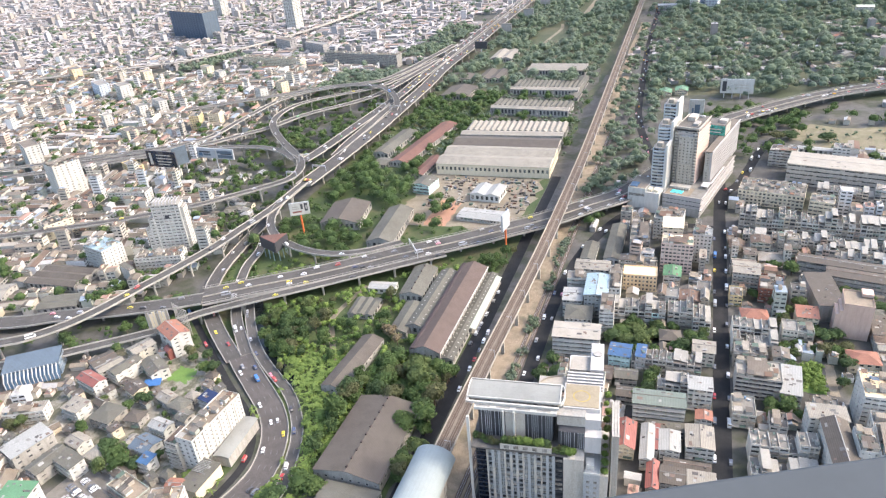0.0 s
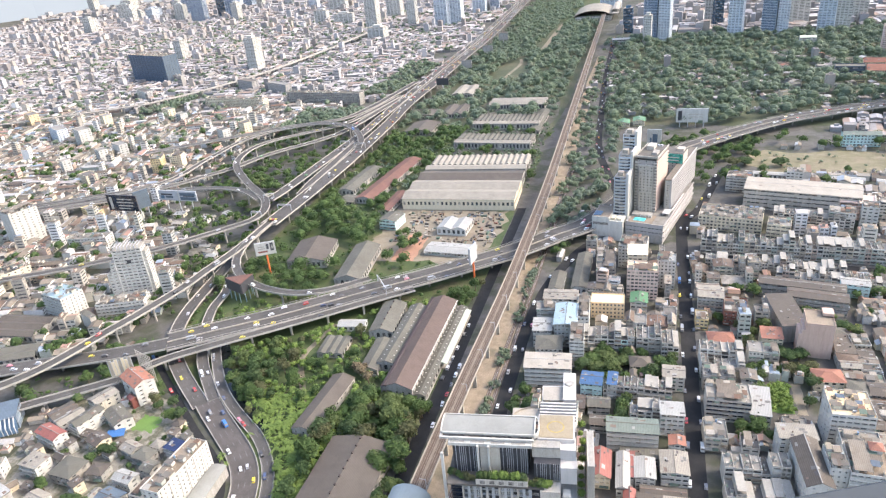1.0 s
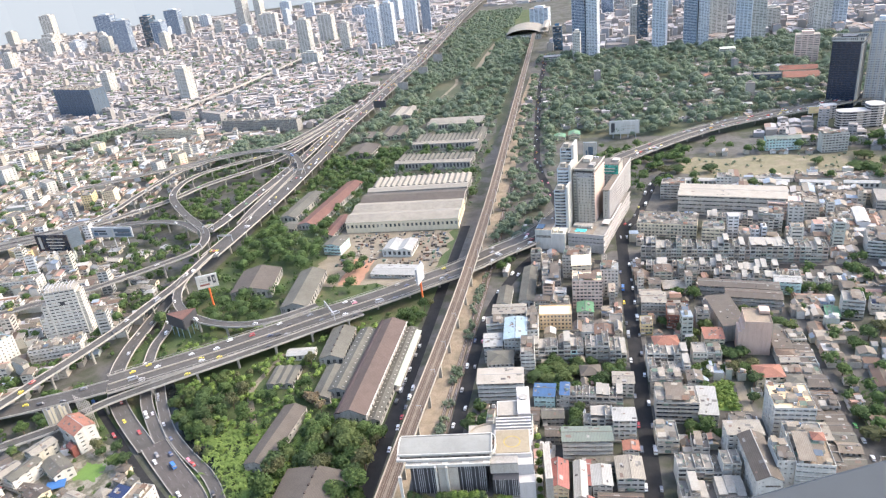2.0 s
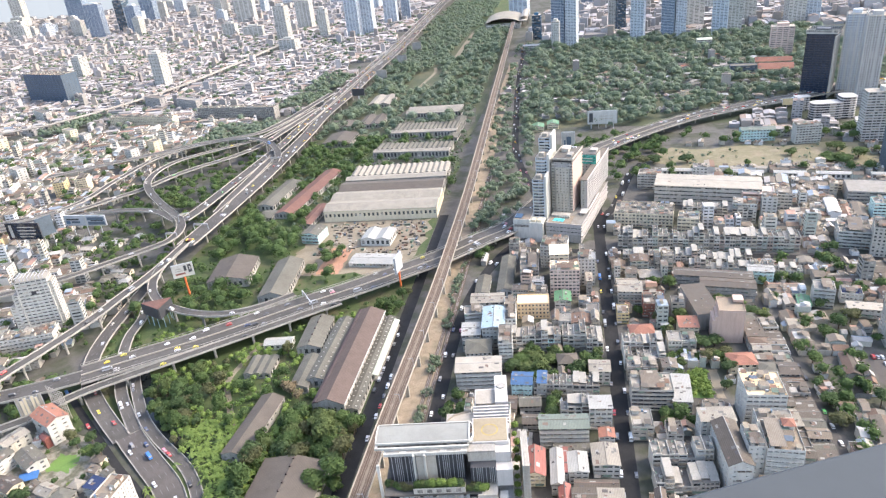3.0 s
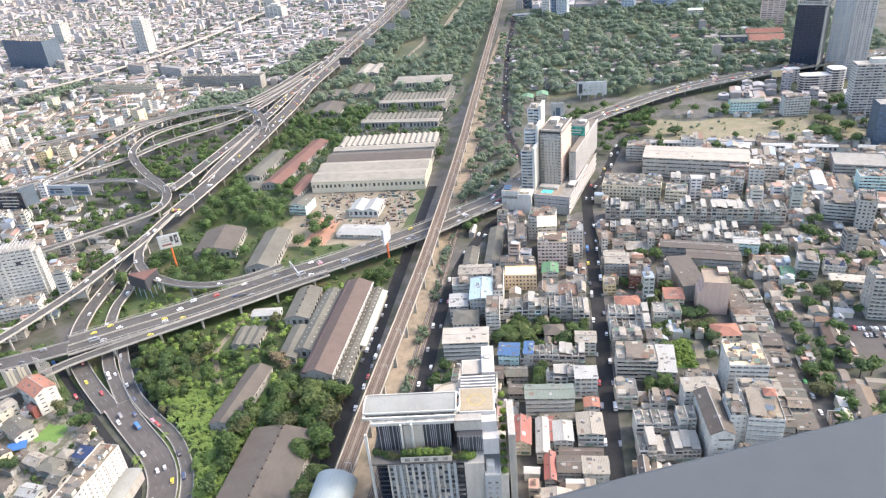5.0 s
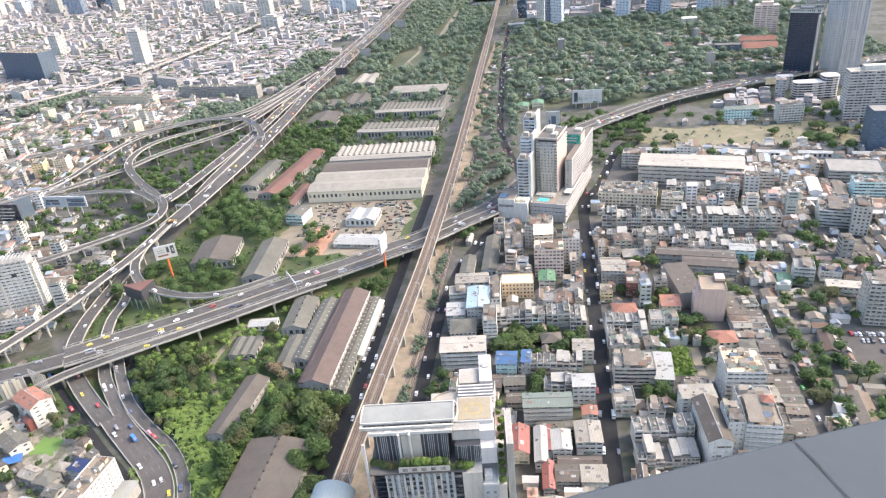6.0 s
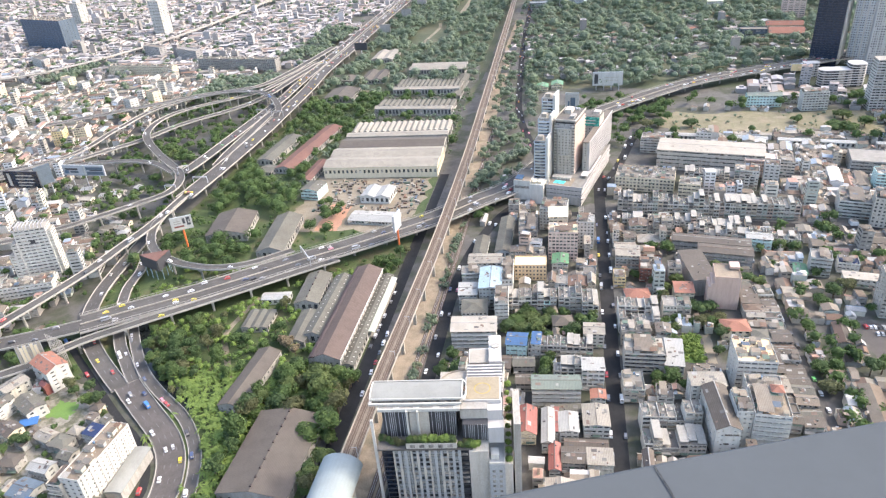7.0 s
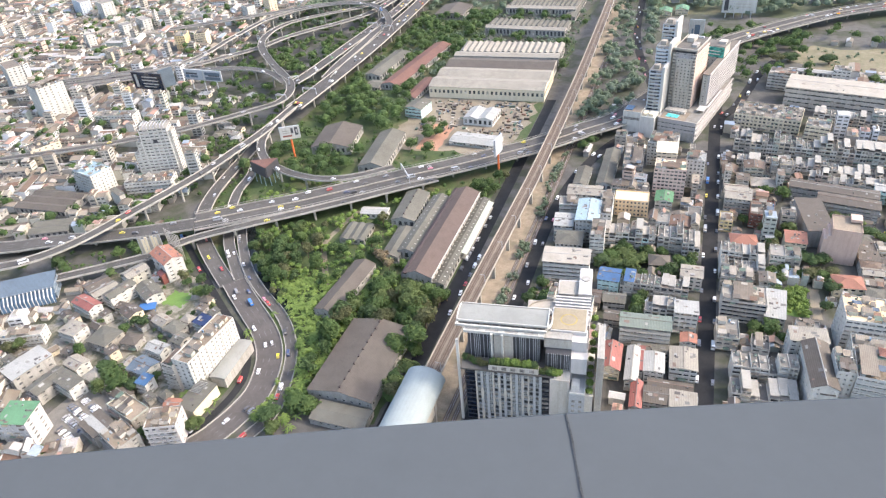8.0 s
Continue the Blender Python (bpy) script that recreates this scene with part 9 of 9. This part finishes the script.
def traffic(path, offs, spacing, seed, y_max=1000, z=0.0):
    """Cars along a road, in lanes at the given offsets; a negative offset runs the other way."""
    global made_cars
    C, T, N, w, lanes = path
    rng = random.Random(seed)
    for o in offs:
        run = rng.uniform(0, spacing)
        for i in range(1, len(C) - 1):
            run += np.linalg.norm(C[i] - C[i - 1])
            if run > spacing and C[i][1] < y_max:
                run = 0 - rng.uniform(0, spacing)
                p = C[i] + N[i] * (o + rng.uniform(-0.3, 0.3))
                deg = math.degrees(math.atan2(T[i][1], T[i][0])) - 90 + (180 if o < 0 else 0)
                copy_thing(rng.choice(CARS[:5] + CARS[:3] + CARS), pose(p[0], p[1], p[2] + 0.01 + z, 0, 0, deg))
                made_cars += 1


traffic(ROADS[0], (-11, -7.5, -4, 4, 7.5, 11), 34, 1, 760)
traffic(ROADS[1], (1.8,), 45, 2)
traffic(ROADS[2], (-5, -2, 2, 5), 40, 3)
traffic(ROADS[3], (2,), 45, 4)
traffic(ROADS[4], (-2, 2), 50, 5)
traffic(ROADS[5], (-5, -2, 2, 5), 48, 6, 900)
traffic(ROADS[6], (-4.5, -1.5, 1.5, 4.5), 48, 7, 900)
for i in range(7, 12):
    traffic(ROADS[i], (1.8,), 45, 20 + i)
for i in (12, 13):
    traffic(ROADS[i], (-2, 2), 40, 30 + i)
traffic(ROADS[14], (2.0, 2.01), 30, 41)
traffic(ROADS[15], (5.5, 2, -2, -5.5), 40, 42)
traffic(ROADS[16], (4.2, -4.2), 15, 43, 600)
traffic(ROADS[17], (3.2,), 10, 44)
def yard_stacks():
    """Stacked sleepers, beams, scrap and containers in the depot yard."""
    rng = random.Random(21)
    mb = MB()
    for i in range(260):
        x, y = rng.uniform(-262, -152), rng.uniform(596, 684)
        if not free(x, y, 1.5):
            continue
        mb.turned_box(x, y, rng.uniform(0.8, 2.5), rng.uniform(2, 7), 0.04, rng.uniform(0.5, 2.4), rng.choice((0, 90)) + rng.uniform(-12, 12))
    whole("yard_stacks", mb, "bits", "stacks of sleepers, beams and scrap in the yard", "stacks", kind="stuff")


yard_stacks()


def rank(x0, y0, n, dx, dy, deg, seed, miss=0.2):
    """Parked cars side by side or one behind another."""
    rng = random.Random(seed)
    for i in range(n):
        if rng.random() > miss:
            copy_thing(rng.choice(CARS[:4]), pose(x0 + dx * i, y0 + dy * i, 0.06, 0, 0, deg + rng.uniform(-3, 3)))


rank(-335, 199, 9, 2.7, -0.9, -18, 61, 0.1)
rank(-332, 190, 9, 2.7, -0.9, 162, 62, 0.1)
rank(-328, 182, 8, 2.7, -0.9, -18, 64, 0.15)
rank(-324, 173, 7, 2.7, -0.9, 162, 63, 0.15)
rank(-318, 165, 5, 2.7, -0.9, -18, 65, 0.2)
rank(207, 428, 11, 2.9, 0, 0, 5)
rank(212, 420, 9, 3.0, 0, 180, 6)
rank(214, 408, 8, 3.1, 0, 0, 7, 0.4)
rank(216, 396, 7, 3.1, 0, 180, 8, 0.4)
rank(-139.5, 380, 14, 0.15, 6.6, 0, 9, 0.45)
rank(-132, 330, 8, 0.2, 11, 180, 10, 0.3)
traffic(SIDE, (1.0,), 38, 46)
traffic(BESIDE, (-3, 3), 20, 47)
traffic(ROADS[18], (3.0, -3.0), 26, 45, 900)


def far_traffic():
    """The cars of the far stretches."""
    rng = random.Random(77)
    mb = MB()
    for n, offs in ((0, (-11, -7.5, -4, 4, 7.5, 11)), (5, (-5, -2, 2, 5)), (6, (-4.5, -1.5, 1.5, 4.5)), (18, (-3, 0, 3))):
        C, T, N, w, lanes = ROADS[n]
        for i in range(2, len(C) - 1):
            if C[i][1] < (760 if n == 0 else 900) or C[i][1] > 2600:
                continue
            for o in offs:
                if rng.random() < 0.13:
                    p = C[i] + N[i] * o
                    deg = math.degrees(math.atan2(T[i][1], T[i][0])) - 90
                    mb.turned_box(p[0], p[1], 1.8, 4.5, p[2] + 0.1, p[2] + 0.85, deg)
                    mb.turned_box(p[0], p[1], 1.6, 2.3, p[2] + 0.84, p[2] + 1.45, deg)
    whole("far_cars", mb, "farcar", "many small far cars on the roads", "cars", kind="stuff")


far_traffic()


def strip_road(name, label, pts, width, mat):
    C = spline(pts, 20)
    T, N = offsets(C)
    mb = MB()
    sweep(mb, C, N, -width / 2, width / 2, -0.05, 0.05)
    whole(name, mb, mat, label, "track", kind="structure")
strip_road("earth_path", "bare earth path through the overgrown plot", [(-252, 440, 0.06), (-256, 412, 0.06), (-258, 388, 0.06), (-248, 368, 0.06), (-239, 352, 0.06), (-230, 338, 0.06)], 4.5, "dirt")
# Second strip: much darker and smoother than the ground beside it.
strip_road("canal", "dark narrow strip beside the curving road", [(-352, 412, 0.05), (-332, 392, 0.05), (-309, 363, 0.05), (-285, 333, 0.05), (-262, 316, 0.05), (-244, 306, 0.05)], 11, "canal")
strip_road("verge", "grey-brown bare verge beside the curved road", [(-343, 339, 0.025), (-315, 316, 0.025), (-289, 295, 0.025), (-264, 277, 0.025), (-247, 258, 0.025), (-239, 242, 0.025), (-236, 229, 0.025), (-240, 205, 0.025), (-252, 170, 0.025)], 15, "ground")
strip_road("dirt_track", "pale dirt track through the wooded strip", [(-256, 1640, 0.1), (-256, 1857, 0.1), (-253, 2080, 0.1)], 12, "dirt")
strip_road("dirt_track", "curving pale path in the wooded strip", [(-292, 1330, 0.1), (-289, 1398, 0.1), (-281, 1507, 0.1), (-290, 1560, 0.1)], 7, "dirt")


# ---- the tower that carries the ledge ----
observation_tower = thing("observation_tower", "tall round grey tower that carries the viewing ledge", "tower", kind="structure")
mb = MB()
mb.drum(LEDGE_X, LEDGE_Y, 21.5, -0.1, LEDGE_TOP - 0.52, 48)
part("shaft", mb, "greywall", observation_tower)
mb = MB()
mb.drum(LEDGE_X, LEDGE_Y, 21.4, LEDGE_TOP - 0.5, LEDGE_TOP + 7, 48)
part("upper_drum", mb, "greywall", observation_tower)
for k in range(35):
    mb = MB()
    mb.drum(LEDGE_X, LEDGE_Y, 21.58, 6 + 8.2 * k, 8.6 + 8.2 * k, 48)
    part("window_band", mb, "glass", observation_tower)

# ---- the tower's own ledge under the camera ----
ledge = thing("ledge", "broad grey-painted ledge of the tower under the camera", "ledge", kind="structure")
mb = MB()
ring = [(-9 + 0.3 * i) for i in range(61)]
prof = [(3.4, 0.0), (0.03, 0.0), (0.0, -0.03), (0.0, -0.5), (3.4, -0.5)]
for s0, s1 in zip(ring[:-1], ring[1:]):
    for (b0, z0), (b1, z1) in zip(prof, prof[1:] + prof[:1]):
        mb.face([(*on_ledge(s0, b0), LEDGE_TOP + z0), (*on_ledge(s0, b1), LEDGE_TOP + z1), (*on_ledge(s1, b1), LEDGE_TOP + z1), (*on_ledge(s1, b0), LEDGE_TOP + z0)])
part("slab", mb, "ledge", ledge)
mb = MB()
seam_at, steps = 0.205, 24
for i in range(steps):
    pts = []
    for k in (i, i + 1):
        b = 0.03 + 1.6 * k / steps
        wob = 0.006 * math.sin(k * 1.9) + 0.004 * math.sin(k * 4.3)
        w = 0.0019 + 0.0007 * math.sin(k * 2.7)
        sc = LEDGE_R / (LEDGE_R - b)
        pts.append((on_ledge((seam_at + wob - w) / sc, b), on_ledge((seam_at + wob + w) / sc, b)))
    (a, b_), (c_, d_) = pts
    mb.face([(*a, LEDGE_TOP + 0.003), (*b_, LEDGE_TOP + 0.003), (*d_, LEDGE_TOP + 0.003), (*c_, LEDGE_TOP + 0.003)])
part("seam", mb, "seam", ledge, "dark uneven sealant joint")
